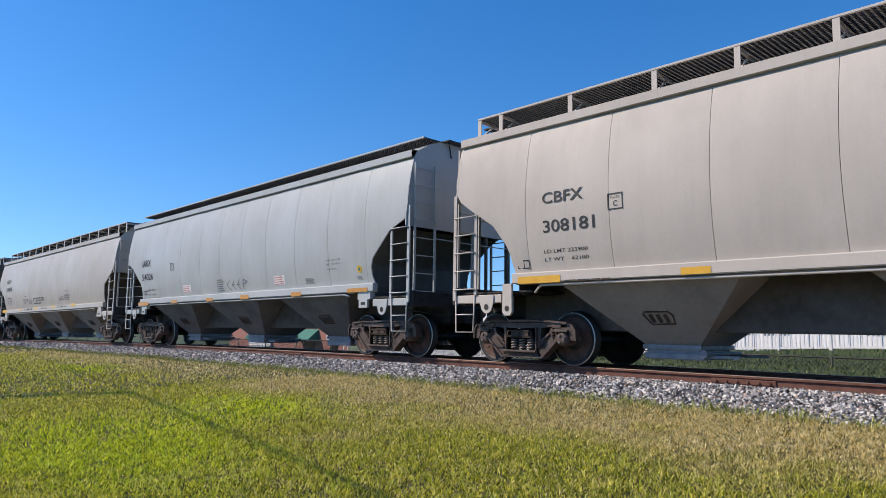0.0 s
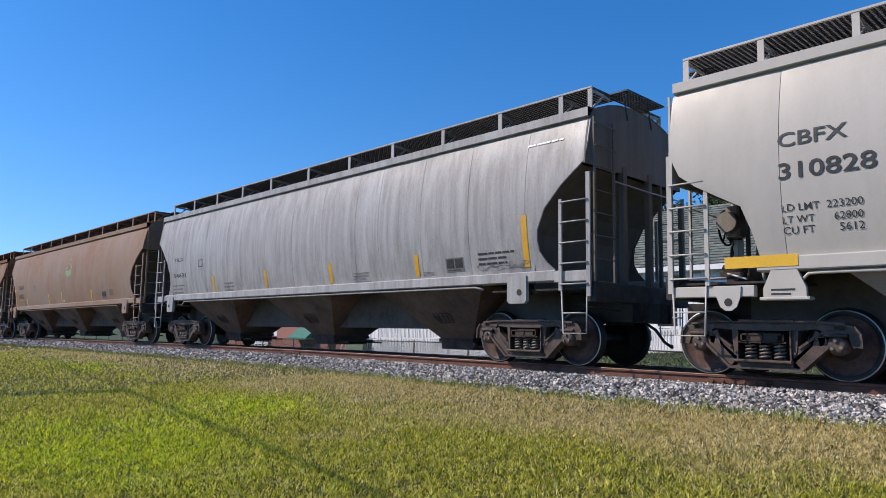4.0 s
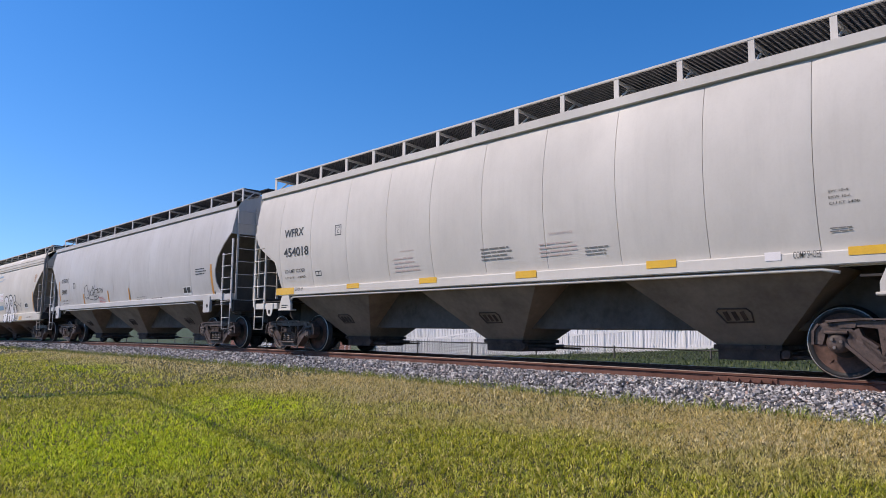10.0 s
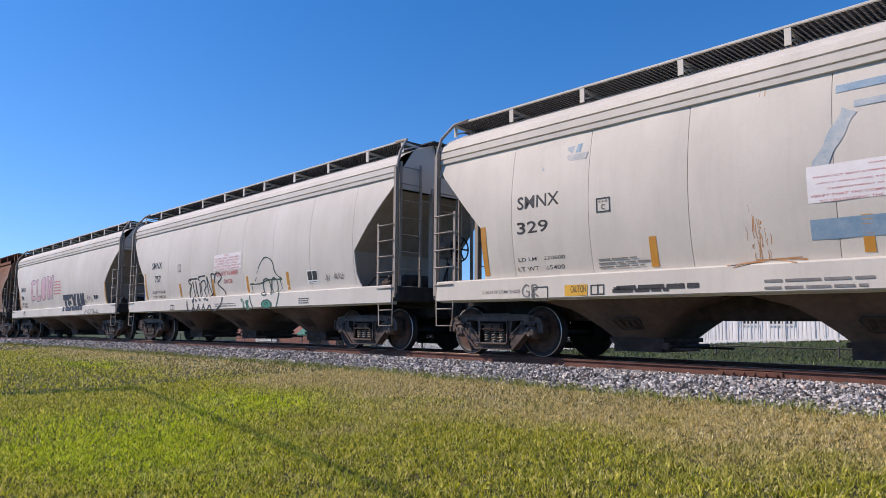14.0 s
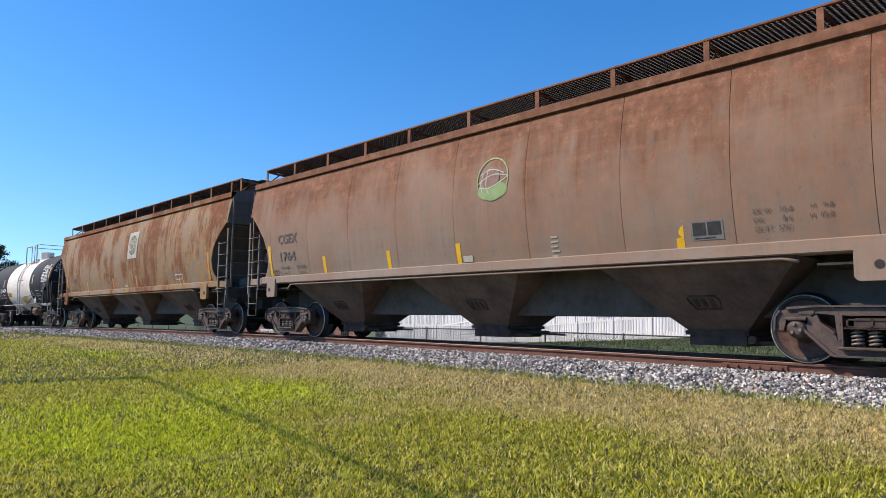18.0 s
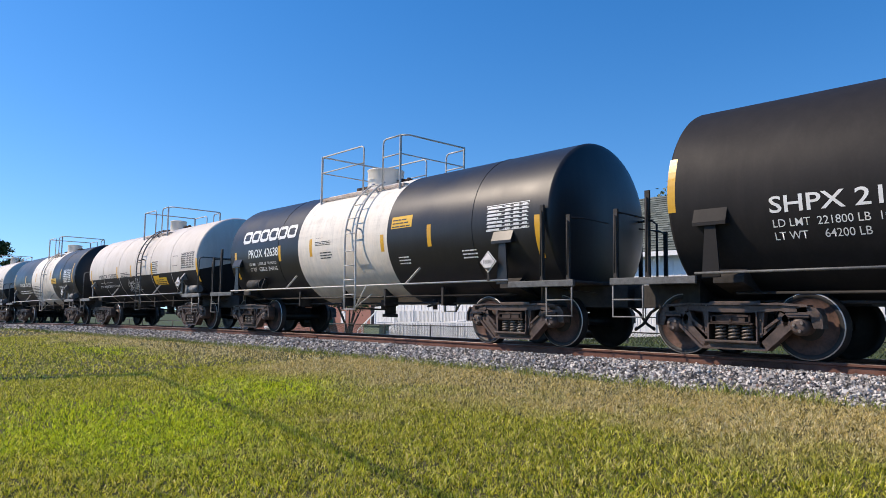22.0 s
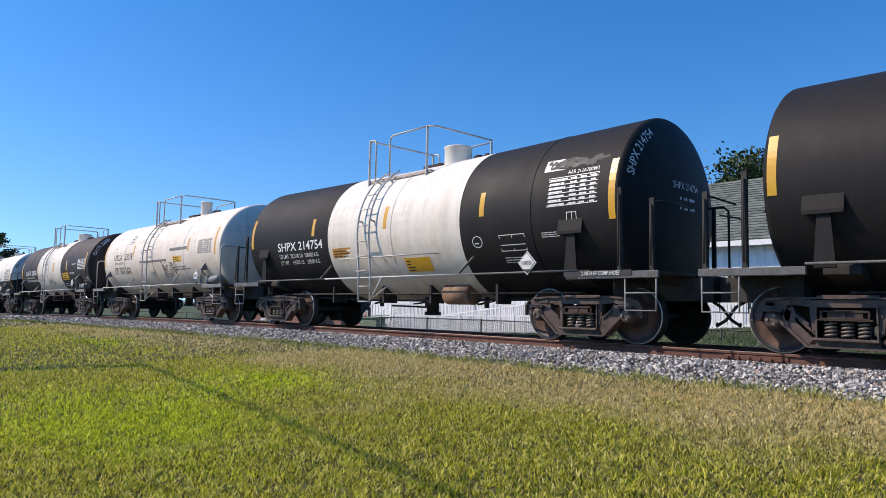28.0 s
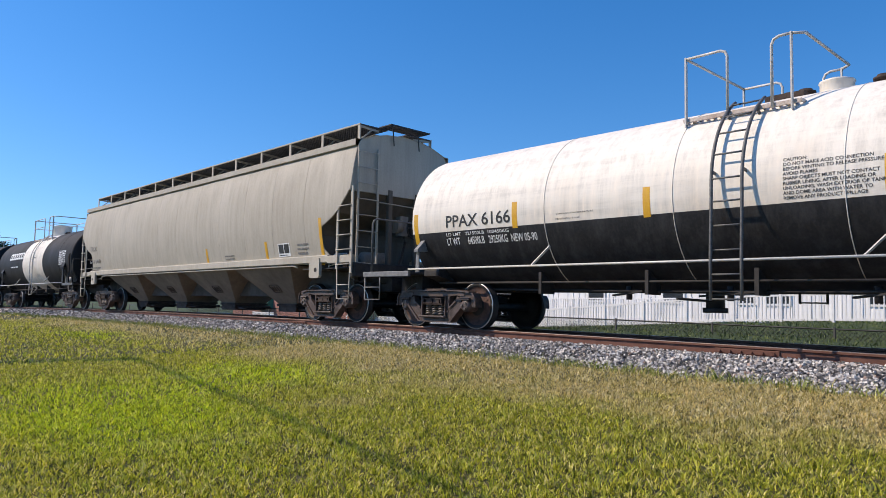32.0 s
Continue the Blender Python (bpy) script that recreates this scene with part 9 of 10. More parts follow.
bars(6.49, 2.186, 0.73, 0.219, 3, surf, M_INK, car, off=0.008)
patch(7.46, 1.574, 0.12, 0.871, surf, M_ORANGE, car, "reflector")
car, surf = c9
lettering("SMNX", -5.25, 2.540, 0.90, 0.224, surf, M_INK, car)
lettering("329", -5.27, 2.119, 0.68, 0.202, surf, M_INK, car)
lettering("LD LMT 220600", -5.30, 1.653, 1.00, 0.062, surf, M_INK, car)
lettering("LT WT   65400", -5.33, 1.490, 1.00, 0.069, surf, M_INK, car)
plate_c(-3.63, 2.315, 0.25, 0.226, surf, car)
patch(-6.14, 1.453, 0.12, 0.871, surf, M_ORANGE, car, "reflector")
patch(-2.76, 1.428, 0.12, 0.441, surf, M_ORANGE, car, "reflector")
patch(0.02, 1.448, 0.12, 0.439, surf, M_ORANGE, car, "reflector")
patch(-4.27, 1.037, 0.44, 0.174, (lambda z, x=0.0: -1.571), M_YELLOW, car, "reflector")
outline(-3.77, 1.041, 0.25, 0.158, (lambda z, x=0.0: -1.571), M_INK, car, cross=(0.5,))
bars(-3.37, 1.065, 1.19, 0.131, 1, (lambda z, x=0.0: -1.571), M_INK, car, off=0.008)
bars(-1.11, 1.044, 1.31, 0.178, 2, (lambda z, x=0.0: -1.571), M_INK_OLD, car, off=0.008)
bars(-3.67, 1.458, 0.94, 0.178, 3, surf, M_INK_OLD, car, off=0.008)
scrawl(3.45, 1.449, 0.95, 0.698, surf, car, M_INK, 12, 5, 0.026)
consolidated(5.02, 1.615, 0.54, 0.256, surf, car, True)
rust_patch(6.50, 2.725, 0.38, 0.513, surf, car)
patch(6.36, 1.450, 0.12, 0.894, surf, M_ORANGE, car, "reflector")
lettering("2 INCH HF COMP SHOES", 5.56, 1.125, 0.92, 0.070, (lambda z, x=0.0: -1.571), M_INK, car)
bars(3.49, 1.008, 0.76, 0.273, 3, (lambda z, x=0.0: -1.571), M_INK_OLD, car, off=0.008)
patch(4.30, 1.042, 0.52, 0.187, (lambda z, x=0.0: -1.571), M_YELLOW, car, "reflector")
outline(-4.92, 0.961, 0.31, 0.244, (lambda z, x=0.0: -1.571), M_INK, car, cross=())
bars(-3.30, 1.097, 1.33, 0.181, 1, (lambda z, x=0.0: -1.571), M_INK, car, off=0.008)
car, surf = c10
lettering("SMNX", -5.16, 2.440, 0.84, 0.22, surf, M_INK, car)
lettering("757", -4.92, 1.985, 0.49, 0.22, surf, M_INK, car)
lettering("LD LMT  221600 LBS", -5.23, 1.615, 1.09, 0.085, surf, M_INK, car)
lettering("LT WT    64400 LBS", -5.25, 1.455, 1.07, 0.085, surf, M_INK, car)
plate_c(-3.02, 2.236, 0.23, 0.242, surf, car)
patch(-0.42, 2.121, 1.64, 0.467, surf, M_LABEL, car)
for words, wx, wz, ww in (("WARNING", 0.20, 2.530, 0.34), ("PRODUCT MAY COMPACT DURING SHIPMENT.", -0.38, 2.445, 1.54), ("APPLY VIBRATORS TO BOTH SIDES OF EACH", -0.36, 2.368, 1.50), ("COMPARTMENT DURING UNLOADING.", -0.24, 2.290, 1.24), ("VERIFY THAT THE COMPARTMENT IS EMPTY PRIOR", -0.42, 2.212, 1.63), ("TO UNLOADING THE NEXT COMPARTMENT.", -0.34, 2.135, 1.46)):
    lettering(words, wx, wz, ww, 0.046, surf, M_REDINK, car, off=0.009)
lettering("DO NOT HAMMER", -0.30, 1.965, 1.34, 0.125, surf, M_REDINK, car)
lettering("ON CAR", 0.14, 1.735, 0.54, 0.125, surf, M_REDINK, car)
patch(-5.84, 1.439, 0.12, 0.884, surf, M_ORANGE, car, "reflector")
patch(-2.99, 1.443, 0.12, 0.412, surf, M_ORANGE, car, "reflector")
patch(-0.65, 1.413, 0.12, 0.483, surf, M_ORANGE, car, "reflector")
patch(1.46, 1.441, 0.12, 0.436, surf, M_ORANGE, car, "reflector")
patch(3.56, 1.441, 0.12, 0.442, surf, M_ORANGE, car, "reflector")
ribbons(DRIP_WORD, 0.05, -2.28, 0.972, 2.45, 1.080, surf, M_INK, car, "spray_tag", 0.008)
ribbons(HATTED, 0.04, 1.65, 0.978, 1.73, 1.344, surf, M_INK_GREEN, car, "spray_drawing")
bubble(2.44, 0.978, 0.47, 0.239, surf, car, M_SPRINGGREEN, M_INK, 1, 4, 0.03)
consolidated(4.51, 1.554, 0.47, 0.314, surf, car, True)
scrawl(5.61, 1.578, 0.44, 0.204, surf, car, M_INK_OLD, 14, 6, 0.014)
scrawl(1.31, 0.957, 0.46, 0.324, surf, car, M_SPRINGGREEN, 15, 4, 0.03)
outline(-3.50, 1.031, 0.29, 0.162, (lambda z, x=0.0: -1.571), M_INK, car, cross=(0.5,))
bars(-0.31, 1.081, 1.73, 0.122, 2, (lambda z, x=0.0: -1.571), M_INK_OLD, car, off=0.008)
bars(4.24, 1.075, 0.51, 0.157, 3, (lambda z, x=0.0: -1.571), M_INK, car, off=0.008)
scrawl(5.27, 1.563, 0.20, 0.175, surf, car, M_INK_OLD, 19, 4, 0.014)
car, surf = c11
lettering("SMNX", -5.71, 2.321, 0.86, 0.204, surf, M_INK, car)
lettering("204", -5.68, 1.913, 0.49, 0.202, surf, M_INK, car)
lettering("LD LMT  220600 LBS", -5.69, 1.646, 1.03, 0.101, surf, M_INK, car)
lettering("LT WT    65400 LBS", -5.68, 1.504, 1.00, 0.115, surf, M_INK, car)
patch(-6.06, 1.445, 0.12, 0.887, surf, M_ORANGE, car, "reflector")
lettering("2 INCH HF COMP BRAKE SHOES", -6.23, 0.978, 0.79, 0.066, (lambda z, x=0.0: -1.571), M_INK, car)
scrawl(-5.06, 0.993, 0.36, 0.360, (lambda z, x=0.0: -1.571), car, M_INK, 22, 5, 0.02)
sprayed_word(TALL_LETTERS, -3.9, 1.75, 3.5, 1.15, surf, car, M_PINK, M_INKBLUE, 0.03)
bars(-0.18, 2.000, 1.19, 0.678, 5, surf, M_REDINK, car, off=0.008)
sprayed_word(SQUAT_LETTERS, 1.16, 1.22, 2.75, 0.68, surf, car, M_INKBLUE, M_INK, 0.05)
consolidated(5.07, 1.571, 0.55, 0.226, surf, car, True)
patch(6.39, 1.417, 0.12, 0.843, surf, M_ORANGE, car, "reflector")
scrawl(4.05, 1.435, 0.91, 0.392, surf, car, M_INK_OLD, 23, 4, 0.03)
scrawl(3.96, 0.946, 2.04, 0.264, (lambda z, x=0.0: -1.571), car, M_INK_OLD, 24, 6, 0.03)
car, surf = c12
emblem(0.64, 2.650, 0.79, 0.804, surf, car)
patch(-2.13, 1.543, 0.12, 0.404, surf, M_YELLOW_B, car, "reflector")
patch(0.01, 1.539, 0.12, 0.412, surf, M_YELLOW_B, car, "reflector")
patch(4.55, 1.556, 0.12, 0.399, surf, M_YELLOW_B, car, "reflector")
consolidated(4.78, 1.657, 0.47, 0.263, surf, car, False)
patch(0.18, 1.592, 0.25, 0.113, surf, M_PALEPAINT, car)
bars(2.30, 1.571, 0.16, 0.389, 5, surf, M_PALEPAINT, car, off=0.008)
for k, words in enumerate(("EX W    10-8        H   9-8", "EW         8-6        H  15-0", "CU FT   5761")):
    lettering(words, 5.67, 1.945 - 0.115 * k, 0.97 if k < 2 else 0.46, 0.062, surf, M_INK_BROWN, car, off=0.012)
lettering("CGEX", -6.62, 2.39, 0.92, 0.24, surf, M_INK_BROWN, car, off=0.016)
lettering("1764", -6.56, 1.945, 0.73, 0.235, surf, M_INK_BROWN, car, off=0.016)
lettering("LD LMT       223400", -6.60, 1.740, 1.22, 0.075, surf, M_INK_BROWN, car, off=0.016)
lettering("LT WT          62600", -6.61, 1.595, 1.22, 0.075, surf, M_INK_BROWN, car, off=0.016)
patch(-7.18, 1.561, 0.12, 0.813, surf, M_YELLOW_B, car, "reflector")
patch(-4.61, 1.558, 0.12, 0.408, surf, M_YELLOW_B, car, "reflector")
outline(-6.98, 1.593, 0.24, 0.132, surf, M_INK, car, cross=(0.5,))
car, surf = c13
emblem(0.55, 2.648, 0.91, 0.987, surf, car, True)
lettering("11420", -6.42, 1.947, 0.82, 0.208, surf, M_INK_BROWN, car)
bars(-6.52, 1.523, 1.15, 0.242, 2, surf, M_INK_BROWN, car, off=0.008)
patch(-1.17, 1.525, 0.12, 0.456, surf, M_ORANGE, car, "reflector")
patch(1.28, 1.539, 0.12, 0.438, surf, M_ORANGE, car, "reflector")
patch(-4.30, 1.543, 0.12, 0.423, surf, M_ORANGE, car, "reflector")
patch(-7.07, 1.801, 0.12, 0.616, surf, M_ORANGE, car, "reflector")
patch(0.14, 1.609, 0.25, 0.090, surf, M_PALEPAINT, car)
bars(0.73, 1.587, 0.52, 0.141, 4, surf, M_REDINK, car, off=0.008)
bars(-1.05, 1.525, 0.59, 0.315, 5, surf, M_REDINK, car, off=0.008)
bars(2.60, 1.581, 0.41, 0.074, 1, surf, M_INK_BROWN, car, off=0.008)
outline(4.84, 1.544, 0.54, 0.343, surf, M_LABEL, car, cross=(0.5,-0.5))
patch(7.28, 1.616, 0.12, 0.834, surf, M_ORANGE, car, "reflector")
car, surf = c14
shpx(car, surf, "SHPX 214674", True, 6.08, 1.5, 2.24, ("LD LMT  221800 LB  100600 KG", "LT WT     64200 LB    29100 KG"))
car, surf = c19
shpx(car, surf, "SHPX 214748", False, 6.02, 1.53, 2.19)
car, surf = c20
shpx(car, surf, "SHPX 214754", False, 5.96, 1.53, 2.19, ("LD LMT  222100 LB  100700 KG", "LT WT     63900 LB    29000 KG"))
car, surf = c15
block_word(-5.02, 2.487, 2.95, 0.345, surf, car)
lettering("PROX 42638", -4.56, 2.060, 1.65, 0.232, surf, M_CHALK, car)
lettering("LD LMT    218500 LB   99 100 KG", -4.55, 1.848, 1.50, 0.075, surf, M_CHALK, car)
lettering("LT  WT     67500 LB   30 600 KG", -4.54, 1.684, 1.49, 0.107, surf, M_CHALK, car)
patch(-5.42, 1.496, 0.12, 0.776, surf, M_YELLOW, car, "reflector")
patch(-2.89, 1.904, 0.12, 0.412, surf, M_YELLOW, car, "reflector")
patch(-1.34, 1.940, 0.12, 0.439, surf, M_YELLOW, car, "reflector")
bars(-1.08, 2.192, 0.86, 0.116, 3, surf, M_INK, car, off=0.008)
bars(-0.87, 1.866, 0.64, 0.189, 3, surf, M_INK, car, off=0.008)
lettering("DOT OPR VALVE", -1.06, 2.365, 0.33, 0.012, surf, M_INK, car)
patch(3.11, 1.907, 0.12, 0.446, surf, M_YELLOW, car, "reflector")
patch(5.93, 1.530, 0.12, 0.747, surf, M_YELLOW, car, "reflector")
patch(1.56, 1.895, 0.12, 0.370, surf, M_YELLOW, car, "reflector")
patch(1.94, 2.357, 0.68, 0.257, surf, M_YELLOW_B, car)
bars(1.98, 2.379, 0.61, 0.214, 3, surf, M_INK, car, off=0.008)
table(4.78, 2.071, 1.03, 0.478, surf, car, M_CHALK)
placard(4.75, 1.300, 0.40, 0.400, surf, car, "1830")
bars(2.12, 1.601, 0.43, 0.189, 3, surf, M_CHALK, car, off=0.008)
bars(4.07, 1.622, 0.43, 0.198, 3, surf, M_CHALK, car, off=0.008)
car, surf = c16
lettering("WACX 151030", -4.00, 1.891, 2.11, 0.180, surf, M_INK, car)
lettering("LD LMT  202100 LB  91650 KG", -3.99, 1.728, 1.56, 0.031, surf, M_CHALK, car)
lettering("LT WT   60900 LB  27600 KG  NEW 08-89", -4.07, 1.549, 2.27, 0.087, surf, M_CHALK, car)
patch(-1.88, 1.874, 0.12, 0.454, surf, M_YELLOW, car, "reflector")
patch(-0.37, 1.872, 0.12, 0.448, surf, M_YELLOW, car, "reflector")
patch(1.73, 1.868, 0.12, 0.446, surf, M_YELLOW, car, "reflector")
patch(-5.05, 1.538, 0.12, 0.763, surf, M_YELLOW, car, "reflector")
bars(-1.39, 1.853, 0.99, 0.248, 4, surf, M_INK, car, off=0.008)
bars(1.85, 1.874, 0.56, 0.508, 7, surf, M_INK, car, off=0.008)
patch(1.86, 1.542, 0.52, 0.293, surf, M_YELLOW_B, car)
scrawl(-0.88, 1.336, 1.31, 0.454, surf, car, M_CHALK, 31, 8, 0.02)
table(4.36, 1.991, 1.04, 0.516, surf, car, M_INK)
patch(5.51, 1.522, 0.12, 0.749, surf, M_YELLOW, car, "reflector")
patch(2.00, 1.511, 0.99, 0.245, surf, M_YELLOW_B, car)
bars(2.07, 1.535, 0.87, 0.198, 3, surf, M_INK, car, off=0.008)
outline(3.68, 2.097, 0.39, 0.348, surf, M_INK_OLD, car, cross=())
placard(4.32, 1.302, 0.40, 0.400, surf, car, "1830")
car, surf = c17
lettering("WACX 151155", -3.71, 1.948, 2.16, 0.193, surf, M_CHALK, car)
bars(-3.84, 1.592, 2.40, 0.213, 2, surf, M_CHALK, car, off=0.008)
patch(-4.92, 1.905, 0.12, 0.803, surf, M_YELLOW, car, "reflector")
patch(-2.68, 2.144, 0.12, 0.423, surf, M_YELLOW, car, "reflector")
patch(-0.64, 2.145, 0.12, 0.449, surf, M_YELLOW, car, "reflector")
patch(1.92, 2.160, 0.12, 0.430, surf, M_YELLOW, car, "reflector")
patch(3.60, 2.142, 0.12, 0.464, surf, M_YELLOW, car, "reflector")
patch(5.39, 1.912, 0.12, 0.891, surf, M_YELLOW, car, "reflector")
patch(2.17, 1.933, 0.80, 0.265, surf, M_YELLOW_B, car)
bars(2.23, 1.962, 0.70, 0.218, 3, surf, M_INK, car, off=0.008)
table(4.15, 1.950, 1.08, 0.595, surf, car, M_CHALK)
placard(4.33, 1.261, 0.40, 0.400, surf, car, "1805")
bars(-1.48, 1.349, 1.61, 0.620, 8, surf, M_INK, car, off=0.008)
bars(3.40, 1.638, 1.10, 0.209, 3, surf, M_CHALK, car, off=0.008)
lettering("NOT OPR VALVE", 2.13, 1.771, 0.60, 0.041, surf, M_CHALK, car)
car, surf = c18
lettering("UTLX", -3.66, 2.190, 0.90, 0.184, surf, M_INK, car)
lettering("300032", -2.64, 2.189, 1.22, 0.208, surf, M_INK, car)
lettering("THE TANK CAR PEOPLE", -3.73, 2.000, 0.98, 0.044, surf, M_INK, car)
lettering("LD LMT   203 300 LB   92 200 KG", -3.72, 1.796, 1.45, 0.077, surf, M_CHALK, car)
lettering("LT WT      59700 LB    27 100 KG", -3.74, 1.646, 1.46, 0.092, surf, M_CHALK, car)
patch(-4.79, 1.963, 0.12, 0.889, surf, M_YELLOW, car, "reflector")
patch(-2.76, 2.242, 0.12, 0.432, surf, M_YELLOW, car, "reflector")
patch(-1.17, 2.224, 0.12, 0.437, surf, M_YELLOW, car, "reflector")
bars(-1.83, 2.612, 0.45, 0.379, 6, surf, M_INK_OLD, car, off=0.008)
patch(-1.14, 2.061, 0.60, 0.026, surf, M_INK, car)
patch(2.50, 1.847, 0.99, 0.264, surf, M_YELLOW_B, car)
table(4.14, 1.977, 1.09, 0.635, surf, car, M_INK)
car, surf = c21
lettering("UTLX", -3.72, 2.195, 0.91, 0.218, surf, M_INK, car)
lettering("25018", -2.55, 2.180, 0.77, 0.255, surf, M_INK, car)
lettering("THE TANK CAR PEOPLE", -3.67, 2.037, 0.95, 0.082, surf, M_INK, car)
lettering("LD LMT   201700 LB    91 500 KG", -3.73, 1.814, 1.69, 0.116, surf, M_INK, car)
lettering("LT WT      61300 LB    27 800 KG", -3.77, 1.658, 1.74, 0.139, surf, M_INK, car)
patch(-4.86, 2.019, 0.12, 0.918, surf, M_YELLOW, car, "reflector")
patch(-1.75, 2.277, 0.12, 0.434, surf, M_YELLOW, car, "reflector")
bars(-2.40, 2.788, 0.48, 0.379, 6, surf, M_INK_OLD, car, off=0.008)
patch(-0.87, 2.332, 0.15, 0.125, surf, M_BLUEDOT, car, "emblem", round_=True)
patch(-1.05, 2.033, 0.50, 0.052, surf, M_INK_OLD, car)
patch(-0.92, 1.997, 2.32, 0.073, surf, M_INK_OLD, car)
patch(1.68, 2.312, 1.39, 0.103, surf, M_INK_OLD, car)
scrawl(0.94, 1.497, 1.13, 0.483, surf, car, M_INK, 41, 8, 0.025)
patch(1.96, 1.926, 0.69, 0.205, surf, M_YELLOW_B, car)
bars(2.00, 1.948, 0.61, 0.175, 3, surf, M_INK, car, off=0.008)
table(3.90, 2.121, 0.99, 0.434, surf, car, M_INK_OLD)
placard(3.97, 1.205, 0.40, 0.400, surf, car, "1830")
patch(5.05, 2.041, 0.12, 0.877, surf, M_YELLOW, car, "reflector")
patch(3.09, 2.257, 0.12, 0.423, surf, M_YELLOW, car, "reflector")
bars(1.83, 1.669, 1.47, 0.158, 2, surf, M_INK_OLD, car, off=0.008)
bars(0.91, 1.460, 0.83, 0.153, 3, surf, M_INK_OLD, car, off=0.008)
outline(-3.73, 2.659, 0.17, 0.416, surf, M_INK_OLD, car, cross=())
car, surf = c22
lettering("GATX 22031", -4.10, 1.993, 1.92, 0.239, surf, M_CHALK, car)
lettering("LD LMT  204600LB  92800KG", -4.08, 1.834, 1.55, 0.080, surf, M_CHALK, car)
lettering("LT WT   58400LB  26500KG  NEW 03-84", -4.09, 1.669, 2.14, 0.104, surf, M_CHALK, car)
patch(-4.92, 1.861, 0.12, 0.864, surf, M_YELLOW, car, "reflector")
patch(-2.05, 2.070, 0.12, 0.453, surf, M_YELLOW, car, "reflector")
patch(0.60, 2.090, 0.12, 0.437, surf, M_YELLOW, car, "reflector")
lettering("CONSULT OWNER BEFORE REPAIRING", -1.9, 1.934, 1.02, 0.042, surf, M_INK, car)
lettering("TANK SHARP OBJECTS MUST NOT", -1.9, 1.875, 0.91, 0.042, surf, M_INK, car)
lettering("CONTACT LINING DO NOT STEAM OR", -1.9, 1.809, 0.95, 0.042, surf, M_INK, car)
lettering("CLEAN TANK WITH BOILING WATER OR", -1.9, 1.745, 1.04, 0.042, surf, M_INK, car)
lettering("CAUSTIC SODA, DO NOT ENTER WITHOUT", -1.89, 1.683, 1.08, 0.042, surf, M_INK, car)
lettering("RUBBER SOLED SHOES", -1.89, 1.626, 0.65, 0.042, surf, M_INK, car)
lettering("HANDLE MUST BE", 0.34, 1.552, 0.46, 0.042, surf, M_INK, car)
lettering("IN CLOSED", 0.37, 1.494, 0.32, 0.042, surf, M_INK, car)
lettering("OPEN", 0.43, 1.443, 0.17, 0.042, surf, M_INK, car)
lettering("WATER CAPACITY", -1.745, 2.832, 0.48, 0.042, surf, M_INK, car)
bars(-1.73, 2.765, 0.40, 0.05, 1, surf, M_INK_OLD, car, off=0.008)
scrawl(-0.29, 1.510, 0.63, 0.324, surf, car, M_INK_OLD, 44, 6, 0.012)
patch(2.08, 1.636, 0.88, 0.324, surf, M_YELLOW_B, car)
bars(2.14, 1.671, 0.78, 0.268, 3, surf, M_INK, car, off=0.008)
table(4.33, 2.050, 1.01, 0.445, surf, car, M_CHALK)
lettering("FRA-AIP", 3.58, 2.280, 0.53, 0.057, surf, M_CHALK, car)
placard(4.07, 1.236, 0.40, 0.400, surf, car, "1789")
patch(2.69, 2.050, 0.12, 0.455, surf, M_YELLOW, car, "reflector")
patch(0.72, 2.066, 0.12, 0.434, surf, M_YELLOW, car, "reflector")
patch(5.32, 1.853, 0.12, 0.905, surf, M_YELLOW, car, "reflector")
scrawl(4.84, 1.448, 0.78, 0.335, surf, car, M_CHALK, 46, 7, 0.014)
bars(3.18, 1.864, 0.68, 0.113, 2, surf, M_CHALK, car, off=0.008)
bars(2.07, 1.363, 0.65, 0.162, 2, surf, M_CHALK, car, off=0.008)
rim_words("GATX 22031", 5.75, 163, 120, 1.23, 0.13, M_CHALK, car, 1.45, 2.235)
car, surf = c21
end_words("UTLX 25018", 5.3, -0.30, 2.75, 0.85, 0.11, M_INK, car, 1.47, 2.24)
car, surf = c23
rim_words("PPAX 6166", 6.5, 160, 128, 1.22, 0.13, M_INK, car, 1.42, 2.165)
end_words("PPAX 6166", 6.5, -0.35, 2.72, 0.85, 0.13, M_INK, car, 1.42, 2.165)
end_words("CAPY -- -- ---", 6.5, -0.15, 2.52, 0.55, 0.055, M_INK, car, 1.42, 2.165)
lettering("PPAX 6166", -4.61, 1.951, 1.65, 0.235, surf, M_INK, car)
lettering("LD LMT   221500LB  100450KG", -4.63, 1.790, 1.61, 0.060, surf, M_CHALK, car)
lettering("LT WT      64500LB   29250KG  NEW 05-90", -4.64, 1.617, 2.24, 0.139, surf, M_CHALK, car)
patch(-5.56, 1.672, 0.12, 0.605, surf, M_YELLOW, car, "reflector")
patch(-2.92, 1.846, 0.12, 0.457, surf, M_YELLOW, car, "reflector")
patch(-0.33, 1.843, 0.12, 0.452, surf, M_YELLOW, car, "reflector")
lettering("CONSULT OWNER BEFORE", -1.95, 2.009, 0.74, 0.021, surf, M_INK, car)
lettering("REPAIRING TANK", -1.96, 1.925, 0.50, 0.024, surf, M_INK, car)
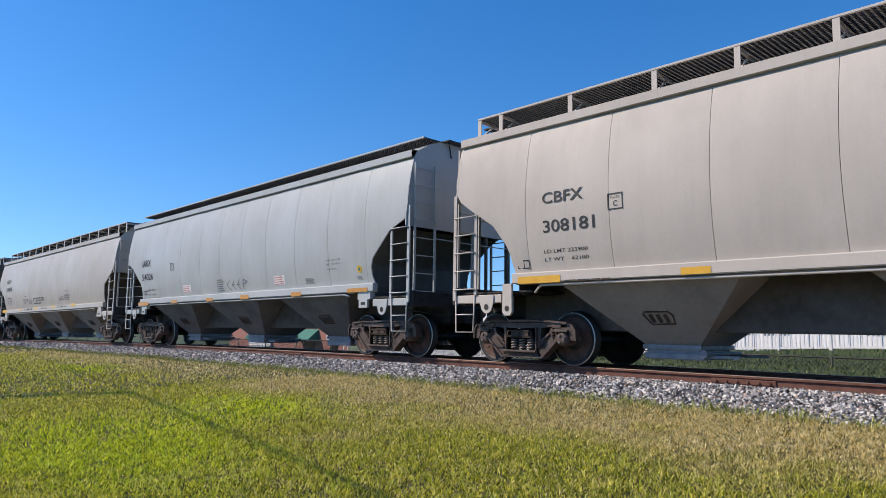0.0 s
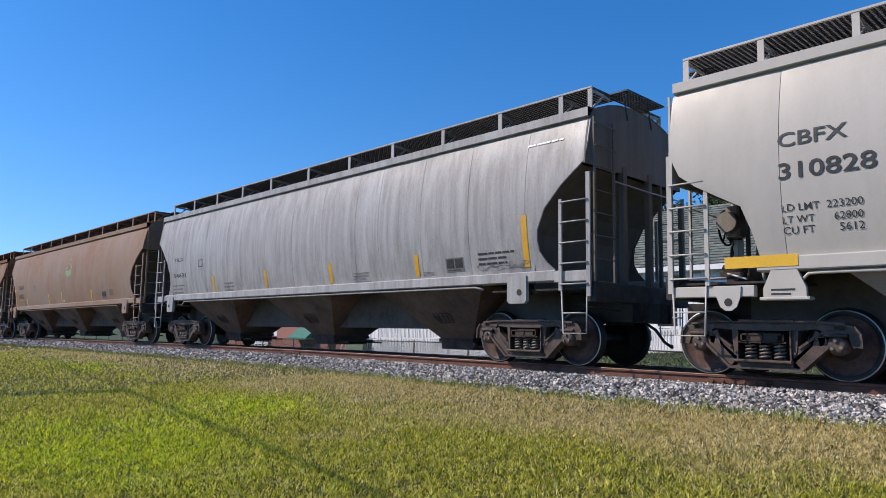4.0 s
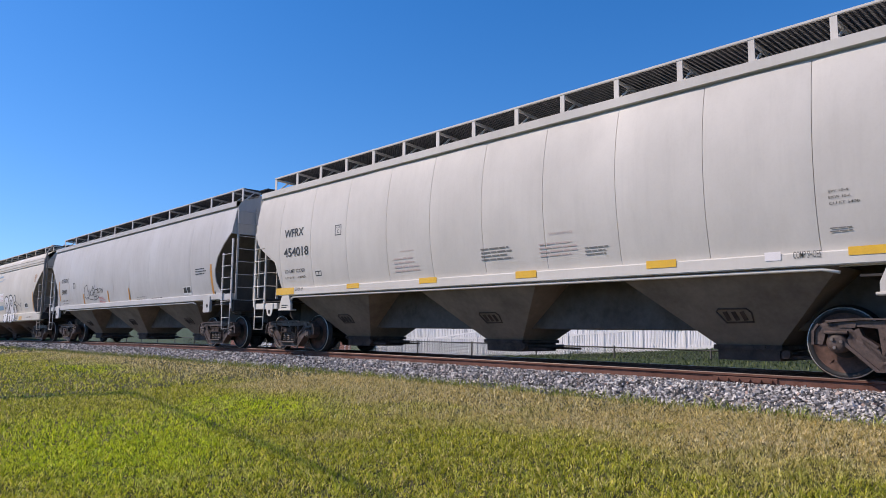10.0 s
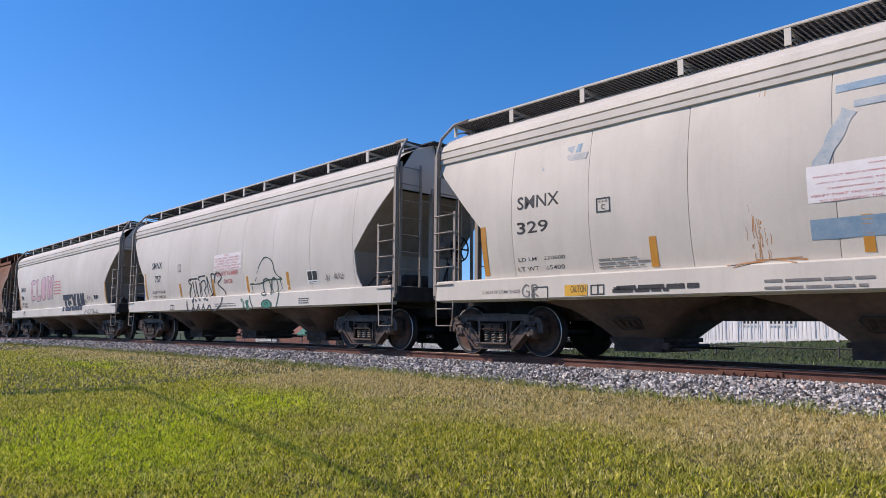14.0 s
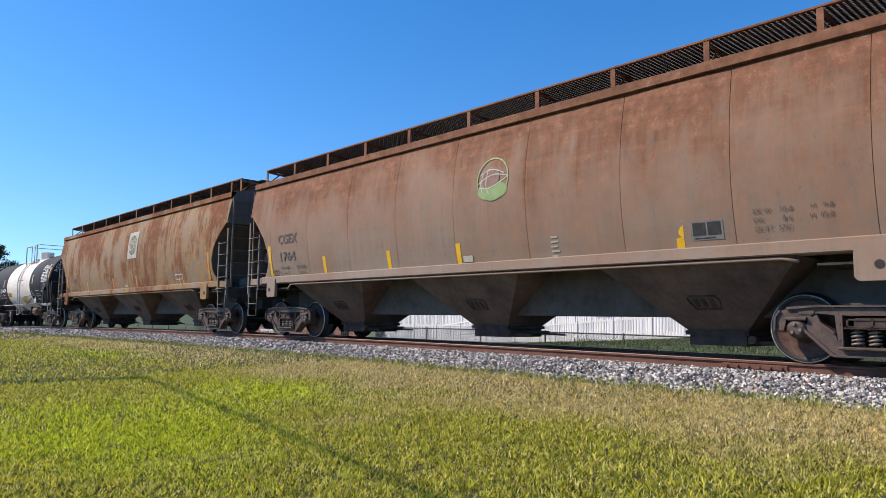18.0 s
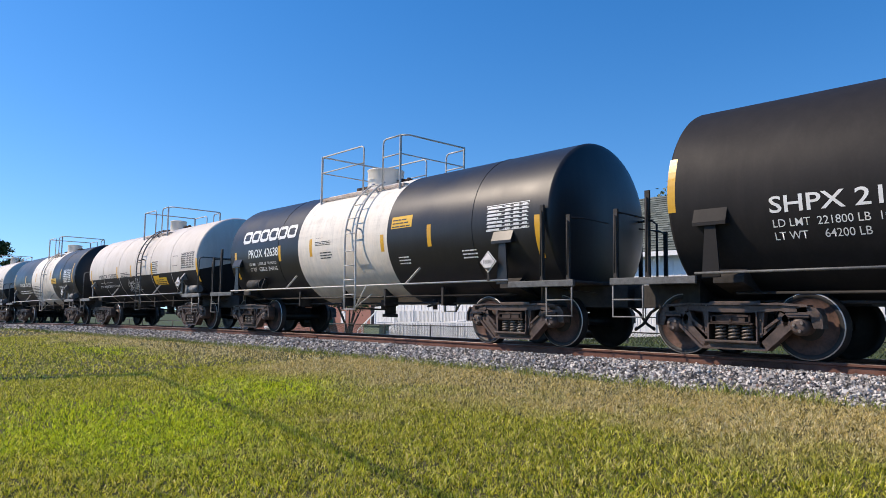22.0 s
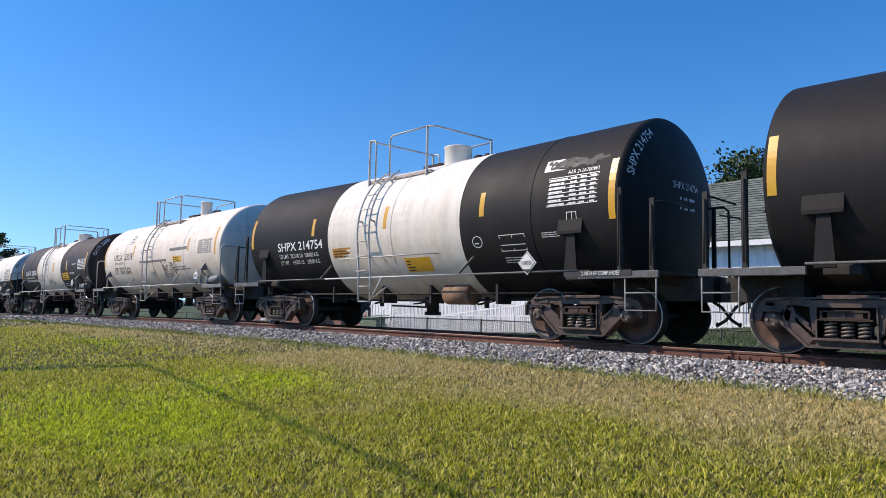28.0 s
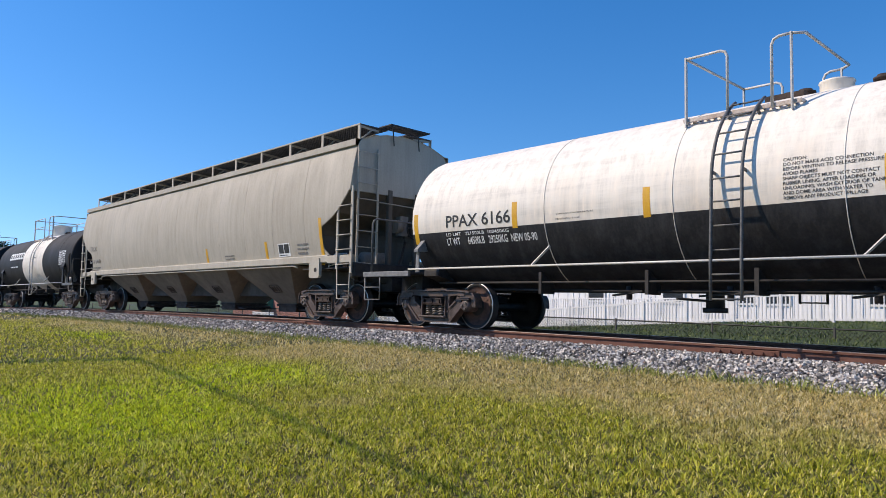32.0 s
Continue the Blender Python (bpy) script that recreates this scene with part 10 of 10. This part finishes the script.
lettering("CAUTION:\nDO NOT MAKE ACID CONNECTION\nBEFORE VENTING TO RELEASE PRESSURE\nAVOID FLAMES\nSHARP OBJECTS MUST NOT CONTACT\nRUBBER LINING. AFTER LOADING OR\nUNLOADING, WASH EXTERIOR OF TANK\nAND DOME AREA WITH WATER TO\nREMOVE ANY PRODUCT SPILLAGE", 1.68, 1.919, 1.17, 0.543, surf, M_INK, car)
patch(3.05, 1.990, 0.73, 0.378, surf, M_ORANGE, car)
bars(3.13, 2.026, 0.60, 0.307, 3, surf, M_INK, car, off=0.008)
table(5.08, 1.926, 1.01, 0.626, surf, car, M_INK_OLD)
patch(6.22, 1.493, 0.12, 0.785, surf, M_YELLOW, car, "reflector")
patch(2.82, 1.922, 0.12, 0.443, surf, M_YELLOW, car, "reflector")
placard(5.01, 1.243, 0.40, 0.400, surf, car, "1805")
bars(3.00, 1.953, 1.61, 0.075, 2, surf, M_INK_OLD, car, off=0.008)
bars(5.04, 1.759, 0.50, 0.117, 2, surf, M_INK_OLD, car, off=0.008)
car, surf = c24
lettering("TILX", -8.33, 2.355, 0.81, 0.169, surf, M_INK_OLD, car)
lettering("641160", -8.47, 1.855, 1.28, 0.163, surf, M_INK_OLD, car)
bars(-8.48, 1.580, 1.30, 0.189, 2, surf, M_INK_OLD, car, off=0.008)
patch(8.13, 1.334, 0.12, 1.116, surf, M_YELLOW, car, "reflector")
patch(5.56, 1.493, 0.12, 0.520, surf, M_YELLOW, car, "reflector")
patch(2.09, 1.483, 0.12, 0.505, surf, M_YELLOW, car, "reflector")
consolidated(6.21, 1.601, 0.56, 0.333, surf, car, True)
bars(7.12, 1.638, 0.64, 0.314, 3, surf, M_INK_OLD, car, off=0.008)
bars(3.28, 1.462, 0.63, 0.330, 4, surf, M_INK_OLD, car, off=0.008)
bars(0.74, 1.391, 0.51, 0.163, 2, surf, M_INK_OLD, car, off=0.008)
car, surf = c25
block_word(-4.04, 2.495, 2.52, 0.344, surf, car)
bars(-3.66, 2.083, 1.95, 0.140, 1, surf, M_CHALK, car, off=0.008)
table(4.42, 1.981, 0.94, 0.627, surf, car, M_CHALK)
car, surf = c9
for ring in FAT_LETTERS:
    scan_fill(ring, 1.44, 0.95, 2.15, 1.38, surf, M_LABEL, car)
ribbons(FAT_LETTERS + FAT_EYES, 0.075, 1.44, 0.95, 2.15, 1.38, surf, M_INK, car, "spray_outline", 0.009, closed=True)
stripe_cap(-4.74, 3.152, 0.96, 0.364, surf, car)
lettering("CAUTION", -4.15, 1.084, 0.29, 0.115, (lambda z, x=0.0: -1.571), M_INK, car)
bars(-3.35, 1.102, 0.39, 0.113, 1, (lambda z, x=0.0: -1.571), M_INK, car, off=0.008)
car, surf = c8
ribbons(SWEEP, 0.03, -3.80, 1.696, 1.71, 0.634, surf, M_INK, car, "spray_tag")
car, surf = c9
rust_run(-1.37, 1.363, 0.38, 2.261, surf, car)
patch(-0.54, 2.076, 1.71, 0.452, surf, M_LABEL, car)
lettering("WARNING", 0.14, 2.463, 0.34, 0.021, surf, M_REDINK, car)
lettering("PRODUCT MAY COMPACT DURING SHIPMENT", -0.46, 2.375, 1.53, 0.023, surf, M_REDINK, car)
lettering("APPLY VIBRATORS TO BOTH SIDES OF EACH", -0.43, 2.297, 1.49, 0.020, surf, M_REDINK, car)
lettering("COMPARTMENT DURING UNLOADING", -0.31, 2.224, 1.24, 0.020, surf, M_REDINK, car)
lettering("VERIFY THAT THE COMPARTMENT IS EMPTY PRIOR", -0.51, 2.143, 1.65, 0.030, surf, M_REDINK, car)
lettering("TO UNLOADING THE NEXT COMPARTMENT.", -0.41, 2.076, 1.44, 0.031, surf, M_REDINK, car)
patch(-0.19, 3.411, 0.69, 0.098, surf, M_BLUEWORN, car)
patch(0.53, 3.254, 0.59, 0.083, surf, M_SMUDGE, car)
patch(0.01, 3.182, 0.65, 0.084, surf, M_SMUDGE_B, car)
ribbons([[(0.12, 0.0), (0.5, 0.5), (0.88, 1.0)]], 0.20, -0.46, 2.498, 0.48, 0.665, surf, M_SMUDGE_B, car, "faded_stripe", 0.004)
patch(-0.54, 1.632, 1.66, 0.244, surf, M_BLUEWORN, car)
lettering("EX W   10-8  H  8-7", 3.43, 1.223, 0.73, 0.061, (lambda z, x=0.0: -1.571), M_INK, car)
lettering("EW       8-0  H  15-1", 3.44, 1.126, 0.74, 0.061, (lambda z, x=0.0: -1.571), M_INK, car)
lettering("CU FT   4650", 3.44, 1.018, 0.50, 0.072, (lambda z, x=0.0: -1.571), M_INK, car)
ribbons(GR, 0.03, -5.17, 1.032, 0.36, 0.214, (lambda z, x=0.0: -1.571), M_INK_OLD, car, "spray_tag", 0.006)
lettering("2 INCH HF COMP SHOES", -6.11, 1.115, 0.89, 0.057, (lambda z, x=0.0: -1.571), M_INK_OLD, car)


# ---- what moves ----
def motions():
    """The train rolls past, and its wheels turn while it is near."""
    for car, place, h, sets in TRAIN:
        walk(car, [(t, on_track(place + run(t), h)) for t in range(33)])
        near = [i for i in range(0, 32 * FPS + 1) if -48 < place + run(i / FPS) < 16]
        for ws in sets:
            x, z = ws.matrix_basis.translation.x, 0.457

            def turned(i):
                return Matrix.Translation((x, 0, z)) @ Matrix.Rotation(run(i / FPS) / 0.457, 4, "Y")

            steps = near if len(near) > 2 else [0]
            rows = ([(0.0, turned(steps[0]))] if steps[0] > 0 else []) + [(i / FPS, turned(i)) for i in steps]
            if steps[-1] < 32 * FPS:
                rows.append((32.0, turned(steps[-1])))
            walk(ws, rows)


motions()
